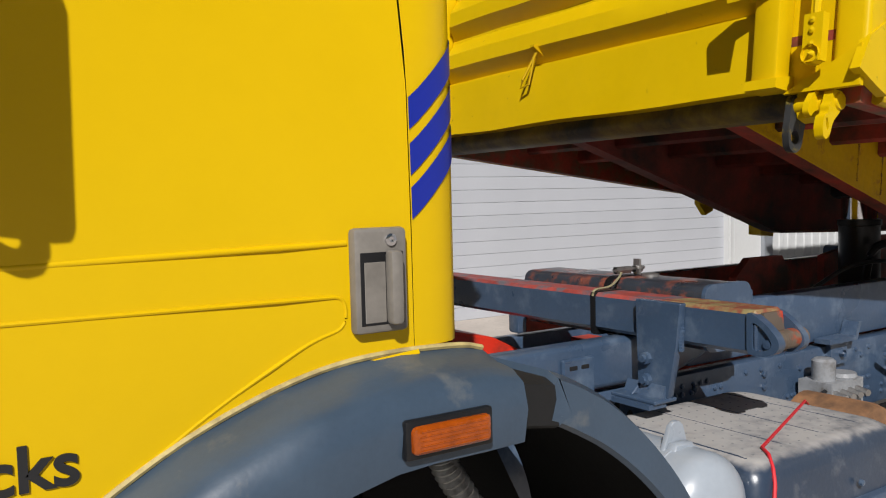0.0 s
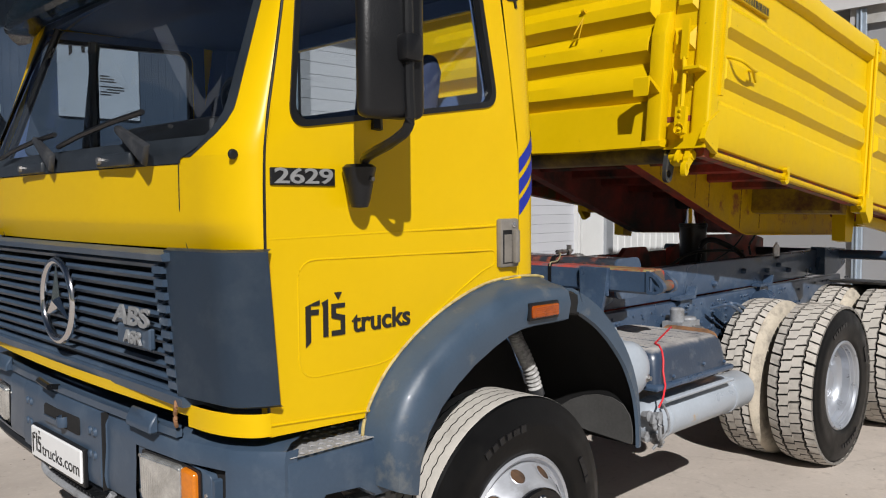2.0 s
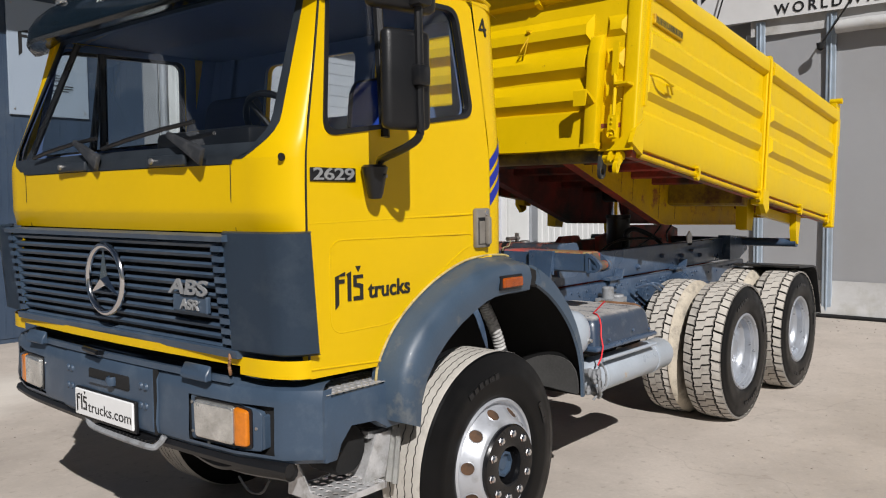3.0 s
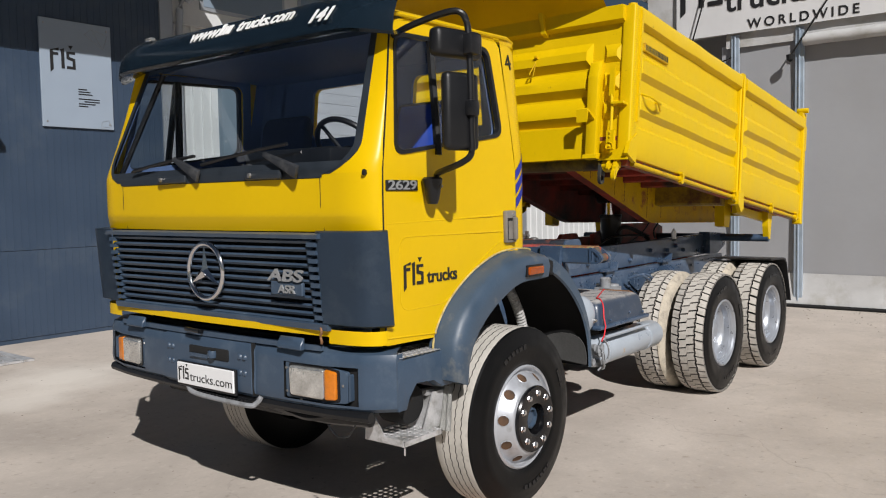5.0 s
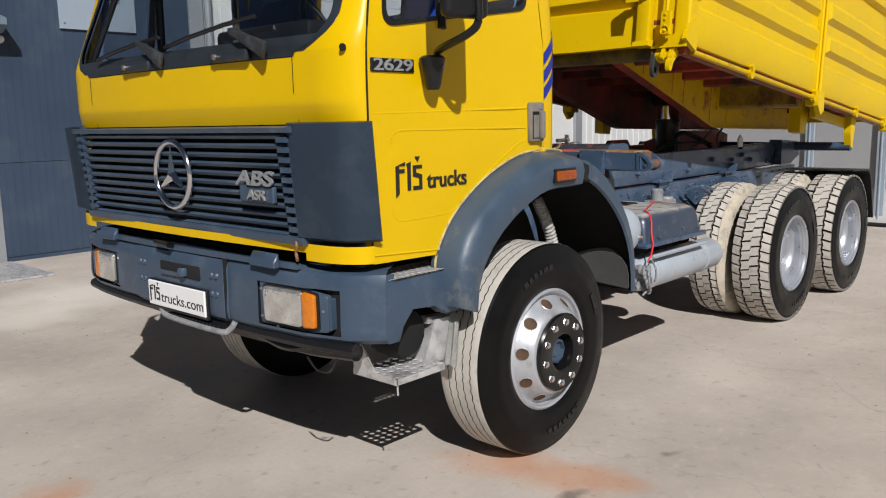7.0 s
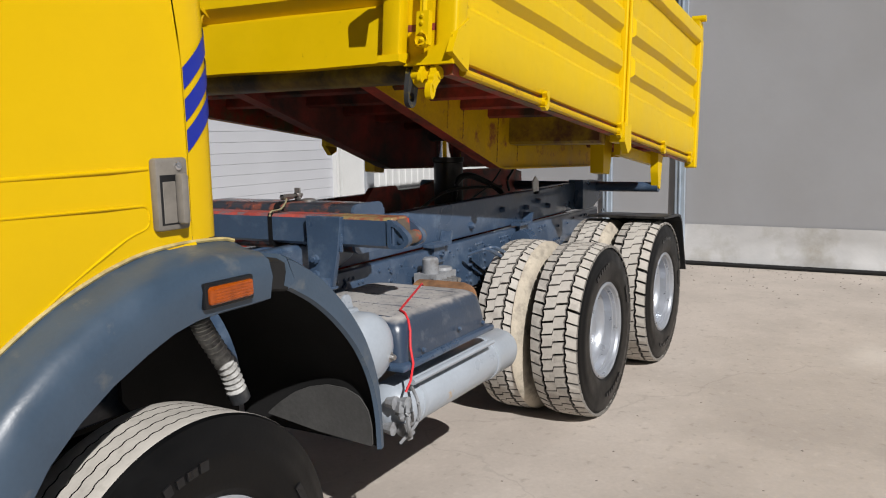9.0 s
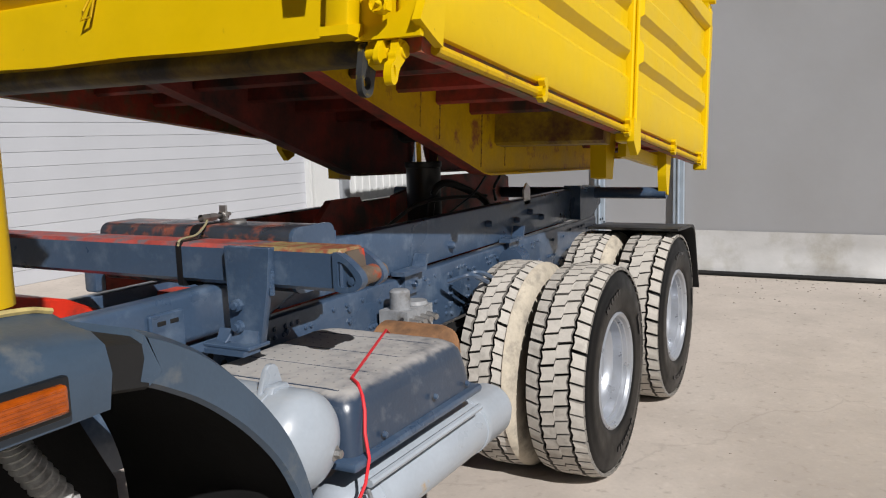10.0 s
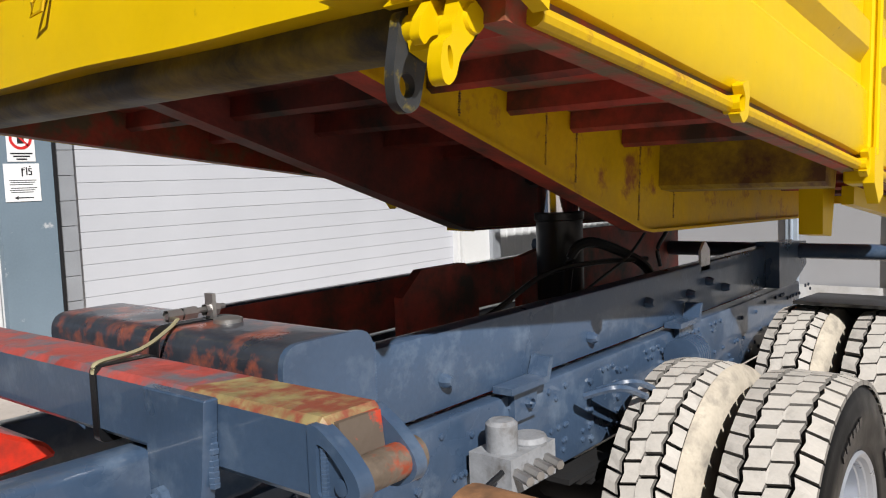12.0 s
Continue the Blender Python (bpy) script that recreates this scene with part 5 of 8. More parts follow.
# side of the bumper with tread plate, hanging step
bm = bmesh.new()
pts = [(-0.935, 0.735), (-0.935, 0.985), (-0.50, 0.99), (-0.50, 0.80), (-0.60, 0.80), (-0.66, 0.855), (-0.80, 0.865), (-0.86, 0.80), (-0.87, 0.735)]
prism(bm, pts, -0.038, 0.03)
bmesh.ops.bevel(bm, geom=bm.edges[:], offset=0.008, segments=2, affect="EDGES", profile=0.5)
part("step_side", bm, BLUEGREY, truck)
def perforated(name, x0, x1, y0, y1, z, nx, ny, material, label):
    bm = bmesh.new()
    dx, dy = (x1 - x0) / nx, (y1 - y0) / ny
    r = min(dx, dy) * 0.34
    for i in range(nx):
        for j in range(ny):
            cx_, cy_ = x0 + (i + 0.5) * dx, y0 + (j + 0.5) * dy
            sq = [(cx_ + dx / 2 * a, cy_ + dy / 2 * b) for a, b in ((1, 0), (1, 1), (0, 1), (-1, 1), (-1, 0), (-1, -1), (0, -1), (1, -1))]
            ci = [(cx_ + r * math.cos(k * math.pi / 4), cy_ + r * math.sin(k * math.pi / 4)) for k in range(8)]
            o = [bm.verts.new((*p, z)) for p in sq]
            n_ = [bm.verts.new((*p, z + 0.0015)) for p in ci]
            d_ = [bm.verts.new((*p, z - 0.004)) for p in ci]
            for k in range(8):
                k2 = (k + 1) % 8
                bm.faces.new((o[k], o[k2], n_[k2], n_[k]))
                bm.faces.new((n_[k], n_[k2], d_[k2], d_[k]))
    bmesh.ops.remove_doubles(bm, verts=bm.verts[:], dist=0.0005)
    return part(name, bm, material, truck, label)
perforated("tread_plate", -0.925, -0.50, -0.038, 0.17, 0.998, 12, 5, ALU, "perforated metal tread plate")
perforated("hanging_step", -0.90, -0.615, -0.035, 0.215, 0.575, 6, 6, ALU, "perforated metal hanging step")
bm = bmesh.new()
for x0, x1, y0, y1 in ((-0.905, -0.610, -0.042, -0.034), (-0.905, -0.610, 0.214, 0.222), (-0.908, -0.900, -0.042, 0.222), (-0.615, -0.607, -0.042, 0.222)):
    box(bm, x0, x1, y0, y1, 0.556, 0.582)
part("step_rim", bm, ALU, truck)
bm = bmesh.new()
prism(bm, [(-0.035, 0.56), (0.215, 0.56), (0.215, 0.70), (0.16, 0.70), (0.08, 0.59), (-0.035, 0.59)], -0.912, -0.906, "x")
part("step_hanger", bm, ALU, truck)
bm = bmesh.new()
prism(bm, [(-0.685, 0.575), (-0.555, 0.575), (-0.495, 0.765), (-0.600, 0.765)], 0.020, 0.030)
prism(bm, [(-0.625, 0.575), (-0.612, 0.575), (-0.575, 0.745), (-0.590, 0.745)], 0.055, 0.19)
prism(bm, [(-0.62, 0.745), (-0.50, 0.735), (-0.50, 0.765), (-0.62, 0.775)], 0.05, 0.10)
part("step_bracket", bm, ALU, truck, "galvanised folded step bracket")
bm = bmesh.new()
tube(bm, [(-0.89, -0.03, 0.57), (-0.89, -0.03, 0.51)], 0.004, 6)
part("step_chain", bm, ALU, truck)
bm = bmesh.new()
cols = []
for k in range(25):
    u = k / 24
    w = 0.006 * math.sin(u * 26)
    cols.append([bm.verts.new((-0.505 + w - 0.05 * f, -0.035 + (u - 0.5) * 0.045 * f + 0.115 * u, 0.78 - 0.225 * f)) for f in (0.0, 0.35, 0.7, 1.0)])
for c0, c1 in zip(cols, cols[1:]):
    for i in range(3):
        bm.faces.new((c0[i], c0[i + 1], c1[i + 1], c1[i]))
bmesh.ops.solidify(bm, geom=bm.faces[:], thickness=0.004)
part("splash_flap", bm, mat("grey_rubber_flap", (0.40, 0.40, 0.385), 0.6, var=0.2, scale=8, bump=0.1), truck, "ribbed grey rubber splash flap")
lathe_bm = bmesh.new()
lathe(lathe_bm, [(0.0, 0.02), (0.10, 0.02), (0.11, 0.05), (0.11, 0.16), (0.0, 0.18)], 20, "y", (-0.72, 0.05, 0.72))
part("horn", lathe_bm, DARK, truck)

# front mudguard: band round the arch, top skin to the cab, inner liner
arc_o = [(-0.592, 0.835), (-0.602, 0.94), (-0.590, 1.045), (-0.540, 1.135), (-0.470, 1.214), (-0.37, 1.290), (-0.24, 1.362), (-0.10, 1.414), (0.02, 1.442), (0.14, 1.450), (0.27, 1.446), (0.325, 1.435)]
arc_i = [(-0.482, 0.795), (-0.468, 0.90), (-0.43, 0.99), (-0.37, 1.065), (-0.29, 1.132), (-0.20, 1.188), (-0.10, 1.235), (-0.02, 1.266), (0.06, 1.283), (0.14, 1.288), (0.25, 1.288), (0.325, 1.29)]
bm = bmesh.new()
cols = []
for (ox, oz), (ix, iz) in zip(arc_o, arc_i):
    o, i_ = Vector((ox, oz)), Vector((ix, iz))
    d = o - i_
    sec = [(i_, 0.03), (i_, -0.105), (i_ + d * 0.06, -0.128), (i_ + d * 0.5, -0.140), (i_ + d * 0.82, -0.128), (i_ + d * 0.96, -0.095), (o, -0.05), (o + d.normalized() * 0.018, 0.002), (o + d.normalized() * 0.018, 0.03)]
    cols.append([bm.verts.new((p.x, y, p.y)) for p, y in sec])
for c0, c1 in zip(cols, cols[1:]):
    for k in range(8):
        bm.faces.new((c0[k], c0[k + 1], c1[k + 1], c1[k]))
bm.faces.new(cols[0]), bm.faces.new(cols[-1][::-1])
mg = part("front_mudguard", bm, MUDGUARD, truck, "faded blue-grey plastic front mudguard", smooth=45)
bm = bmesh.new()
cols = []
for ix, iz in arc_i:
    cols.append([bm.verts.new((ix, y, iz + 0.012)) for y in (-0.1, 0.3, 0.62)])
for c0, c1 in zip(cols, cols[1:]):
    for k in range(2):
        bm.faces.new((c0[k], c0[k + 1], c1[k + 1], c1[k]))
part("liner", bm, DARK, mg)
bm = bmesh.new()
lip = []
for (ox, oz), (ix, iz) in zip(arc_o, arc_i):
    o = Vector((ox, oz))
    q = o + (o - Vector((ix, iz))).normalized() * 0.021
    lip.append((q.x, -0.001, q.y))
tube(bm, smooth_path(lip, 4), 0.006, 6)
part("seal_lip", bm, mat("dirty_cream_seal", (0.50, 0.40, 0.16), 0.7, var=0.3, scale=14, bump=0.08, stain=(0.16, 0.11, 0.06), amount=0.35, stain_scale=12), mg, "dirty cream sealing lip along the cab")
ind = part("side_indicator", rbox(0.072, 0.230, -0.160, -0.13, 1.326, 1.374, 0.009, 3), DEEPAMBER, mg, "amber side indicator lens")
part("indicator_base", rbox(0.065, 0.237, -0.1485, -0.128, 1.319, 1.381, 0.008, 2), BLACK, ind)
for z in (1.334, 1.342, 1.350, 1.358, 1.366):
    part("lens_rib", rbox(0.082, 0.220, -0.1615, -0.157, z - 0.0012, z + 0.0012, 0.0005, 1), DEEPAMBER, ind)
part("indicator_frame", rbox(0.062, 0.240, -0.148, -0.128, 1.316, 1.384, 0.006, 2), BLACK, mg)
# rear half of the front mudguard
arc = [(0.33, 1.41), (0.38, 1.405), (0.425, 1.395)] + [tuple(p.xy) for p in smooth_path([(x, z, 0) for x, z in ((0.43, 1.408), (0.49, 1.383), (0.58, 1.332), (0.67, 1.26), (0.755, 1.172), (0.83, 1.07), (0.885, 0.95), (0.912, 0.83), (0.922, 0.655))], 4)]
bm = bmesh.new()
cols = []
for i, (x, z) in enumerate(arc):
    a, b = Vector(arc[max(i - 1, 0)]), Vector(arc[min(i + 1, len(arc) - 1)])
    t = (b - a).normalized()
    nrm = Vector((-t.y, t.x))
    nrm = nrm if nrm.dot(Vector((x, z)) - Vector((0.1, 0.6))) > 0 else -nrm
    q = Vector((x, z))
    fw = 0.035 + 0.055 * min(1.0, max(0.0, (z - 0.75) / 0.6))
    sec = [(q, 0.55), (q, -0.07), (q - nrm * 0.012, -0.098), (q - nrm * fw, -0.104), (q - nrm * (fw + 0.008), -0.09), (q - nrm * 0.02, -0.085), (q - nrm * 0.015, 0.55)]
    cols.append([bm.verts.new((p.x, y, p.y)) for p, y in sec])
for c0, c1 in zip(cols, cols[1:]):
    for k in range(6):
        f = bm.faces.new((c0[k], c0[k + 1], c1[k + 1], c1[k]))
        # near-black inside the shell, and ahead of x = 0.428 to draw the gap
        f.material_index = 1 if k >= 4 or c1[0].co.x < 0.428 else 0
bm.faces.new(cols[0]), bm.faces.new(cols[-1][::-1])
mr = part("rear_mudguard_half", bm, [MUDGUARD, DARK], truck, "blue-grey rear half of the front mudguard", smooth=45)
bm = bmesh.new()
prism(bm, rounded([(0.385, 0.722), (0.32, 0.775), (0.25, 0.822), (0.18, 0.852), (0.10, 0.870), (0.02, 0.868), (-0.04, 0.845), (-0.075, 0.80), (-0.088, 0.745), (-0.090, 0.672), (0.15, 0.690)], 0.012, 3), 0.852, 0.858, "x")
part("splash_plate", bm, mat("dusty_black_rubber", (0.055, 0.055, 0.054), 0.8, var=0.3, scale=8, bump=0.1), mr)
bm = bmesh.new()
prism(bm, [(0.33, 0.9), (0.33, 1.42), (0.55, 1.30), (0.75, 1.05), (0.85, 0.85), (0.86, 0.66), (0.5, 0.66)], 0.53, 0.55)
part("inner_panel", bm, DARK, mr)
bm = bmesh.new()
hose = smooth_path([(0.318, 0.15, 1.215), (0.330, 0.14, 1.175), (0.365, 0.135, 1.115), (0.42, 0.14, 1.03), (0.45, 0.14, 0.955)], 8)
rings = []
for k, p in enumerate(hose):
    d = (Vector(hose[min(k + 1, len(hose) - 1)]) - Vector(hose[max(k - 1, 0)])).normalized()
    u = d.cross(Vector((0, 1, 0))).normalized()
    r = 0.033 if k % 2 else 0.026
    rings.append([bm.verts.new(Vector(p) + (u * math.cos(a) + Vector((0, 1, 0)) * math.sin(a)) * r) for a in [2 * math.pi * i / 14 for i in range(14)]])
for r0, r1 in zip(rings, rings[1:]):
    for i in range(14):
        bm.faces.new((r0[i], r0[(i + 1) % 14], r1[(i + 1) % 14], r1[i]))
part("air_hose", bm, mat("dusty_pale_hose_rubber", (0.42, 0.42, 0.41), 0.7, var=0.3, scale=18, fine=80, bump=0.15, stain=(0.10, 0.095, 0.09), amount=0.35, stain_scale=16), truck, "pale corrugated hose in the wheel arch")
bm = bmesh.new()
tube(bm, [(0.446, 0.14, 0.963), (0.462, 0.14, 0.928)], 0.034, 12)
part("hose_clamp", bm, WIPERGREY, truck)

# mirrors on the near side
bm = bmesh.new()
tube(bm, smooth_path([(-0.79, 0.08, 2.585), (-0.785, -0.02, 2.615), (-0.765, -0.20, 2.650), (-0.735, -0.29, 2.655), (-0.71, -0.32, 2.60), (-0.705, -0.33, 2.45), (-0.70, -0.33, 2.1), (-0.695, -0.325, 1.99), (-0.70, -0.27, 1.945), (-0.685, -0.14, 1.91), (-0.665, -0.085, 1.895), (-0.66, -0.07, 1.85)], 5), 0.016, 10)
mi = part("mirror_arm", bm, BLACK, truck, "black tubular mirror arm with rust spots")
bm = rbox(-0.105, 0.105, -0.03, 0.03, 2.0, 2.37, 0.028, 3)
o_ = part("mirror_head", bm, BLACK, mi, "tall black mirror housing")
o_.matrix_basis = pose(-0.735, -0.29, 0, 0, 0, -12)
part("mirror_clamp", rbox(-0.735, -0.665, -0.36, -0.28, 2.16, 2.24, 0.015, 2), BLACK, mi)
o_ = part("wide_mirror", rbox(-0.15, 0.15, -0.04, 0.04, 2.435, 2.57, 0.03, 3), BLACK, mi)
o_.matrix_basis = pose(-0.745, -0.28, 0, 0, 0, -10)
part("mirror_clamp", rbox(-0.745, -0.665, -0.37, -0.28, 2.45, 2.55, 0.015, 2), BLACK, mi)
bm = bmesh.new()
lathe(bm, [(0.0, 1.745), (0.026, 1.748), (0.034, 1.77), (0.050, 1.855), (0.054, 1.872), (0.043, 1.882), (0.0, 1.884)], 18, "z", (-0.660, -0.05, 0))
part("mirror_foot", bm, BLACK, mi)
bm = bmesh.new()
lathe(bm, [(0.0, -0.105), (0.007, -0.105), (0.008, -0.09)], 10, "y", (-0.648, 0, 1.836))
part("mirror_screw", bm, STEEL, mi)


# ---- wheels ----
R_T = 0.537


def tyre_mesh(kind):
    """A tyre round y; its outer face looks to -y, at y = 0."""
    bm = bmesh.new()
    w = 0.278 if kind == "rib" else 0.30
    base = R_T - 0.020
    side = [(0.292, 0.03), (0.30, 0.012), (0.316, 0.004), (0.320, 0.0015), (0.345, 0.0), (0.40, -0.006), (0.44, -0.004), (0.446, -0.0005), (0.475, 0.002), (0.50, 0.012)]
    if kind == "rib":
        R_F = 0.514
        side = [(r if r < 0.33 else 0.32 + (r - 0.32) * 0.894, y) for r, y in side]
        prof, mats = side + [(R_F - 0.006, 0.020), (R_F, 0.032)], [0] * 11
        ribs = 5
        wr = (w - 0.064) / ribs
        for k in range(ribs):
            y0 = 0.032 + k * wr
            prof += [(R_F + 0.001, y0 + 0.0024), (R_F + 0.001, y0 + wr - 0.0024)]
            mats += [0 if k else 1, 1]
            if k < ribs - 1:
                prof += [(R_F - 0.012, y0 + wr - 0.0022), (R_F - 0.012, y0 + wr + 0.0022)]
                mats += [0, 0]
        prof += [(R_F - 0.006, w - 0.02), (0.48, w - 0.012), (0.40, w), (0.30, w - 0.012), (0.292, w - 0.03)]
        mats += [1, 0, 0, 0, 0, 0]
        turned = lathe(bm, prof, 288, mats=mats[:len(prof) - 1])
        for ring, (r, y) in zip(turned, prof):
            if r > R_F - 0.02 and 0.045 < y < w - 0.045:
                for i, v in enumerate(ring):
                    v.co.y += 0.0022 * (1 if i % 4 < 2 else -1)
    elif kind == "inner":
        prof = side + [(base - 0.004, 0.028), (base, 0.045), (base, 0.232), (R_T - 0.004, 0.242), (R_T - 0.010, 0.256), (R_T - 0.030, 0.276), (0.47, 0.293), (0.42, w), (0.36, w - 0.002), (0.30, w - 0.012), (0.292, w - 0.03)]
        lathe(bm, prof, 72, mats=[0] * 12 + [2] * (len(prof) - 13))
    else:
        prof = side + [(base - 0.004, 0.028), (base, 0.045), (base, w - 0.045), (base - 0.004, w - 0.028), (0.50, w - 0.012), (0.40, w), (0.30, w - 0.012), (0.292, w - 0.03)]
        lathe(bm, prof, 72, mats=[0] * (len(prof) - 1))
    bmesh.ops.recalc_face_normals(bm, faces=bm.faces[:])
    me = bpy.data.meshes.new("tyre_" + kind)
    bm.to_mesh(me)
    bm.free()
    for m in (RUBBER, TREAD, DUSTY):
        me.materials.append(m)
    me.polygons.foreach_set("use_smooth", [True] * len(me.polygons))
    me.set_sharp_from_angle(angle=radians(30))
    return me


def mesh_of(name, bm, materials, smooth=35):
    ob = part(name, bm, materials, None, smooth=smooth)
    me = ob.data
    bpy.data.objects.remove(ob)
    return me


def tread_mesh(w, gaps, n, seed):
    """Staggered lug blocks round the tyre, pale with dust on top; gaps are shares of a block's pitch, row by row."""
    bm = bmesh.new()
    base = R_T - 0.016
    rng = random.Random(seed)
    rows = len(gaps)
    bw = (w - 0.008) / rows
    step = 2 * math.pi / n
    for r in range(rows):
        y0, y1 = 0.004 + r * bw + 0.003, 0.004 + (r + 1) * bw - 0.003
        shoulder = r in (0, rows - 1)
        for k in range(n):
            a0 = step * (k + 0.5 * (r % 2) + rng.uniform(-0.03, 0.03))
            g = gaps[r] * rng.uniform(0.85, 1.2)
            lo_, hi_ = [], []
            slant = (-0.22, 0.16, 0.16, -0.22)[r] * step
            zig = 0.009 * (1 if r % 2 else -1)
            mid = 0.5 * (y0 + y1)
            pts = [(g, y0), (0.5, y0 + zig), (1 - g, y0), (1 - g, y1), (0.5, y1 + zig), (g, y1)]
            if r == 0:
                pts[1] = (0.5, y0)
            if r == rows - 1:
                pts[4] = (0.5, y1)
            for fa, y in pts:
                a = a0 + fa * step + slant * ((y - y0) / bw - 0.5)
                out = (r == 0 and y < y0 + 0.004) or (r == rows - 1 and y > y1 - 0.004)
                rt = R_T - (0.012 if out else 0.0) + rng.uniform(-0.0015, 0.0012)
                rb_ = base - (0.012 if out else 0.0)
                lo_.append(bm.verts.new((rb_ * math.cos(a), y, rb_ * math.sin(a))))
                a2 = a + (a0 + 0.5 * step - a) * 0.07
                hi_.append(bm.verts.new((rt * math.cos(a2), y + (mid - y) * 0.05, rt * math.sin(a2))))
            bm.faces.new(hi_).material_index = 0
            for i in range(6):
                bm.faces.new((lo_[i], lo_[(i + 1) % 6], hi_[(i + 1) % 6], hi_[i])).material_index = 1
    return mesh_of("tread", bm, [TREAD, GROOVE], 0)


TYRES = {k: tyre_mesh(k) for k in ("rib", "lug", "inner")}
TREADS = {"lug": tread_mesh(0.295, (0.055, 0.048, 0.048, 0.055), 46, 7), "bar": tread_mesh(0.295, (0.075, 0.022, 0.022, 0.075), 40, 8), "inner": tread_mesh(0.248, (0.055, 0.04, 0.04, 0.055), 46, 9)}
bm = bmesh.new()
lathe(bm, [(0.292, 0.032), (0.298, 0.012), (0.288, 0.004), (0.279, 0.010), (0.274, 0.028), (0.266, 0.034), (0.258, 0.028), (0.250, 0.014), (0.222, -0.022), (0.205, -0.044), (0.196, -0.050), (0.165, -0.052), (0.150, -0.010), (0.0, -0.006)], 64)
RIM_FRONT = mesh_of("rim", bm, RIM)
bm = bmesh.new()
lathe(bm, [(0.292, 0.032), (0.298, 0.010), (0.288, 0.002), (0.276, 0.010), (0.270, 0.026), (0.264, 0.030), (0.260, 0.048), (0.254, 0.052), (0.250, 0.100), (0.240, 0.106), (0.226, 0.135), (0.216, 0.165), (0.20, 0.172), (0.170, 0.176), (0.165, 0.168), (0.112, 0.166), (0.106, 0.135), (0.096, 0.128), (0.088, 0.100), (0.0, 0.096)], 64)
RIM_DUAL = mesh_of("rim", bm, RIMDUAL)
bm = bmesh.new()
lathe(bm, [(0.186, -0.045), (0.189, -0.062), (0.182, -0.072), (0.100, -0.076), (0.088, -0.070), (0.082, -0.020), (0.0, -0.018)], 48)
HUB_RING = mesh_of("hub_ring", bm, HUBBLACK)
bm = bmesh.new()
lathe(bm, [(0.062, -0.016), (0.062, -0.040), (0.050, -0.044), (0.046, -0.026), (0.034, -0.022), (0.030, -0.030), (0.0, -0.032)], 8)
HUB_CAP = mesh_of("hub_cap", bm, BLUEGREY, 20)
bm = bmesh.new()
lathe(bm, [(0.020, -0.062), (0.020, -0.074), (0.0165, -0.078), (0.0165, -0.084), (0.010, -0.088), (0.0, -0.089)], 6)
NUT = mesh_of("nut", bm, CHROME, 0)
bm = bmesh.new()
lathe(bm, [(0.012, 0.17), (0.012, 0.158), (0.0, 0.155)], 6)
NUT_DEEP = mesh_of("nut_deep", bm, STEEL, 0)
bm = bmesh.new()
lathe(bm, [(0.0, 0.1705), (0.016, 0.1705), (0.019, 0.1695), (0.021, 0.1735)], 16)
HOLE_DEEP = mesh_of("hand_hole", bm, DARK, 0)
bm = bmesh.new()
u, nr = Vector((0.614, 0.789, 0)), Vector((0.789, -0.614, 0))
c = Vector((0.2350, -0.0053, 0))
edge = [(0.031 * math.cos(2 * math.pi * k / 20), 0.028 * math.sin(2 * math.pi * k / 20)) for k in range(20)]
ring_o = [bm.verts.new(c + u * p * 1.12 + Vector((0, 0, q * 1.14)) + nr * 0.0006) for p, q in edge]
ring_i = [bm.verts.new(c + u * p + Vector((0, 0, q)) + nr * 0.003) for p, q in edge]
ring_d = [bm.verts.new(c + u * p * 0.97 + Vector((0, 0, q * 0.97)) + nr * 0.0012) for p, q in edge]
for k in range(20):
    k2 = (k + 1) % 20
    bm.faces.new((ring_o[k], ring_o[k2], ring_i[k2], ring_i[k]))
    bm.faces.new((ring_i[k], ring_i[k2], ring_d[k2], ring_d[k])).material_index = 1
bm.faces.new(ring_d).material_index = 1
HOLE = mesh_of("vent_hole", bm, [RIM, mat("rusty_drum_behind_rim", (0.15, 0.075, 0.035), 0.85, var=0.5, scale=3, bump=0.0, stain=(0.015, 0.012, 0.01), amount=0.5, stain_scale=4)], 40)


bm = bmesh.new()
rng = random.Random(31)
for centre, count, pitch in ((-1.25, 7, 0.105), (1.9, 6, 0.10), (0.45, 4, 0.075)):
    for k in range(count):
        a = centre + (k - count / 2) * pitch
        r0, r1, w = 0.392, 0.392 + rng.choice((0.024, 0.028)), rng.uniform(0.022, 0.034)
        q = [(r * math.cos(a + d / r), -0.0105, r * math.sin(a + d / r)) for r, d in ((r0, -w / 2), (r0, w / 2), (r1, w / 2), (r1, -w / 2))]
        up = [bm.verts.new(p) for p in q]
        low = [bm.verts.new((p[0], -0.003, p[2])) for p in q]
        bm.faces.new(up)
        for i in range(4):
            bm.faces.new((low[i], low[(i + 1) % 4], up[(i + 1) % 4], up[i]))
WALL_MARKS = mesh_of("wall_marks", bm, mat("scuffed_rubber", (0.012, 0.012, 0.013), 0.35, var=0.4, scale=40, bump=0.05, spec=0.3), 0)


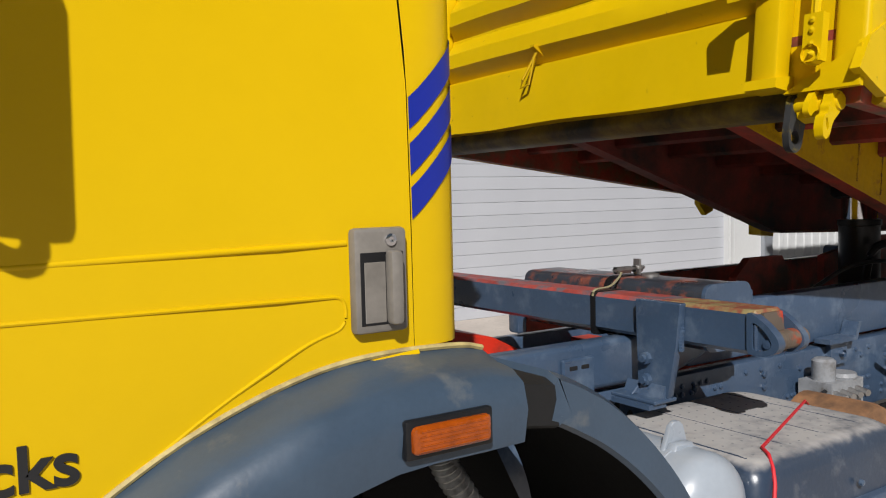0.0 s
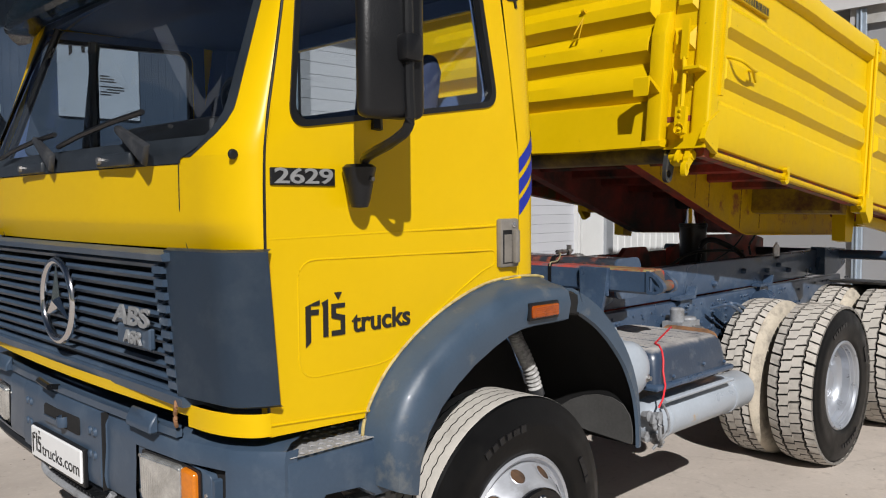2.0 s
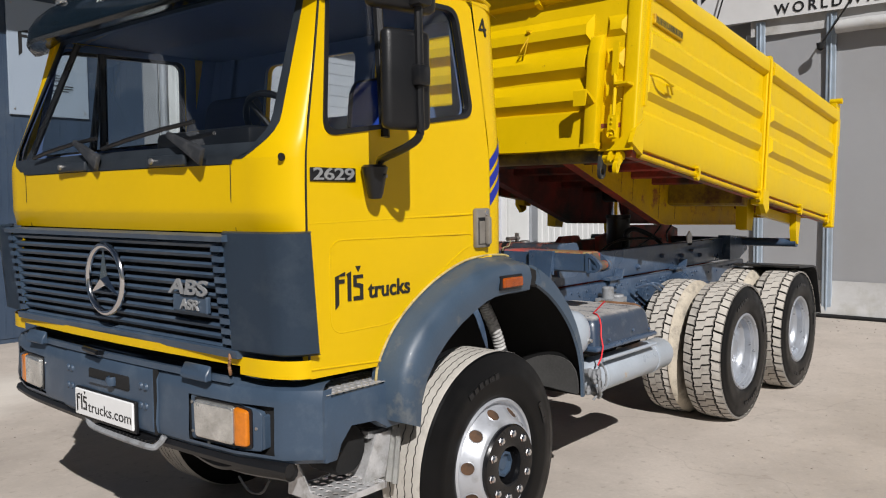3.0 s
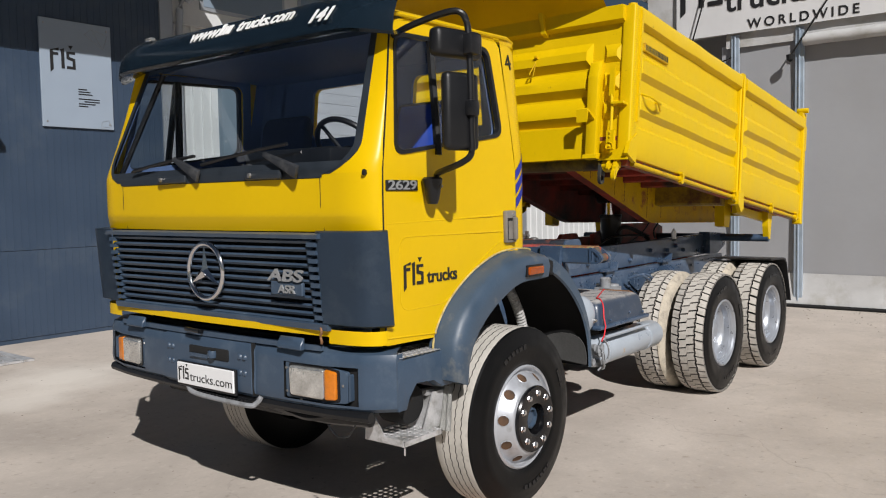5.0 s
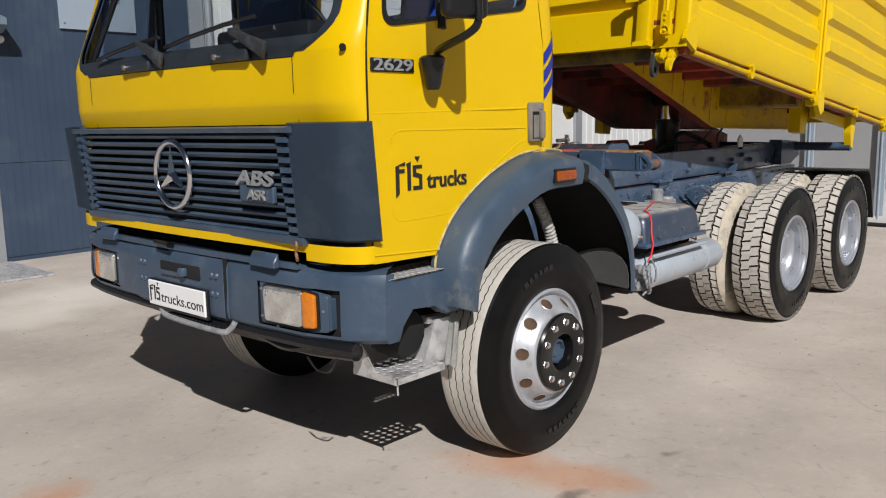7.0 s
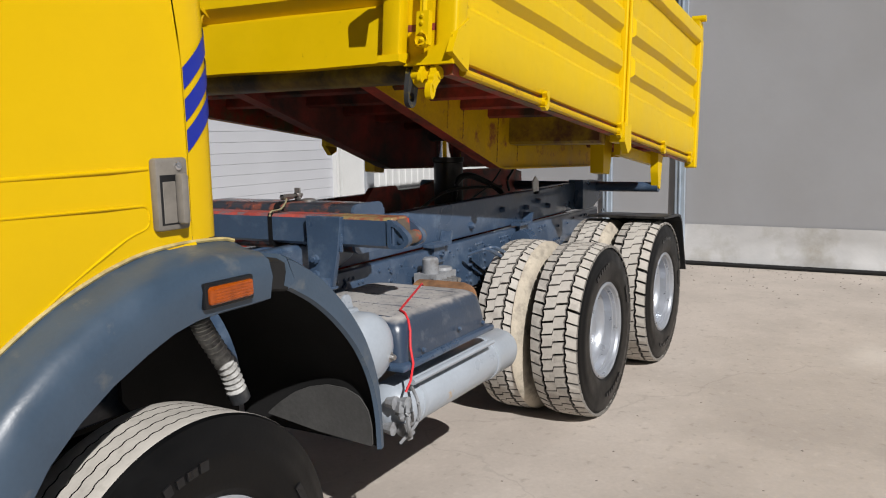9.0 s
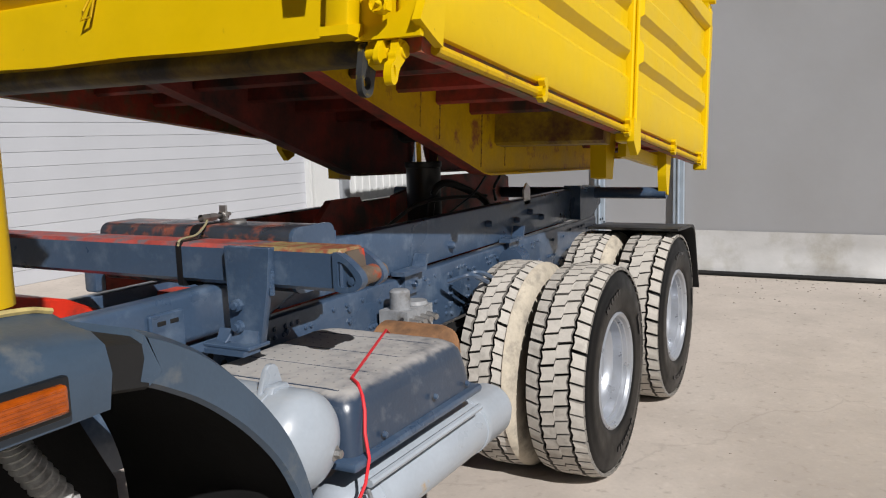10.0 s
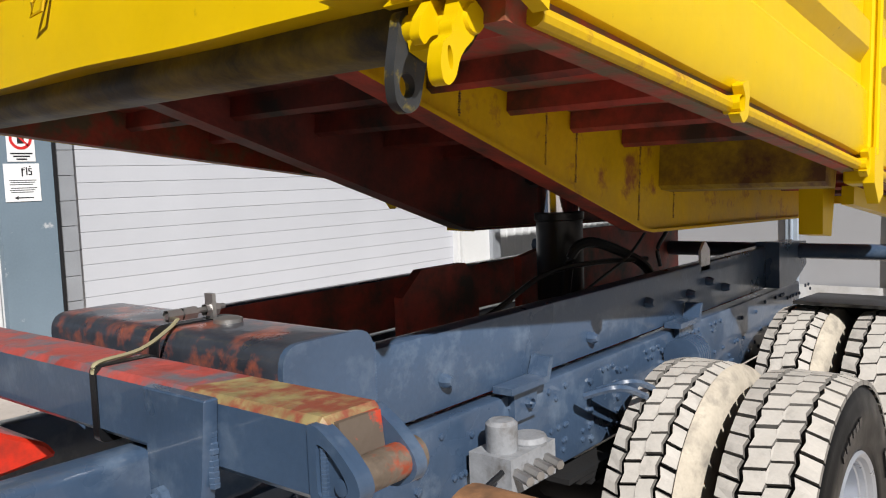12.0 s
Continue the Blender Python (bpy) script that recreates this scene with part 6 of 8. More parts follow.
def wheel(name, kind, m, label=""):
    w = new(name, RIM_FRONT if kind == "rib" else RIM_DUAL)
    w.parent, w.matrix_basis = truck, m
    if label:
        tagged(w, label)
    shared("tyre", TYRES["lug" if kind == "bar" else kind], w)
    if kind != "inner":
        tagged(shared("wall_mark", WALL_MARKS, w), "embossed marks on the tyre wall", kind="stuff")
    if kind == "rib":
        shared("hub_ring", HUB_RING, w)
        shared("hub_cap", HUB_CAP, w)
        for k in range(10):
            a = 2 * math.pi * (k + 0.3) / 10
            shared("lug_nut", NUT, w, pose(0.146 * math.cos(a), 0.0, 0.146 * math.sin(a)))
            shared("vent_hole", HOLE, w, Matrix.Rotation(-(a + 0.31), 4, "Y"))
    else:
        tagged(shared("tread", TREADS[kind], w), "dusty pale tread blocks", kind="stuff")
        for k in range(10):
            a = 2 * math.pi * k / 10
            shared("lug_nut", NUT_DEEP, w, pose(0.135 * math.cos(a), 0.012, 0.135 * math.sin(a)))
            if kind != "inner":
                shared("hand_hole", HOLE_DEEP, w, pose(0.188 * math.cos(a + 0.3), 0.0, 0.188 * math.sin(a + 0.3)))
    return w


Z_W = 0.532
wheel("front_wheel", "rib", pose(0.036, -0.14, 0.516, 0, 0, 0), "front wheel with silver rim and black hub")
wheel("front_wheel", "rib", pose(0.036, 2.04, 0.516, 0, 0, 180))
for i, x in enumerate((3.38, 4.75)):
    lug = ("lug", "bar")[i]
    wheel("rear_wheel", lug, pose(x, -0.105, Z_W, 0, 17 * i, 0), "rear twin wheel with dusty lug tread")
    wheel("inner_wheel", "inner", pose(x, 0.545, Z_W, 0, 9, 180), "inner twin wheel with a sand-coloured shoulder")
    wheel("rear_wheel", lug, pose(x, mirror_y(-0.105), Z_W, 0, 5, 180))
    wheel("inner_wheel", "inner", pose(x, mirror_y(0.545), Z_W, 0, 12, 0))

# ---- chassis ----
RAIL = 0.665
for y0, y1 in ((RAIL, RAIL + 0.075), (mirror_y(RAIL + 0.075), mirror_y(RAIL))):
    near = y0 < MID
    bm = bmesh.new()
    box(bm, -0.95, 5.45, y0, y1, 0.80, 1.10)
    bmesh.ops.bevel(bm, geom=bm.edges[:], offset=0.012, segments=2, affect="EDGES", profile=0.5)
    rl = part("frame_rail", bm, FRAMEPAINT, truck, "riveted blue-grey steel frame rail" if near else "")
    if near:
        bm = bmesh.new()
        rng = random.Random(3)
        for k in range(150):
            x = 1.6 + 4.1 * rng.random()
            z = rng.choice((0.85, 0.88, 0.93, 1.03, 1.06))
            lathe(bm, [(0.010, 0.0), (0.009, -0.006), (0.0, -0.009)], 8, "y", (x, y0, z))
        for x in (1.75, 2.15, 3.05, 3.25, 3.62):
            for k in range(5):
                lathe(bm, [(0.013, 0.0), (0.012, -0.010), (0.0, -0.013)], 6, "y", (x, y0, 0.84 + k * 0.05))
        stuff(part("rivets", bm, FRAMEPAINT, rl), "painted rivet heads")
        for x, z in ((1.02, 1.0), (1.13, 1.01), (1.225, 1.017), (1.29, 1.003), (1.16, 0.95), (1.25, 0.955), (1.36, 1.042), (1.42, 1.004)):
            bm = bmesh.new()
            lathe(bm, [(0.0, -0.002), (0.013, -0.002), (0.014, 0.0)], 12, "y", (x, y0, z))
            part("frame_hole", bm, DARK, rl)
    bm = bmesh.new()
    ya, yb = (y0 + 0.025, y0 + 0.10) if near else (y1 - 0.10, y1 - 0.025)
    box(bm, 1.75, 5.45, ya, yb, 1.115, 1.335)
    bmesh.ops.bevel(bm, geom=bm.edges[:], offset=0.014, segments=2, affect="EDGES", profile=0.5)
    sub = part("subframe_rail", bm, FRAMEPAINT, truck, "smooth blue-grey tipper subframe rail" if near else "")
    bm = bmesh.new()
    box(bm, 1.8, 5.4, (yb if near else ya - 0.004), (yb + 0.004 if near else ya), 1.12, 1.33)
    part("red_inner_face", bm, REDPRIMER, sub, smooth=0)
    if near:
        for x in (2.62, 3.80):
            bm = bmesh.new()
            prism(bm, [(x - 0.10, 1.115), (x + 0.10, 1.115), (x + 0.13, 1.19), (x + 0.11, 1.19), (x + 0.085, 1.135), (x - 0.10, 1.135)], y0 - 0.05, y0 + 0.02)
            prism(bm, [(x - 0.05, 1.02), (x + 0.07, 1.02), (x + 0.07, 1.115), (x - 0.05, 1.115)], y0 - 0.022, y0)
            lathe(bm, [(0.016, -0.04), (0.016, -0.02), (0.0, -0.045)], 6, "y", (x + 0.02, y0, 1.065))
            part("subframe_bracket", bm, FRAMEPAINT, sub)
        for x, z in ((4.16, 1.25), (3.95, 1.22), (4.35, 1.20), (3.55, 1.24), (2.30, 1.20), (3.10, 1.18)):
            bm = bmesh.new()
            lathe(bm, [(0.02, 0.0), (0.02, -0.02), (0.012, -0.035), (0.0, -0.035)], 8, "y", (x, ya, z))
            part("subframe_bolt", bm, FRAMEPAINT, sub)
        bm = bmesh.new()
        prism(bm, [(4.10, 1.30), (4.20, 1.30), (4.20, 1.39), (4.15, 1.43), (4.10, 1.39)], ya, ya + 0.012)
        part("link_tab", bm, ALU, sub)
        bm = bmesh.new()
        prism(bm, [(0.40, 1.115), (1.62, 1.115), (1.80, 1.17), (1.80, 1.275), (0.40, 1.275)], ya - 0.05, ya + 0.03)
        bmesh.ops.bevel(bm, geom=bm.edges[:], offset=0.02, segments=3, affect="EDGES", profile=0.5)
        part("subframe_front", bm, FRAMEPAINT, sub)
        part("slotted_plate", rbox(1.09, 1.225, ya - 0.066, ya - 0.048, 1.115, 1.235, 0.006, 1), FRAMEPAINT, sub, "welded plate with two slots")
        for x in (1.115, 1.165):
            part("slot", rbox(x, x + 0.034, ya - 0.068, ya - 0.064, 1.198, 1.212, 0.002, 1), DARK, sub)
for x in (-0.6, 0.9, 2.1, 3.0, 4.0, 5.2):
    bm = bmesh.new()
    box(bm, x, x + 0.12, RAIL + 0.05, mirror_y(RAIL + 0.05), 0.84, 1.06)
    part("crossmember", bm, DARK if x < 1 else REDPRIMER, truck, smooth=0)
bm = bmesh.new()
prism(bm, [(2.75, 1.12), (2.75, 1.33), (2.86, 1.42), (3.12, 1.42), (3.2, 1.33), (3.2, 1.12)], MID + 0.02, MID + 0.06)
prism(bm, [(3.7, 1.12), (3.7, 1.38), (4.3, 1.47), (5.2, 1.45), (5.42, 1.40), (5.42, 1.12)], MID + 0.15, MID + 0.19)
part("ram_cradle", bm, REDPRIMER, truck, "dull red ram cradle plates")
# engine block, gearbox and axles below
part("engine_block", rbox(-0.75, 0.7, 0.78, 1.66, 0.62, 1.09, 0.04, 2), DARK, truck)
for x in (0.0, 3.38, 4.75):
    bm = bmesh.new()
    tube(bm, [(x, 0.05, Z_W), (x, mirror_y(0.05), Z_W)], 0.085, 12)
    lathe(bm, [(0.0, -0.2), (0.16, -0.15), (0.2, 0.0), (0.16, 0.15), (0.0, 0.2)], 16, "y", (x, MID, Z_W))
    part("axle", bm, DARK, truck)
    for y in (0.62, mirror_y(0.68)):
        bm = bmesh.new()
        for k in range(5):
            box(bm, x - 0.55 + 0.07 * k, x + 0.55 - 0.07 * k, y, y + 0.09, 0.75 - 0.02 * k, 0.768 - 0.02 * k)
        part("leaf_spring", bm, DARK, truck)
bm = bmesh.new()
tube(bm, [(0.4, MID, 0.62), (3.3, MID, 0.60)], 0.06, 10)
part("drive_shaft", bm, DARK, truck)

NOSE = mat("rusty_red_worn_nose", (0.42, 0.045, 0.020), 0.6, var=0.35, scale=12, fine=60, bump=0.12, stain=(0.11, 0.085, 0.065), amount=0.55, stain_scale=16, sharp=0.03)
PINRUST = mat("grey_brown_pin_rust", (0.13, 0.10, 0.075), 0.6, 0.2, var=0.5, scale=16, fine=70, bump=0.25, stain=(0.30, 0.06, 0.025), amount=0.34, stain_scale=14, sharp=0.05)
# rest beam across the frame, with lugs and gussets
bm = bmesh.new()
box(bm, 1.375, 1.505, 0.140, mirror_y(0.140), 1.284, 1.412)
bmesh.ops.bevel(bm, geom=bm.edges[:], offset=0.012, segments=1, affect="EDGES", profile=0.5)
bmesh.ops.bisect_plane(bm, geom=bm.verts[:] + bm.edges[:] + bm.faces[:], plane_co=(1.44, 0.47, 0), plane_no=(0.35, 1, 0))
bm.normal_update()
for f in bm.faces:
    f.material_index = 0 if f.normal.z < 0.3 else 2 if f.calc_center_median().y < 0.47 else 1
rb = part("rest_beam", bm, [FRAMEPAINT, WORNBEAM, BEAMEND], truck, "blue-grey cross beam with worn red and yellow top")
LUG = rounded([(0.165, 1.287), (0.165, 1.408), (0.140, 1.402), (0.098, 1.375), (0.068, 1.345), (0.060, 1.322), (0.072, 1.302), (0.105, 1.287)], 0.020, 4)
for x0, x1 in ((1.377, 1.396), (1.484, 1.508)):
    bm = bmesh.new()
    prism(bm, LUG, x0, x1, "x")
    part("lug", bm, FRAMEPAINT, rb)
WELL = rounded([(0.148, 1.302), (0.148, 1.382), (0.120, 1.370), (0.094, 1.344), (0.084, 1.324), (0.092, 1.311), (0.115, 1.302)], 0.012, 3)
part("lug_rim", sheet(LUG, [WELL], 0.011, lambda u, v, d: (1.3665 + d, u, v)), FRAMEPAINT, rb, "raised rim round the beam lug", 30)
bm = bmesh.new()
prism(bm, [(0.1395, 1.290), (0.1395, 1.404), (0.130, 1.404), (0.116, 1.290)], 1.397, 1.483, "x")
part("lug_filler", bm, NOSE, rb, "rusty and red worn beam nose")
bm = bmesh.new()
lathe(bm, [(0.0, 1.392), (0.024, 1.392), (0.028, 1.396), (0.028, 1.484), (0.030, 1.486), (0.030, 1.520), (0.024, 1.524), (0.0, 1.524)], 18, "x", (0, 0.098, 1.330))
part("lug_pin", bm, PINRUST, rb, "rusty pin between the beam lugs")
bm = bmesh.new()
lathe(bm, [(0.013, 1.377), (0.013, 1.370), (0.0, 1.369)], 10, "x", (0, 0.103, 1.322))
part("lug_plug", bm, FRAMEPAINT, rb)
bm = bmesh.new()
for k in range(12):
    lathe(bm, [(0.007, -0.006), (0.008, 0.0), (0.0, 0.006)], 6, "z", (1.376, 0.140, 1.304 + 0.0062 * k))
stuff(part("weld_bead", bm, FRAMEPAINT, rb), "lumpy weld bead")
for y in (0.485, mirror_y(0.485)):
    bm = bmesh.new()
    prism(bm, [(y - 0.05, 1.10), (y + 0.07, 1.10), (y + 0.080, 1.412), (y - 0.105, 1.412), (y - 0.085, 1.28)], 1.345, 1.372, "x")
    prism(bm, [(1.285, 1.100), (1.385, 1.100), (1.385, 1.112), (1.285, 1.112)], y - 0.055, y + 0.135)
    prism(bm, [(1.300, 1.112), (1.345, 1.112), (1.345, 1.150)], y + 0.055, y + 0.066)
    bmesh.ops.bevel(bm, geom=bm.edges[:], offset=0.003, segments=1, affect="EDGES", profile=0.5)
    gs = part("gusset", bm, FRAMEPAINT, rb, "welded gusset plate with two bolts")
    for z in (1.228, 1.160):
        bm = bmesh.new()
        lathe(bm, [(0.020, 1.345), (0.020, 1.330), (0.012, 1.328), (0.012, 1.318), (0.0, 1.318)], 8, "x", (0, y + 0.03, z))
        part("bolt", bm, FRAMEPAINT, rb)
    bm = bmesh.new()
    rng = random.Random(5)
    for k in range(14):
        lathe(bm, [(0.009, -0.008), (0.010, 0.0), (0.0, 0.008)], 6, "z", (1.366, y - 0.09 + 0.003 * rng.random(), 1.27 + 0.0095 * k))
    stuff(part("weld_bead", bm, FRAMEPAINT, rb), "lumpy weld bead")
bm = bmesh.new()
prism(bm, [(1.27, 1.085), (1.345, 1.085), (1.345, 1.15), (1.32, 1.10), (1.27, 1.10)], 0.44, 0.60)
part("support_foot", bm, FRAMEPAINT, truck, "blue-grey bolted support foot of the beam")
bm = bmesh.new()
prism(bm, [(1.20, 1.02), (1.585, 1.06), (1.56, 1.10), (1.42, 1.17), (1.20, 1.22)], 1.42, 1.72)
bmesh.ops.bevel(bm, geom=bm.edges[:], offset=0.01, segments=1, affect="EDGES", profile=0.5)
part("pump_bracket", bm, RED, truck, "bright red bracket between the rails")
bm = bmesh.new()
box(bm, 1.18, 1.52, 1.10, 1.40, 1.0, 1.012)
part("mount_plate", bm, TANKPAINT, truck, smooth=0)
bm = bmesh.new()
prism(bm, [(0.40, 1.30), (0.62, 1.30), (0.60, 1.36), (0.42, 1.36)], 0.72, 0.78)
part("cab_mount", bm, RED, truck, "bright red cab mount bracket")
bm = bmesh.new()
box(bm, 0.85, 1.25, 0.72, 0.90, 1.19, 1.205)
part("grey_plate", bm, TANKPAINT, truck, smooth=0)

# oil tank across the frame, strap and clamp on it
bm = bmesh.new()
prism(bm, rounded([(1.595, 1.215), (1.595, 1.437), (1.833, 1.437), (1.833, 1.215)], 0.05, 6), 0.505, 1.43)
ot = part("oil_tank", bm, BURNT, truck, "dark worn oil tank with red paint traces", smooth=50)
bm = bmesh.new()
pr = rounded([(1.592, 1.212), (1.592, 1.441), (1.838, 1.441), (1.838, 1.212)], 0.05, 5)
prism(bm, pr, 0.49, 0.505)
part("end_plate", bm, FRAMEPAINT, ot)
bm = bmesh.new()
for k in range(26):
    lathe(bm, [(0.008, -0.006), (0.009, 0), (0.0, 0.006)], 5, "z", (1.840, 0.497, 1.23 + 0.007 * k))
stuff(part("weld_bead", bm, FRAMEPAINT, ot), "lumpy weld bead")
def strap_loop(ring, grow, a, b):
    """A flat strap round a rounded outline in x and z, from a to b along y."""
    bm = bmesh.new()
    cx_ = sum(p[0] for p in ring) / len(ring)
    cz_ = sum(p[1] for p in ring) / len(ring)
    out = [(p[0] + math.copysign(grow, p[0] - cx_), p[1] + math.copysign(grow, p[1] - cz_)) for p in ring]
    prism(bm, out, a, b)
    return bm


part("tank_strap", strap_loop(rounded([(1.595, 1.215), (1.595, 1.437), (1.833, 1.437), (1.833, 1.215)], 0.05, 5), 0.004, 0.92, 0.955), BLACK, ot)
part("beam_strap", strap_loop(rounded([(1.375, 1.268), (1.375, 1.412), (1.505, 1.412), (1.505, 1.268)], 0.016, 3), 0.003, 0.775, 0.798), BLACK, rb, "dark strap round the beam")
bm = bmesh.new()
tube(bm, [(1.62, 0.92, 1.462), (1.78, 0.93, 1.465)], 0.007, 8)
for x in (1.64, 1.68, 1.74):
    lathe(bm, [(0.015, -0.018), (0.015, 0.018), (0.0, 0.019)], 6, "x", (x, 0.925, 1.462))
box(bm, 1.735, 1.745, 0.91, 0.94, 1.44, 1.50)
part("strap_clamp", bm, STEEL, ot)
bm = bmesh.new()
lathe(bm, [(0.034, 1.437), (0.034, 1.446), (0.022, 1.450), (0.0, 1.448)], 18, "z", (1.74, 0.86, 0))
part("filler_cap", bm, STEEL, ot)
bm = bmesh.new()
tube(bm, smooth_path([(1.372, 0.785, 1.40), (1.385, 0.786, 1.42), (1.50, 0.83, 1.42), (1.60, 0.885, 1.44), (1.65, 0.92, 1.455)], 5), 0.0045, 6)
part("strap_end", bm, mat("yellow_grey_strap", (0.30, 0.27, 0.16), 0.7, bump=0.05), ot)

# battery box with dusty tread cover, cord round it
bm = bmesh.new()
bz0, bz1 = 0.855, 1.048
rings = []
for z, grow, r in ((bz0 + 0.012, 0.0, 0.05), (0.90, -0.004, 0.055), (0.95, -0.010, 0.06), (bz1 - 0.055, -0.016, 0.07), (bz1 - 0.032, -0.021, 0.075), (bz1 - 0.014, -0.032, 0.08), (bz1 - 0.003, -0.050, 0.08), (bz1, -0.075, 0.08)):
    ol = rounded([(1.150 - grow, -0.03 - grow), (1.89 + grow, -0.03 - grow), (1.89 + grow, 0.60 + grow), (1.150 - grow, 0.60 + grow)], r, 6)
    rings.append([bm.verts.new((*p, z)) for p in ol])
for r0, r1 in zip(rings, rings[1:]):
    for i in range(len(r0)):
        i2 = (i + 1) % len(r0)
        bm.faces.new((r0[i], r0[i2], r1[i2], r1[i]))
bm.faces.new(rings[-1]), bm.faces.new(rings[0][::-1])
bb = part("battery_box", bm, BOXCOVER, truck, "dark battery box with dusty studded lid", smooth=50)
bm = bmesh.new()
for i in range(14):
    for j in range(10):
        lathe(bm, [(0.005, -0.001), (0.003, 0.0008), (0.0, 0.001)], 6, "z", (1.25 + i * 0.041 + 0.02 * (j % 2), 0.06 + j * 0.048, bz1))
stuff(part("studs", bm, STUDGREY, bb), "small raised studs")
for x in (1.215, 1.395, 1.575, 1.755):
    bm = bmesh.new()
    tube(bm, [(x, 0.055, bz1 - 0.004), (x, 0.08, bz1 - 0.0015), (x, 0.52, bz1 - 0.0015), (x, 0.545, bz1 - 0.004)], 0.0042, 8)
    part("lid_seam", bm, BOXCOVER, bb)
part("bottom_flange", rbox(1.128, 1.912, -0.052, 0.60, 0.853, 0.882, 0.012, 2), FRAMEPAINT, bb)
for x, z in ((1.30, 0.885), (1.60, 0.905), (1.82, 0.885)):
    bm = bmesh.new()
    lathe(bm, [(0.010, 0.0), (0.008, -0.010), (0.0, -0.012)], 8, "y", (x, -0.034, z + 0.02))
    part("box_catch", bm, FRAMEPAINT, bb)
bm = bmesh.new()
tube(bm, [(1.95, 0.345, 1.01), (1.86, 0.302, bz1 + 0.002), (1.31, 0.075, bz1 + 0.005), (1.275, 0.030, bz1 + 0.004), (1.245, -0.004, 1.030), (1.230, -0.020, 0.995), (1.205, -0.034, 0.94), (1.185, -0.058, 0.88), (1.16, -0.060, 0.82), (1.14, -0.05, 0.78)], 0.005, 6)
part("red_cord", bm, REDSTRAP, bb, "thin red cord tied over the box")

# air tanks, rusty silencer, valve
DX, DY, DZ = 1.03, 0.055, 0.965
bm = bmesh.new()
lathe(bm, [(0.0, -0.07), (0.05, -0.062), (0.09, -0.035), (0.105, 0.0), (0.105, 0.98), (0.09, 1.02), (0.05, 1.045), (0.0, 1.052)], 32, "x", (1.21, 0.07, 0.682))
at_ = part("air_tank", bm, TANKPAINT, truck, "light grey compressed air tank")
for x in (1.30, 1.98):
    bm = bmesh.new()
    lathe(bm, [(0.105, 0), (0.109, 0.002), (0.109, 0.028), (0.105, 0.03)], 32, "x", (x, 0.07, 0.682))
    part("tank_band", bm, TANKPAINT, at_)
bm = bmesh.new()
tube(bm, [(1.20, -0.045, 0.80), (1.90, -0.045, 0.80)], 0.012, 8)
part("pipe", bm, TANKPAINT, at_)
rng = random.Random(9)
bm = bmesh.new()
for k in range(11):
    c = Vector((1.12 + 0.10 * rng.random(), -0.06 + 0.10 * rng.random(), 0.60 + 0.17 * rng.random()))
    lathe(bm, [(0.0, -0.03), (0.016 + 0.014 * rng.random(), -0.02), (0.018, 0.02), (0.0, 0.03)], 8, rng.choice("xyz"), c)
tube(bm, smooth_path([(1.15, -0.05, 0.75), (1.10, -0.08, 0.70), (1.13, -0.07, 0.62), (1.2, -0.04, 0.60)], 5), 0.009, 6)
tube(bm, smooth_path([(1.20, -0.04, 0.78), (1.16, -0.09, 0.74), (1.17, -0.08, 0.66), (1.12, -0.03, 0.58)], 5), 0.007, 6)
stuff(part("valve_manifold", bm, VALVEGREY, at_), "cluster of small metal valves and hoses")
bm = bmesh.new()
dome = [(0.135 * math.sin(a * math.pi / 20), -0.092 * math.cos(a * math.pi / 20)) for a in range(11)]
lathe(bm, dome + [(0.135, 0.055), (0.1375, 0.057), (0.1375, 0.063), (0.135, 0.065), (0.135, 0.42), (0.11, 0.45), (0.0, 0.47)], 40, "y", (DX, DY, DZ))
at2 = part("air_tank", bm, TANKPAINT, truck, "pale grey domed air tank across the frame")
bm = bmesh.new()
prism(bm, rounded([(DX - 0.055, DZ + 0.11), (DX + 0.055, DZ + 0.11), (DX + 0.022, DZ + 0.195), (DX - 0.012, DZ + 0.195)], 0.012, 3), DY + 0.075, DY + 0.09)
prism(bm, [(DX - 0.05, DZ + 0.11), (DX + 0.05, DZ + 0.11), (DX + 0.03, DZ + 0.145), (DX - 0.03, DZ + 0.145)], DY + 0.045, DY + 0.075)
bmesh.ops.bevel(bm, geom=bm.edges[:], offset=0.003, segments=1, affect="EDGES", profile=0.5)
part("tank_lug", bm, TANKPAINT, at2)
bm = bmesh.new()
lathe(bm, [(0.0, -0.03), (0.011, -0.028), (0.013, -0.012), (0.021, -0.010), (0.021, 0.014)], 6, "y", (DX + 0.045, DY - 0.075, DZ - 0.035))
part("drain_plug", bm, STEEL, at2)
bm = bmesh.new()
lathe(bm, [(0.0, -0.02), (0.08, -0.015), (0.12, 0.0), (0.13, 0.03), (0.13, 0.27), (0.0, 0.28)], 28, "y", (2.09, 0.185, 0.893))
part("silencer", bm, RUST, truck, "rust-brown exhaust silencer")
bm = bmesh.new()
lathe(bm, [(0.045, 0.98), (0.045, 1.075), (0.035, 1.085), (0.0, 1.088)], 16, "z", (2.40, 0.57, 0))
box(bm, 2.34, 2.56, 0.50, 0.64, 0.90, 1.0)
bv = part("brake_valve", bm, VALVEGREY, truck, "grey brake valve on the frame")
bm = bmesh.new()
lathe(bm, [(0.05, 0.99), (0.055, 1.005), (0.05, 1.02), (0.0, 1.02)], 14, "z", (2.50, 0.55, 0))
part("valve_cap", bm, VALVEGREY, bv)
for k in range(4):
    bm = bmesh.new()
    tube(bm, [(2.36 + 0.05 * k, 0.50, 0.96), (2.34 + 0.05 * k, 0.44, 0.955)], 0.014, 6)
    part("valve_port", bm, STEEL, bv)
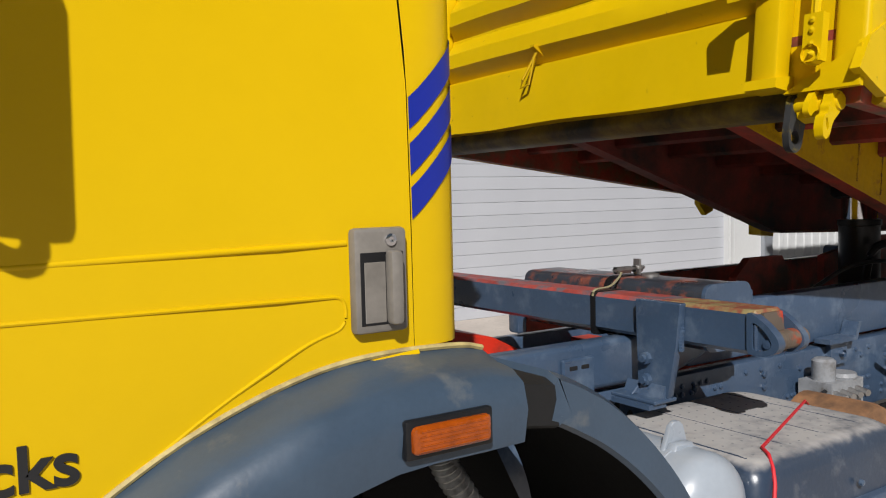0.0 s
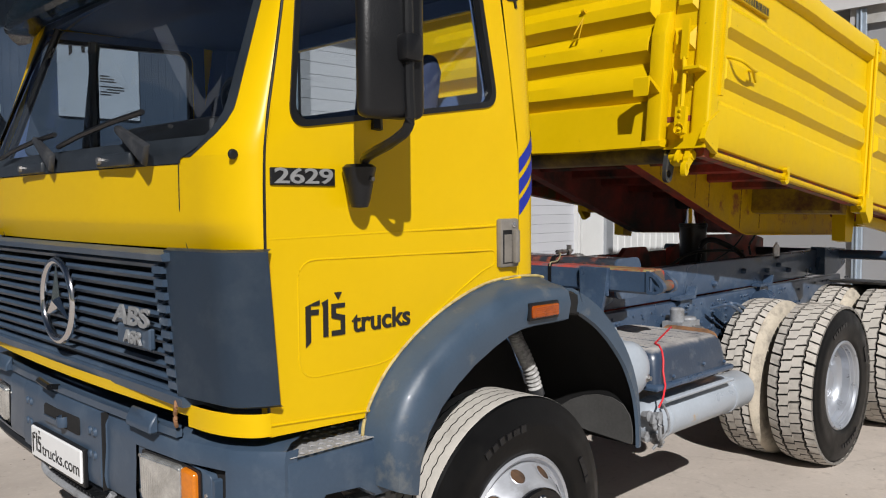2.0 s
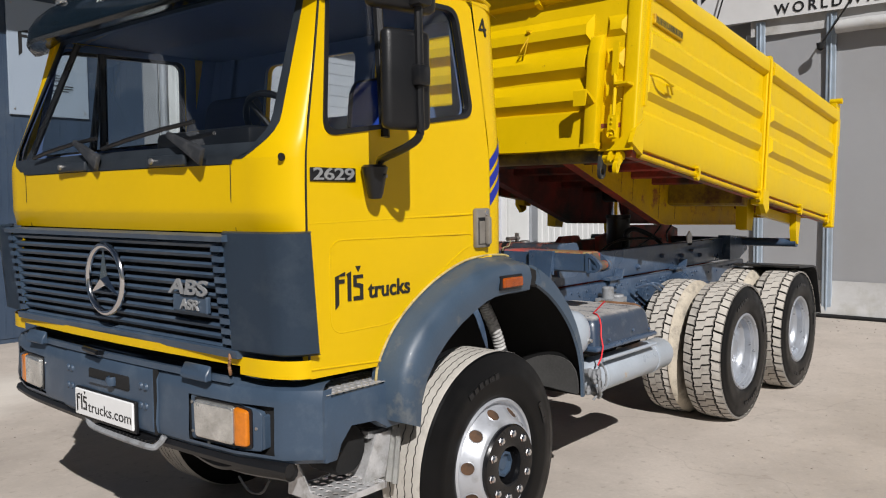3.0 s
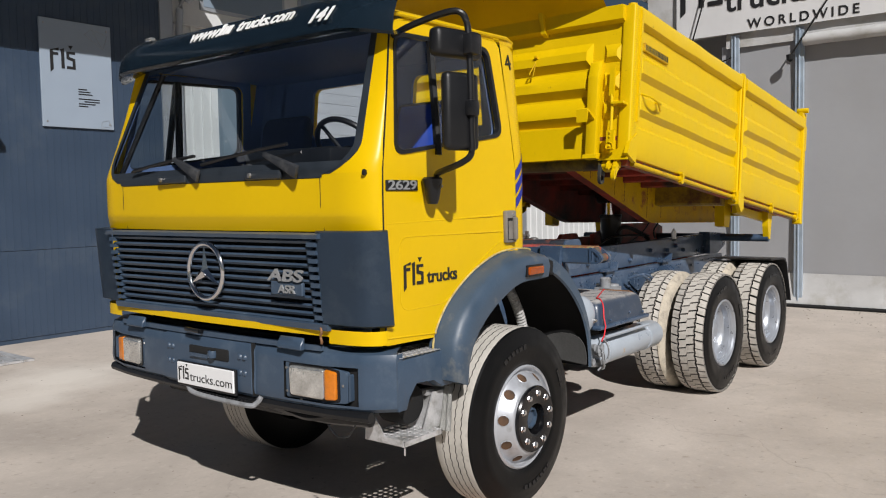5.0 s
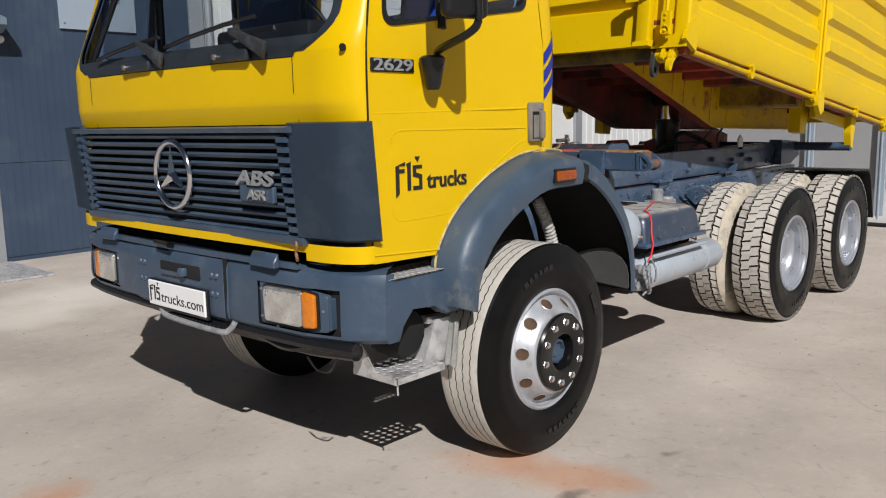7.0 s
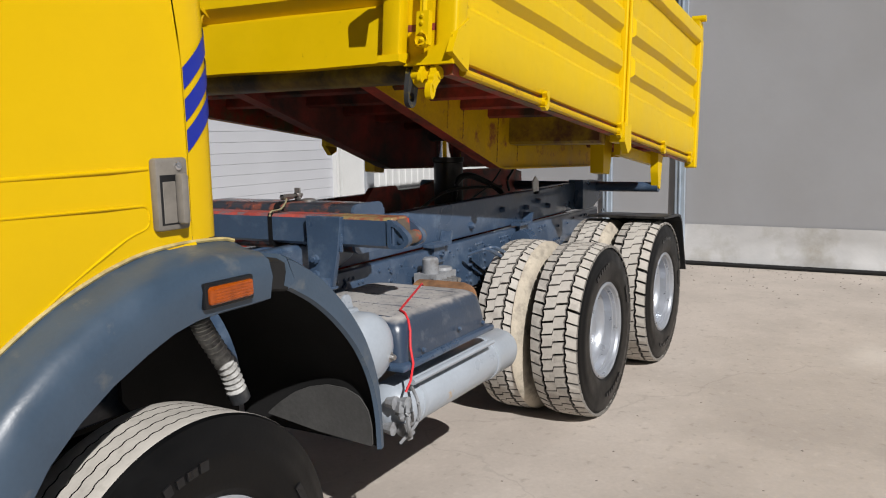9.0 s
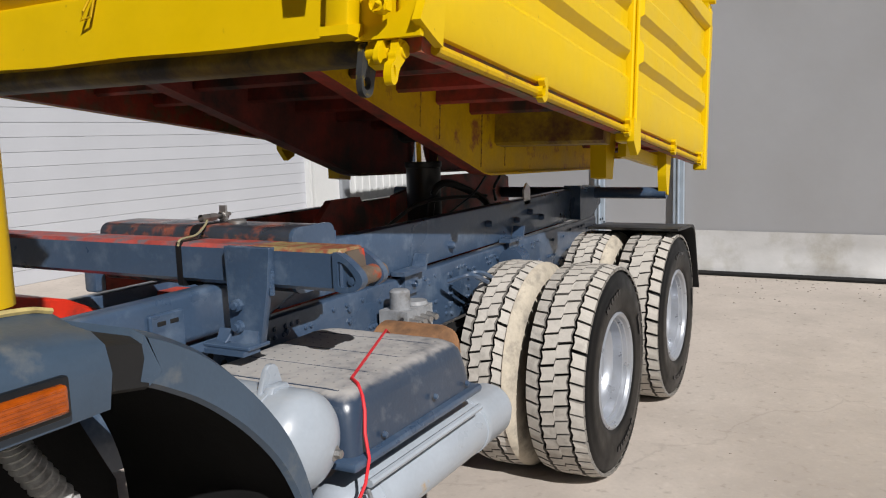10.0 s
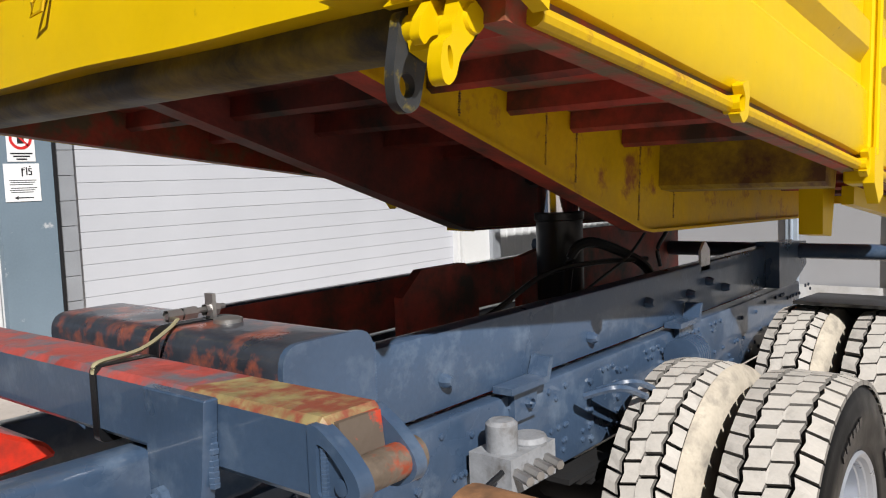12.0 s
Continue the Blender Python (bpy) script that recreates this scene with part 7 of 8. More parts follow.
bm = bmesh.new()
tube(bm, smooth_path([(2.30, 0.50, 0.98), (2.2, 0.5, 0.95), (2.25, 0.52, 0.88), (2.32, 0.54, 0.84)], 5), 0.008, 6)
part("valve_line", bm, BLACK, bv)
bm = bmesh.new()
for x in (2.9, 2.99):
    tube(bm, smooth_path([(x, 0.60, 1.03), (x + 0.05, 0.5, 1.06), (x + 0.2, 0.48, 1.0)], 4), 0.012, 6)
part("brake_line", bm, FRAMEPAINT, truck)
bm = bmesh.new()
lathe(bm, [(0.0, 0.0), (0.06, 0.0)] + [(r, 0.02 * k + d) for k in range(6) for r, d in ((0.075, 0.002), (0.075, 0.012), (0.062, 0.018))] + [(0.0, 0.12)], 20, "x", (3.62, 0.58, 1.02))
part("brake_chamber", bm, FRAMEPAINT, truck)

# rear mudguards
for y0, y1 in ((-0.125, 0.46), (mirror_y(0.46), mirror_y(-0.125))):
    bm = bmesh.new()
    pts = [(4.62, 1.112), (5.06, 1.095), (5.13, 1.08), (5.18, 1.03), (5.34, 0.62), (5.325, 0.615), (5.165, 1.02), (5.12, 1.062), (5.05, 1.078), (4.64, 1.094)]
    prism(bm, pts, y0, y1)
    part("rear_mudguard", bm, BLACK, truck, "black rear mudguard with rubber flap" if y0 < 0 else "")

# lifting ram and its hoses
bm = bmesh.new()
lathe(bm, [(0.0, 1.12), (0.105, 1.12), (0.105, 1.545), (0.112, 1.55), (0.112, 1.58), (0.09, 1.585)], 28, "z", (3.79, MID, 0))
rm = part("lifting_ram", bm, BLACK, truck, "black hydraulic ram with chromed stages")
bm = bmesh.new()
lathe(bm, [(0.092, 1.57), (0.092, 1.70), (0.082, 1.705), (0.082, 1.95), (0.0, 1.96)], 28, "z", (3.79, MID, 0))
part("ram_stage", bm, CHROME, rm)
for pts, r in (([(3.62, 1.10, 1.20), (3.60, 1.05, 1.40), (3.65, 1.0, 1.46), (3.80, 0.95, 1.42), (3.98, 0.9, 1.33), (4.05, 0.88, 1.2)], 0.022),
               ([(2.3, 1.0, 1.16), (2.9, 1.0, 1.25), (3.3, 1.0, 1.36), (3.6, 0.95, 1.38), (4.0, 0.9, 1.36)], 0.011),
               ([(4.02, 0.82, 1.62), (4.0, 0.80, 1.50), (3.9, 0.80, 1.42), (3.92, 0.80, 1.34)], 0.009),
               ([(3.3, 0.95, 1.2), (3.5, 0.9, 1.30), (3.8, 0.88, 1.40), (3.98, 0.85, 1.55)], 0.006)):
    bm = bmesh.new()
    tube(bm, smooth_path(pts, 6), r, 8)
    part("hose", bm, BLACK, rm)
bm = bmesh.new()
prism(bm, [(4.95, 1.12), (4.95, 1.36), (5.42, 1.33), (5.42, 1.20), (5.2, 1.12)], 0.62, 0.74)
prism(bm, [(4.95, 1.12), (4.95, 1.36), (5.42, 1.33), (5.42, 1.20), (5.2, 1.12)], mirror_y(0.74), mirror_y(0.62))
tube(bm, [(5.30, 0.10, 1.285), (5.30, mirror_y(0.10), 1.285)], 0.042, 14)
part("tipping_shaft", bm, FRAMEPAINT, truck, "blue-grey tipping shaft at the frame end")


# ---- tipping bed, modelled level and then raised about its rear shaft ----
TIP = 7.0
PIV = (5.63, 0.0, 1.283)
BF, BR, BB, BT = 1.61, 6.14, 1.565, 2.66       # front, rear, lower edge and top of the boards
B0, B1 = -0.01, 2 * MID + 0.01                  # near and far faces
raise_bed = Matrix.Translation(PIV) @ Euler((0, radians(TIP), 0)).to_matrix().to_4x4() @ Matrix.Translation([-c for c in PIV])
bm = bmesh.new()
box(bm, BF, BR, B0 + 0.05, B1 - 0.05, BB + 0.13, BB + 0.16)
bed = part("tipper_bed", bm, [REDPRIMER], truck, "yellow three-way tipping bed with ribbed boards", smooth=0)
bed.matrix_basis = raise_bed


def rib(bm, x0, x1, z, h, d, y, flip, taper=0.05):
    """A pressed rib with bevelled ends on a board whose face stands at y."""
    s = 1 if flip else -1
    a = [(x0, y, z - h / 2), (x1, y, z - h / 2), (x1, y, z + h / 2), (x0, y, z + h / 2)]
    b = [(x0 + taper, y + s * d, z - h * 0.26), (x1 - taper, y + s * d, z - h * 0.26), (x1 - taper, y + s * d, z + h * 0.22), (x0 + taper, y + s * d, z + h * 0.22)]
    va, vb = [bm.verts.new(p) for p in a], [bm.verts.new(p) for p in b]
    bm.faces.new(vb)
    for i in range(4):
        bm.faces.new((va[i], va[(i + 1) % 4], vb[(i + 1) % 4], vb[i]))


def dent(bm, amount, seed):
    for v in bm.verts:
        v.co += Vector((noise.noise(v.co * 2.3 + Vector((seed, 0, 0))), noise.noise(v.co * 2.6 + Vector((0, seed, 0))), noise.noise(v.co * 2.0 + Vector((0, 0, seed))))) * amount


def side_board(x0, x1, flip):
    y = B1 - 0.035 if flip else B0 + 0.035
    s = 1 if flip else -1
    bm = bmesh.new()
    box(bm, x0 + 0.012, x1 - 0.012, min(y, y - s * 0.022), max(y, y - s * 0.022), BB + 0.06, BT - 0.01)
    # lower skirt, swelling outwards and rolled under
    sk = [(0.0, 0.262), (0.022, 0.236), (0.025, 0.14), (0.024, 0.035), (0.010, 0.006), (-0.03, 0.0), (-0.03, 0.265)]
    prism(bm, [(y + s * d, BB + z) for d, z in sk], x0, x1, "x")
    # top rail
    tp = [(0.0, 0.985), (0.045, 1.015), (0.048, 1.10), (0.035, 1.13), (-0.035, 1.13), (-0.035, 0.985)]
    prism(bm, [(y + s * d, BB + z) for d, z in tp], x0 + 0.004, x1 - 0.004, "x")
    bmesh.ops.subdivide_edges(bm, edges=[e for e in bm.edges if e.calc_length() > 0.6], cuts=14)
    dent(bm, 0.006, 4.0 + x0)
    b = part("side_board", bm, YELLOW_BED, bed, "yellow ribbed steel side board" if not flip else "")
    for z in (0.43, 0.70):
        bm = bmesh.new()
        rib(bm, x0 + 0.03, x1 - 0.03, BB + z, 0.20, 0.045, y + (0.006 if not flip else -0.006), flip)
        bmesh.ops.subdivide_edges(bm, edges=[e for e in bm.edges if e.calc_length() > 0.6], cuts=14)
        dent(bm, 0.006, 4.0 + x0)
        part("pressed_rib", bm, YELLOW_BED, b)
    return b


for flip in (False, True):
    side_board(BF + 0.06, 3.914, flip)
    side_board(4.036, BR - 0.072, flip)
    y = B1 - 0.03 if flip else B0 + 0.03
    s = 1 if flip else -1
    # mid post
    bm = bmesh.new()
    ya, yb = sorted((y - s * 0.06, y + s * 0.03))
    box(bm, 3.912, 4.038, ya, yb, BB - 0.10, BT + 0.05)
    box(bm, 3.93, 3.945, *sorted((y + s * 0.03, y + s * 0.055)), BB + 0.0, BT + 0.03)
    bmesh.ops.bevel(bm, geom=bm.edges[:], offset=0.008, segments=1, affect="EDGES", profile=0.5)
    prism(bm, [(3.86, BT - 0.02), (3.93, BT + 0.06), (3.99, BT + 0.06), (4.05, BT - 0.02)], *sorted((y, y + s * 0.035)))
    prism(bm, [(3.90, BB + 0.03), (4.04, BB + 0.03), (4.06, BB - 0.13), (3.99, BB - 0.17), (3.91, BB - 0.10)], *sorted((y + s * 0.01, y + s * 0.05)))
    part("mid_post", bm, YELLOW_BED, bed)
    # rear post
    bm = bmesh.new()
    ya, yb = sorted((y - s * 0.06, y + s * 0.035))
    box(bm, BR - 0.075, BR + 0.005, ya, yb, BB - 0.10, BT + 0.06)
    bmesh.ops.bevel(bm, geom=bm.edges[:], offset=0.008, segments=1, affect="EDGES", profile=0.5)
    box(bm, BR - 0.10, BR + 0.05, *sorted((y - s * 0.03, y + s * 0.02)), BT + 0.05, BT + 0.10)
    lathe(bm, [(0.0, -0.06), (0.03, -0.06), (0.03, 0.06), (0.0, 0.06)], 12, "y", (BR - 0.03, y, BT + 0.13))
    prism(bm, [(BR - 0.02, BT - 0.02), (BR + 0.05, BT - 0.06), (BR + 0.05, BT - 0.32), (BR + 0.01, BT - 0.34)], *sorted((y, y + s * 0.03)))
    part("rear_post", bm, YELLOW_BED, bed)
    # front corner post with its foot
    bm = bmesh.new()
    ya, yb = sorted((y - s * 0.075, y + s * 0.03))
    prism(bm, rounded([(BF - 0.02, ya), (BF + 0.08, ya), (BF + 0.08, yb), (BF - 0.02, yb)], 0.02, 3), BB + 0.0, BT + 0.03, "z")
    box(bm, BF + 0.062, BF + 0.09, *sorted((y + s * 0.029, y + s * 0.046)), BB + 0.27, BT)
    lathe(bm, [(0.0, -0.04), (0.03, -0.035), (0.034, 0.0), (0.0, 0.012)], 12, "z", (BF + 0.03, y - s * 0.02, BT + 0.05))
    part("front_post", bm, YELLOW_BED, bed)
    bm = bmesh.new()
    prism(bm, [(BF - 0.06, BB + 0.02), (BF - 0.015, BB + 0.12), (BF + 0.085, BB + 0.19), (BF + 0.10, BB + 0.13), (BF + 0.088, BB - 0.035), (BF + 0.02, BB - 0.012)], *sorted((y + s * 0.005, y + s * 0.036)))
    prism(bm, [(y - s * 0.22, BB - 0.02), (y + s * 0.02, BB + 0.10), (y + s * 0.02, BB - 0.02)], BF - 0.03, BF - 0.01, "x")
    part("corner_foot", bm, YELLOW_BED, bed)
    # pivot bar under the side board, with hook clamps
    bm = bmesh.new()
    tube(bm, [(BF + 0.10, y + s * 0.0, BB - 0.035), (BR - 0.05, y + s * 0.0, BB - 0.035)], 0.019, 10)
    part("hinge_bar", bm, YELLOW_WORN, bed)
    for x in (2.58, 3.87, 5.0, 5.9) if not flip else ():
        bm = bmesh.new()
        hk = rounded([(x - 0.012, BB + 0.012), (x + 0.028, BB + 0.030), (x + 0.040, BB - 0.005), (x + 0.034, BB - 0.062), (x + 0.004, BB - 0.082), (x - 0.030, BB - 0.060), (x + 0.008, BB - 0.050), (x + 0.012, BB - 0.015)], 0.010, 3)
        prism(bm, hk, *sorted((y + s * 0.008, y + s * 0.036)))
        lathe(bm, [(0.024, -0.022), (0.024, 0.022), (0.0, 0.022)], 10, "y", (x, y + s * 0.012, BB - 0.035))
        part("hook_clamp", bm, YELLOW_BED, bed)
# writing plate and fixed handles on the near boards
part("maker_plate", rbox(1.80, 2.24, B0 + 0.012, B0 + 0.040, BT - 0.265, BT - 0.20, 0.004, 1), YELLOW_WORN, bed)
bm = bmesh.new()
x = 1.815
rng = random.Random(2)
while x < 2.22:
    w = rng.choice((0.012, 0.02, 0.024))
    box(bm, x, x + w, B0 + 0.0095, B0 + 0.0125, BT - 0.255, BT - 0.213)
    x += w + 0.009
part("maker_print", bm, MOTTLED, bed, smooth=0)
bm = bmesh.new()
tube(bm, smooth_path([(1.76, B0 + 0.03, BB + 0.50), (1.78, B0 - 0.06, BB + 0.47), (1.90, B0 - 0.07, BB + 0.45), (1.98, B0 - 0.05, BB + 0.46), (1.99, B0 + 0.03, BB + 0.48)], 4), 0.009, 8)
tube(bm, [(1.93, B0 - 0.055, BB + 0.455), (2.05, B0 - 0.02, BB + 0.42)], 0.008, 6)
part("grip", bm, YELLOW_BED, bed)

# front board with ribs, posts and catches
bm = bmesh.new()
box(bm, BF, BF + 0.03, B0 + 0.06, B1 - 0.06, BB, BT)


def front_rib(bm, y0, y1, z, h, d):
    a = [(BF, y0, z - h / 2), (BF, y1, z - h / 2), (BF, y1, z + h / 2), (BF, y0, z + h / 2)]
    b = [(BF - d, y0 + 0.03, z - h * 0.22), (BF - d, y1 - 0.03, z - h * 0.22), (BF - d, y1 - 0.03, z + h * 0.12), (BF - d, y0 + 0.03, z + h * 0.12)]
    va, vb = [bm.verts.new(p) for p in a], [bm.verts.new(p) for p in b]
    bm.faces.new(vb)
    for i in range(4):
        bm.faces.new((va[i], va[(i + 1) % 4], vb[(i + 1) % 4], vb[i]))


bmesh.ops.subdivide_edges(bm, edges=[e for e in bm.edges if e.calc_length() > 0.7], cuts=12)
dent(bm, 0.007, 9.0)
fb = part("front_board", bm, YELLOW_BED, bed, "dented yellow ribbed front board")


def front_piece(name, bm):
    bmesh.ops.subdivide_edges(bm, edges=[e for e in bm.edges if e.calc_length() > 0.7], cuts=12)
    dent(bm, 0.007, 9.0)
    part(name, bm, YELLOW_BED, fb)


for z in (0.36, 0.57, 0.78):
    for y0, y1, h, d in ((B0 + 0.34, B1 - 0.34, 0.20, 0.055), (B0 + 0.10, B0 + 0.24, 0.14, 0.03)):
        bm = bmesh.new()
        front_rib(bm, y0, y1, BB + z, h, d)
        front_piece("pressed_rib", bm)
bm = bmesh.new()
prism(bm, [(BF + 0.01, 1.0 + BB), (BF - 0.055, 1.02 + BB), (BF - 0.06, 1.125 + BB), (BF + 0.02, 1.13 + BB)], B0 + 0.08, B1 - 0.08)
front_piece("top_rail", bm)
bm = bmesh.new()
prism(bm, [(BF + 0.01, 0.25 + BB), (BF - 0.03, 0.24 + BB), (BF - 0.025, 0.0 + BB), (BF + 0.01, BB)], B0 + 0.30, B1 - 0.30)
front_piece("lower_panel", bm)
for y in (B0 + 0.29, B1 - 0.29):
    bm = bmesh.new()
    prism(bm, [(BF, BB), (BF - 0.075, BB), (BF - 0.085, BB + 0.60), (BF - 0.05, BB + 0.72), (BF, BB + 0.74)], y - 0.045, y + 0.045)
    bmesh.ops.bevel(bm, geom=bm.edges[:], offset=0.012, segments=2, affect="EDGES", profile=0.5)
    # angled catch with sharp lower lip
    prism(bm, [(BF - 0.07, BB + 0.30), (BF - 0.19, BB + 0.345), (BF - 0.20, BB + 0.335), (BF - 0.19, BB + 0.24), (BF - 0.18, BB + 0.325), (BF - 0.07, BB + 0.27)], y - 0.03, y + 0.06)
    prism(bm, [(BF, BB - 0.01), (BF - 0.088, BB - 0.01), (BF - 0.086, BB + 0.02), (BF, BB + 0.04)], y - 0.055, y + 0.055)
    part("board_stiffener", bm, YELLOW_BED, bed)
bm = bmesh.new()
yl = B0 + 0.145
box(bm, BF - 0.06, BF - 0.045, yl - 0.02, yl + 0.02, BB + 0.45, BB + 0.66)
tube(bm, [(BF - 0.05, yl, BB + 0.46), (BF - 0.075, yl - 0.02, BB + 0.36), (BF - 0.075, yl - 0.02, BB + 0.08)], 0.012, 8)
box(bm, BF - 0.09, BF - 0.06, yl - 0.05, yl + 0.01, BB + 0.05, BB + 0.19)
lathe(bm, [(0.028, -0.10), (0.028, -0.06), (0.0, -0.11)], 10, "x", (BF, yl - 0.02, BB + 0.07))
for z in (0.10, 0.14, 0.17):
    lathe(bm, [(0.010, -0.096), (0.0, -0.10)], 8, "x", (BF, yl - 0.02, BB + z))
prism(bm, [(BF, BB + 0.38), (BF - 0.1, BB + 0.38), (BF - 0.1, BB + 0.395), (BF, BB + 0.40)], B0 + 0.03, B0 + 0.12)
part("locking_lever", bm, YELLOW_BED, bed, "yellow locking lever on the front board")
# wire loops and their strap
for y, z in ((0.80, 0.80), (1.40, 0.30)):
    bm = bmesh.new()
    tube(bm, [(BF - 0.05, y, BB + z), (BF - 0.075, y + 0.05, BB + z - 0.12), (BF - 0.065, y + 0.075, BB + z - 0.15), (BF - 0.06, y + 0.03, BB + z - 0.14), (BF - 0.055, y + 0.005, BB + z - 0.03)], 0.006, 6)
    prism(bm, [(BF + 0.0, BB + z - 0.03), (BF - 0.08, BB + z + 0.01), (BF - 0.08, BB + z + 0.02), (BF + 0.0, BB + z + 0.02)], y - 0.012, y + 0.012)
    part("rope_loop", bm, YELLOW_WORN, bed)
# stone guard reaching forward over the cab
bm = bmesh.new()
cols = []
for k in range(14):
    y = 0.21 + 2.02 * k / 13
    cols.append([bm.verts.new((x + 0.0, y, z + 0.008 * noise.noise(Vector((x * 3, y * 3, 0))))) for x, z in ((BF - 0.01, BT + 0.005), (BF - 0.05, BT + 0.02), (BF - 0.30, BT + 0.205), (BF - 0.55, BT + 0.40), (BF - 0.57, BT + 0.40))])
for c0, c1 in zip(cols, cols[1:]):
    for i in range(4):
        bm.faces.new((c0[i], c0[i + 1], c1[i + 1], c1[i]))
bmesh.ops.solidify(bm, geom=bm.faces[:], thickness=0.02)
part("stone_guard", bm, YELLOW_BED, bed, "yellow stone guard plate above the cab")
for y in (0.75, 1.7):
    bm = bmesh.new()
    prism(bm, [(BF, BT - 0.12), (BF - 0.06, BT - 0.1), (BF - 0.12, BT + 0.05), (BF, BT + 0.03)], y - 0.02, y + 0.02)
    part("guard_bracket", bm, YELLOW_BED, bed)
# tail board
bm = bmesh.new()
box(bm, BR - 0.03, BR, B0 + 0.1, B1 - 0.1, BB, BT)
for z in (0.3, 0.55, 0.8):
    box(bm, BR, BR + 0.03, B0 + 0.1, B1 - 0.1, BB + z - 0.05, BB + z + 0.05)
part("tail_board", bm, YELLOW_BED, bed)

# underside: two long beams, cross bearers, edge rails, floor ribs
for y in (0.775, mirror_y(0.775)):
    bm = bmesh.new()
    prof = [(BF + 0.10, BB + 0.10), (BF + 0.10, BB + 0.085), (3.60, BB - 0.283), (3.70, BB - 0.288), (5.75, BB - 0.10), (5.85, BB - 0.05), (5.85, BB + 0.10)]
    prism(bm, prof, y - 0.012, y + 0.012)
    fl = [(BF + 0.10, BB + 0.073), (3.60, BB - 0.295), (3.70, BB - 0.300), (5.75, BB - 0.112), (5.75, BB - 0.10), (3.70, BB - 0.288), (3.60, BB - 0.283), (BF + 0.10, BB + 0.085)]
    prism(bm, fl, y - 0.045, y + 0.045)
    bmesh.ops.recalc_face_normals(bm, faces=bm.faces[:])
    bm.normal_update()
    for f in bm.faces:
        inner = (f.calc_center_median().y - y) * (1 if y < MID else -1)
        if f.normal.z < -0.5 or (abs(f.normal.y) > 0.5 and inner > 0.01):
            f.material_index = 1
    # the far beam's red faces get the primer with shade in its colour
    lb = part("long_beam", bm, [YELLOW_WORN, REDPRIMER if y < MID else GRIME_IN_SHADE], bed, "tapered yellow bed beam with red underside", smooth=0)
    if y < MID:
        rng = random.Random(41)
        for x, drop in ((2.45, 0.04), (2.92, 0.13), (3.12, 0.17), (3.62, 0.27), (3.95, 0.245)):
            bm = bmesh.new()
            for k in range(int((drop + 0.05) / 0.008)):
                r = rng.uniform(0.0035, 0.006)
                lathe(bm, [(r, -0.004), (r * 1.1, 0.0), (0.0, 0.005)], 6, "z", (x + rng.uniform(-0.002, 0.002) + 0.02 * k * 0.008, y - 0.012, BB + 0.06 - 0.008 * k))
            stuff(part("weld_bead", bm, WELDRUST, lb), "rusty weld seam down the beam")
for k in range(11):
    x = 1.95 + 0.385 * k
    for a, b, low, m in ((0.06, 0.76, -0.03, REDPRIMER), (0.79, mirror_y(0.79), -0.02, GRIME_IN_SHADE), (mirror_y(0.76), mirror_y(0.06), -0.03, REDPRIMER)):
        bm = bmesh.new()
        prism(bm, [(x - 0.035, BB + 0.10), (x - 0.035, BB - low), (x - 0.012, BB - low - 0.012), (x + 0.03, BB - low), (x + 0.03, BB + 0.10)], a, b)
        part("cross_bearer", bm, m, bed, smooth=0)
bm = bmesh.new()
prism(bm, [(3.80, BB + 0.10), (3.80, BB - 0.10), (3.83, BB - 0.115), (3.93, BB - 0.115), (3.95, BB + 0.10)], 0.11, 0.762)
part("pivot_bearer", bm, PIVOTYELLOW, bed, smooth=0)
for y in (0.07, mirror_y(0.07)):
    bm = bmesh.new()
    prism(bm, [(y - 0.035, BB + 0.09), (y + 0.035, BB + 0.09), (y + 0.035, BB - 0.045), (y + 0.02, BB - 0.055), (y - 0.035, BB - 0.055)], BF + 0.04, BR - 0.06, "x")
    part("edge_rail", bm, EDGERAIL, bed, smooth=0)
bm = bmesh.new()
# middle floor strip: grime plus painted shade
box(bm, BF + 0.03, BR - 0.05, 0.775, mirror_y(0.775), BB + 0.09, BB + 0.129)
part("floor_plate", bm, GRIME_IN_SHADE, bed, smooth=0)
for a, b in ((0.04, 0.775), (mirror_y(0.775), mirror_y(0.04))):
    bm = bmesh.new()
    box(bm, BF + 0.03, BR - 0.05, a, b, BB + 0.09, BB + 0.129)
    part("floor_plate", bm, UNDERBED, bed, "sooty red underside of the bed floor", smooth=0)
# rounded cross beam under the front edge, and ram socket
bm = bmesh.new()
prism(bm, rounded([(BF + 0.03, BB + 0.0), (BF + 0.02, BB - 0.045), (BF + 0.06, BB - 0.07), (BF + 0.15, BB - 0.07), (BF + 0.20, BB + 0.0), (BF + 0.20, BB + 0.09), (BF + 0.03, BB + 0.09)], 0.03, 4), 0.20, mirror_y(0.20))
part("front_bearer", bm, MOTTLED, bed, "dirty dark yellow bearer under the bed front")
bm = bmesh.new()
lathe(bm, [(0.0, BB - 0.10), (0.11, BB - 0.10), (0.13, BB - 0.08), (0.14, BB + 0.09)], 24, "z", (3.72, MID, 0))
part("ram_socket", bm, DARK, bed)
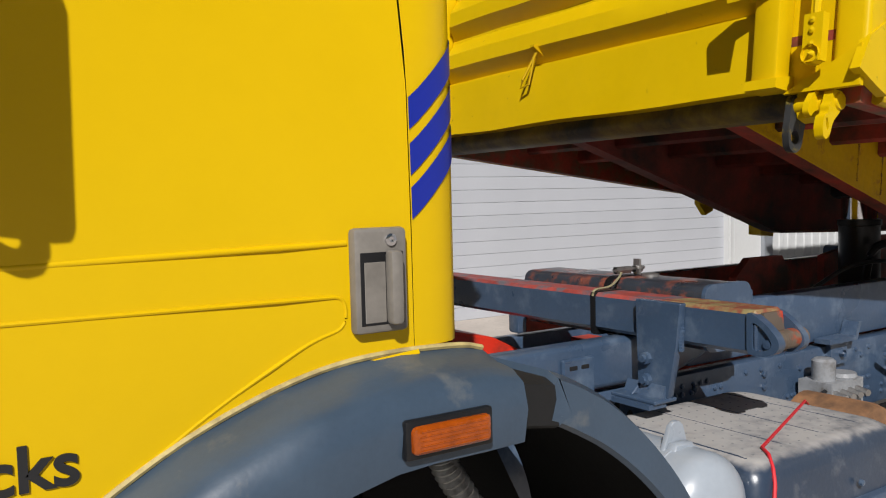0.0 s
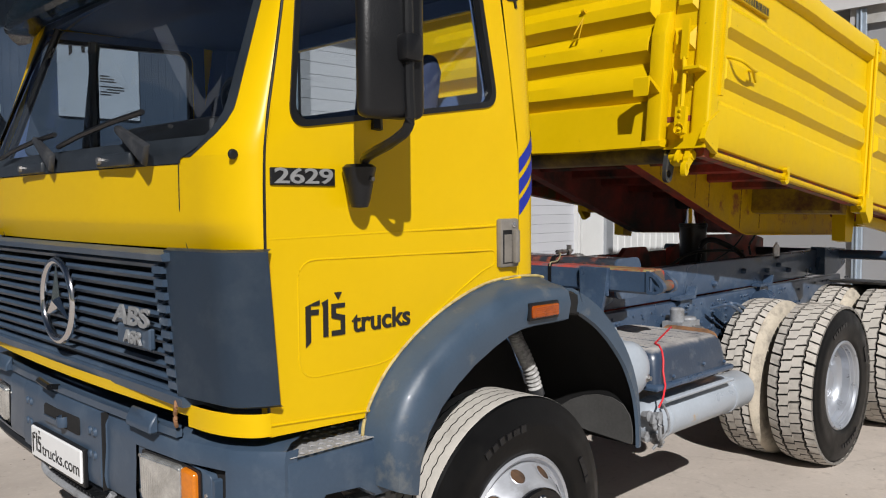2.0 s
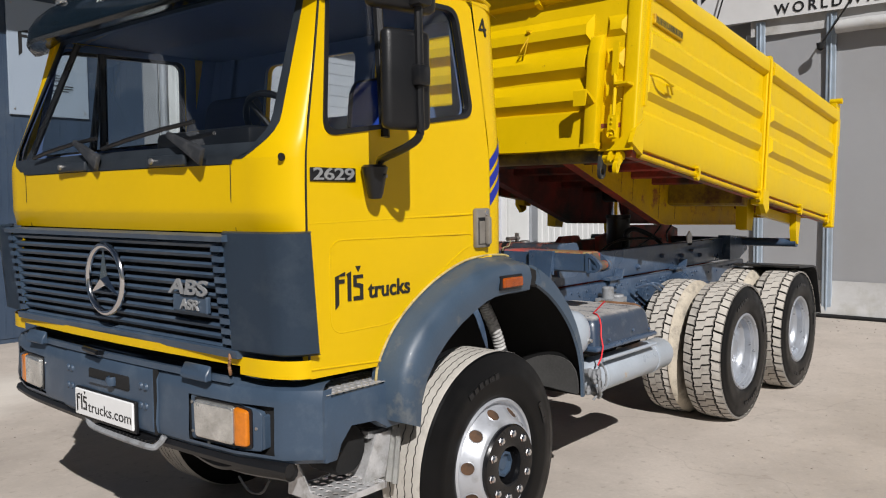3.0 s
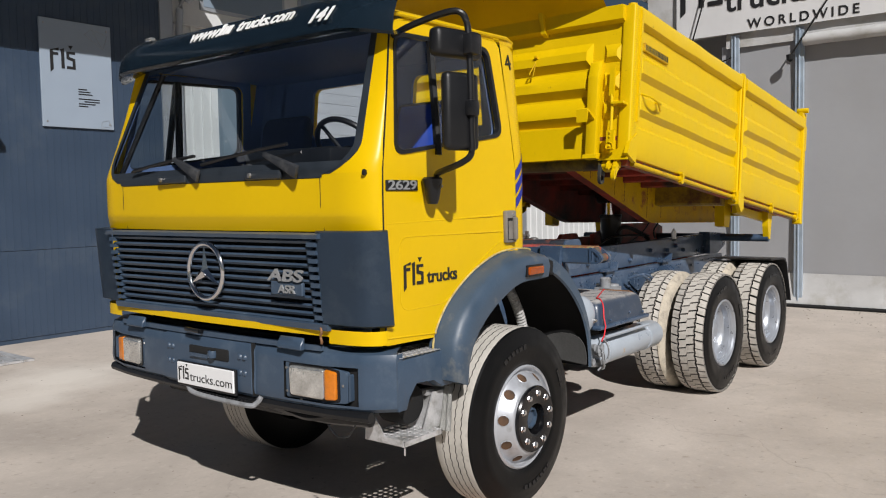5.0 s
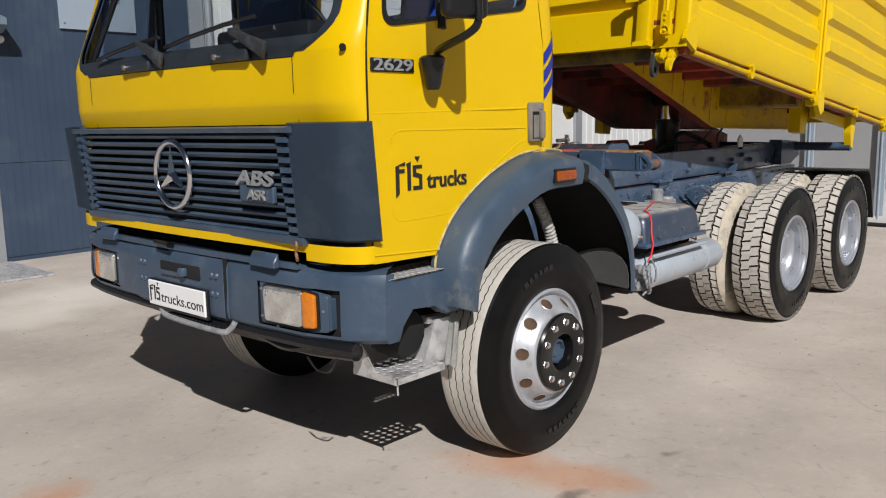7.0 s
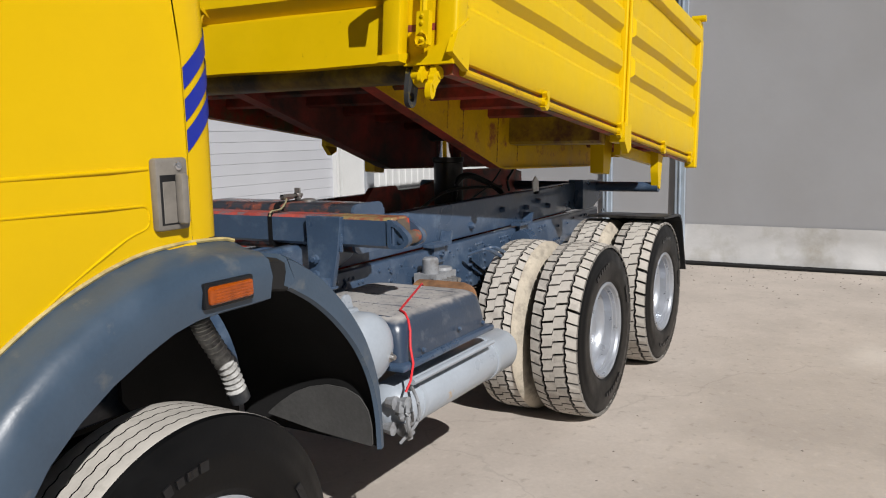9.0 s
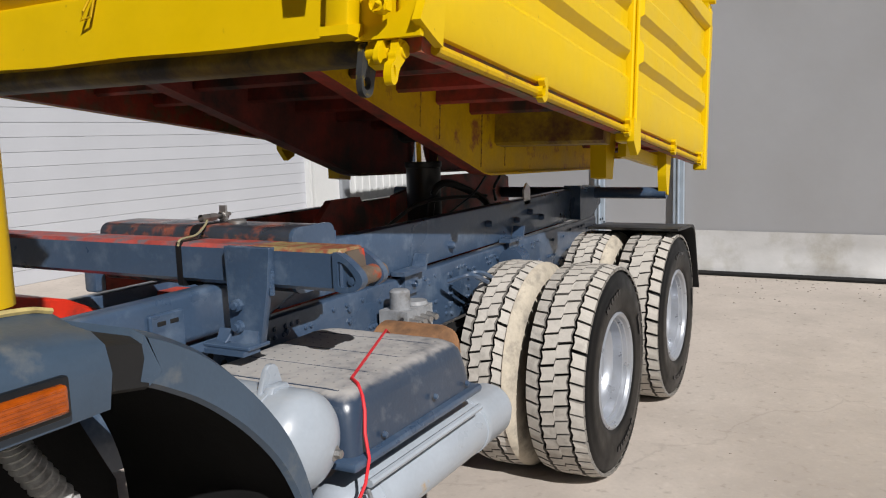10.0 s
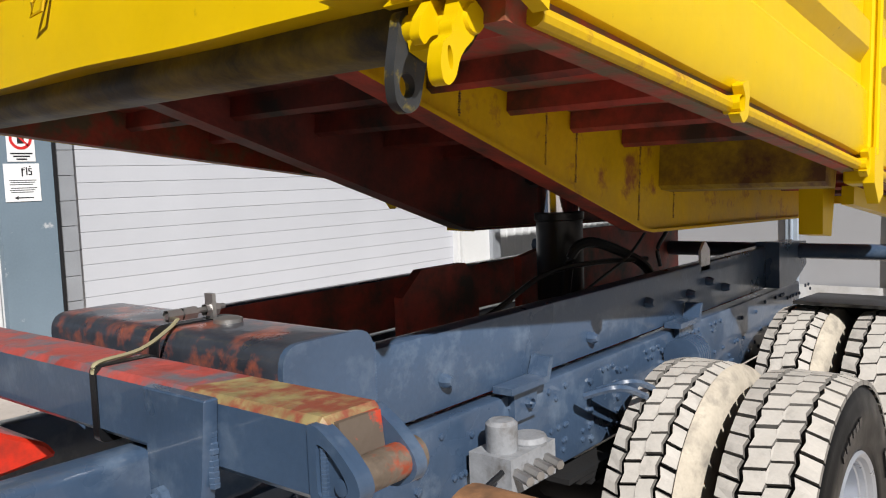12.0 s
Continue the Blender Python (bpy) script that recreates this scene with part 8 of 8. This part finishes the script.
# centring hook at the near front corner
bm = bmesh.new()
yk = 0.13
prism(bm, [(BF + 0.005, BB - 0.0), (BF + 0.0, BB - 0.06), (BF + 0.01, BB - 0.09), (BF + 0.05, BB - 0.10), (BF + 0.08, BB - 0.06), (BF + 0.09, BB - 0.0)], yk + 0.01, yk + 0.08)
lathe(bm, [(0.0, -0.052), (0.024, -0.052), (0.027, -0.046), (0.027, 0.11), (0.0, 0.11)], 14, "y", (BF + 0.02, yk, BB - 0.05))
hook = part("centring_hook", bm, YELLOW_BED, bed, "yellow centring hook hanging from the bed")
claw = rounded([(-0.022, -0.012), (-0.034, -0.060), (-0.052, -0.078), (-0.046, -0.100), (-0.078, -0.118), (-0.086, -0.160), (-0.074, -0.196), (-0.050, -0.204), (-0.026, -0.184), (-0.012, -0.140), (0.006, -0.118), (0.040, -0.090), (0.050, -0.012)], 0.012, 4)
eye = [(-0.050 + 0.010 * math.cos(k * math.pi / 6) - 0.006 * math.sin(k * math.pi / 6), -0.146 + 0.024 * math.sin(k * math.pi / 6)) for k in range(12)]
bm = sheet([(BF + 0.66 * u, BB + 0.78 * v - 0.01) for u, v in claw], [[(BF + 0.66 * u, BB + 0.78 * v - 0.01) for u, v in eye]], 0.028, lambda u, v, d: (u, yk - 0.046 + d, v))
part("claw", bm, YELLOW_BED, hook, "cast claw with an oval eye", 40)
bm = bmesh.new()
prism(bm, rounded([(BF - 0.022, BB - 0.020), (BF - 0.046, BB - 0.055), (BF - 0.052, BB - 0.085), (BF - 0.036, BB - 0.100), (BF - 0.020, BB - 0.080), (BF + 0.010, BB - 0.070), (BF + 0.020, BB - 0.020)], 0.008, 3), yk + 0.006, yk + 0.026)
part("claw", bm, YELLOW_BED, hook, "", 40)
keep = rounded([(-0.01, -0.02), (-0.022, -0.13), (-0.012, -0.180), (0.018, -0.196), (0.048, -0.178), (0.075, -0.02)], 0.018, 4)
bore = [(0.014 + 0.020 * math.cos(k * math.pi / 7), -0.146 + 0.022 * math.sin(k * math.pi / 7)) for k in range(14)]
bm = sheet([(BF + u, BB + v) for u, v in keep], [[(BF + u, BB + v) for u, v in bore]], 0.022, lambda u, v, d: (u, yk + 0.085 + d, v))
part("hook_keeper", bm, KEEPER, bed, "black keeper plate with a round hole", 40)
# rear pivot brackets
for y in (0.13, mirror_y(0.30)):
    bm = bmesh.new()
    prism(bm, [(4.36, BB + 0.09), (4.40, BB - 0.27), (4.54, BB - 0.27), (4.60, BB + 0.09)], y + 0.14, y + 0.24)
    prism(bm, rounded([(5.20, BB + 0.09), (5.22, BB - 0.20), (5.27, BB - 0.33), (5.32, BB - 0.335), (5.33, BB - 0.22), (5.38, BB + 0.09)], 0.015, 3), y - 0.04, y + 0.02)
    box(bm, 4.4, 5.35, y + 0.02, y + 0.07, BB - 0.14, BB - 0.06)
    part("rear_pivot", bm, YELLOW_BED, bed)
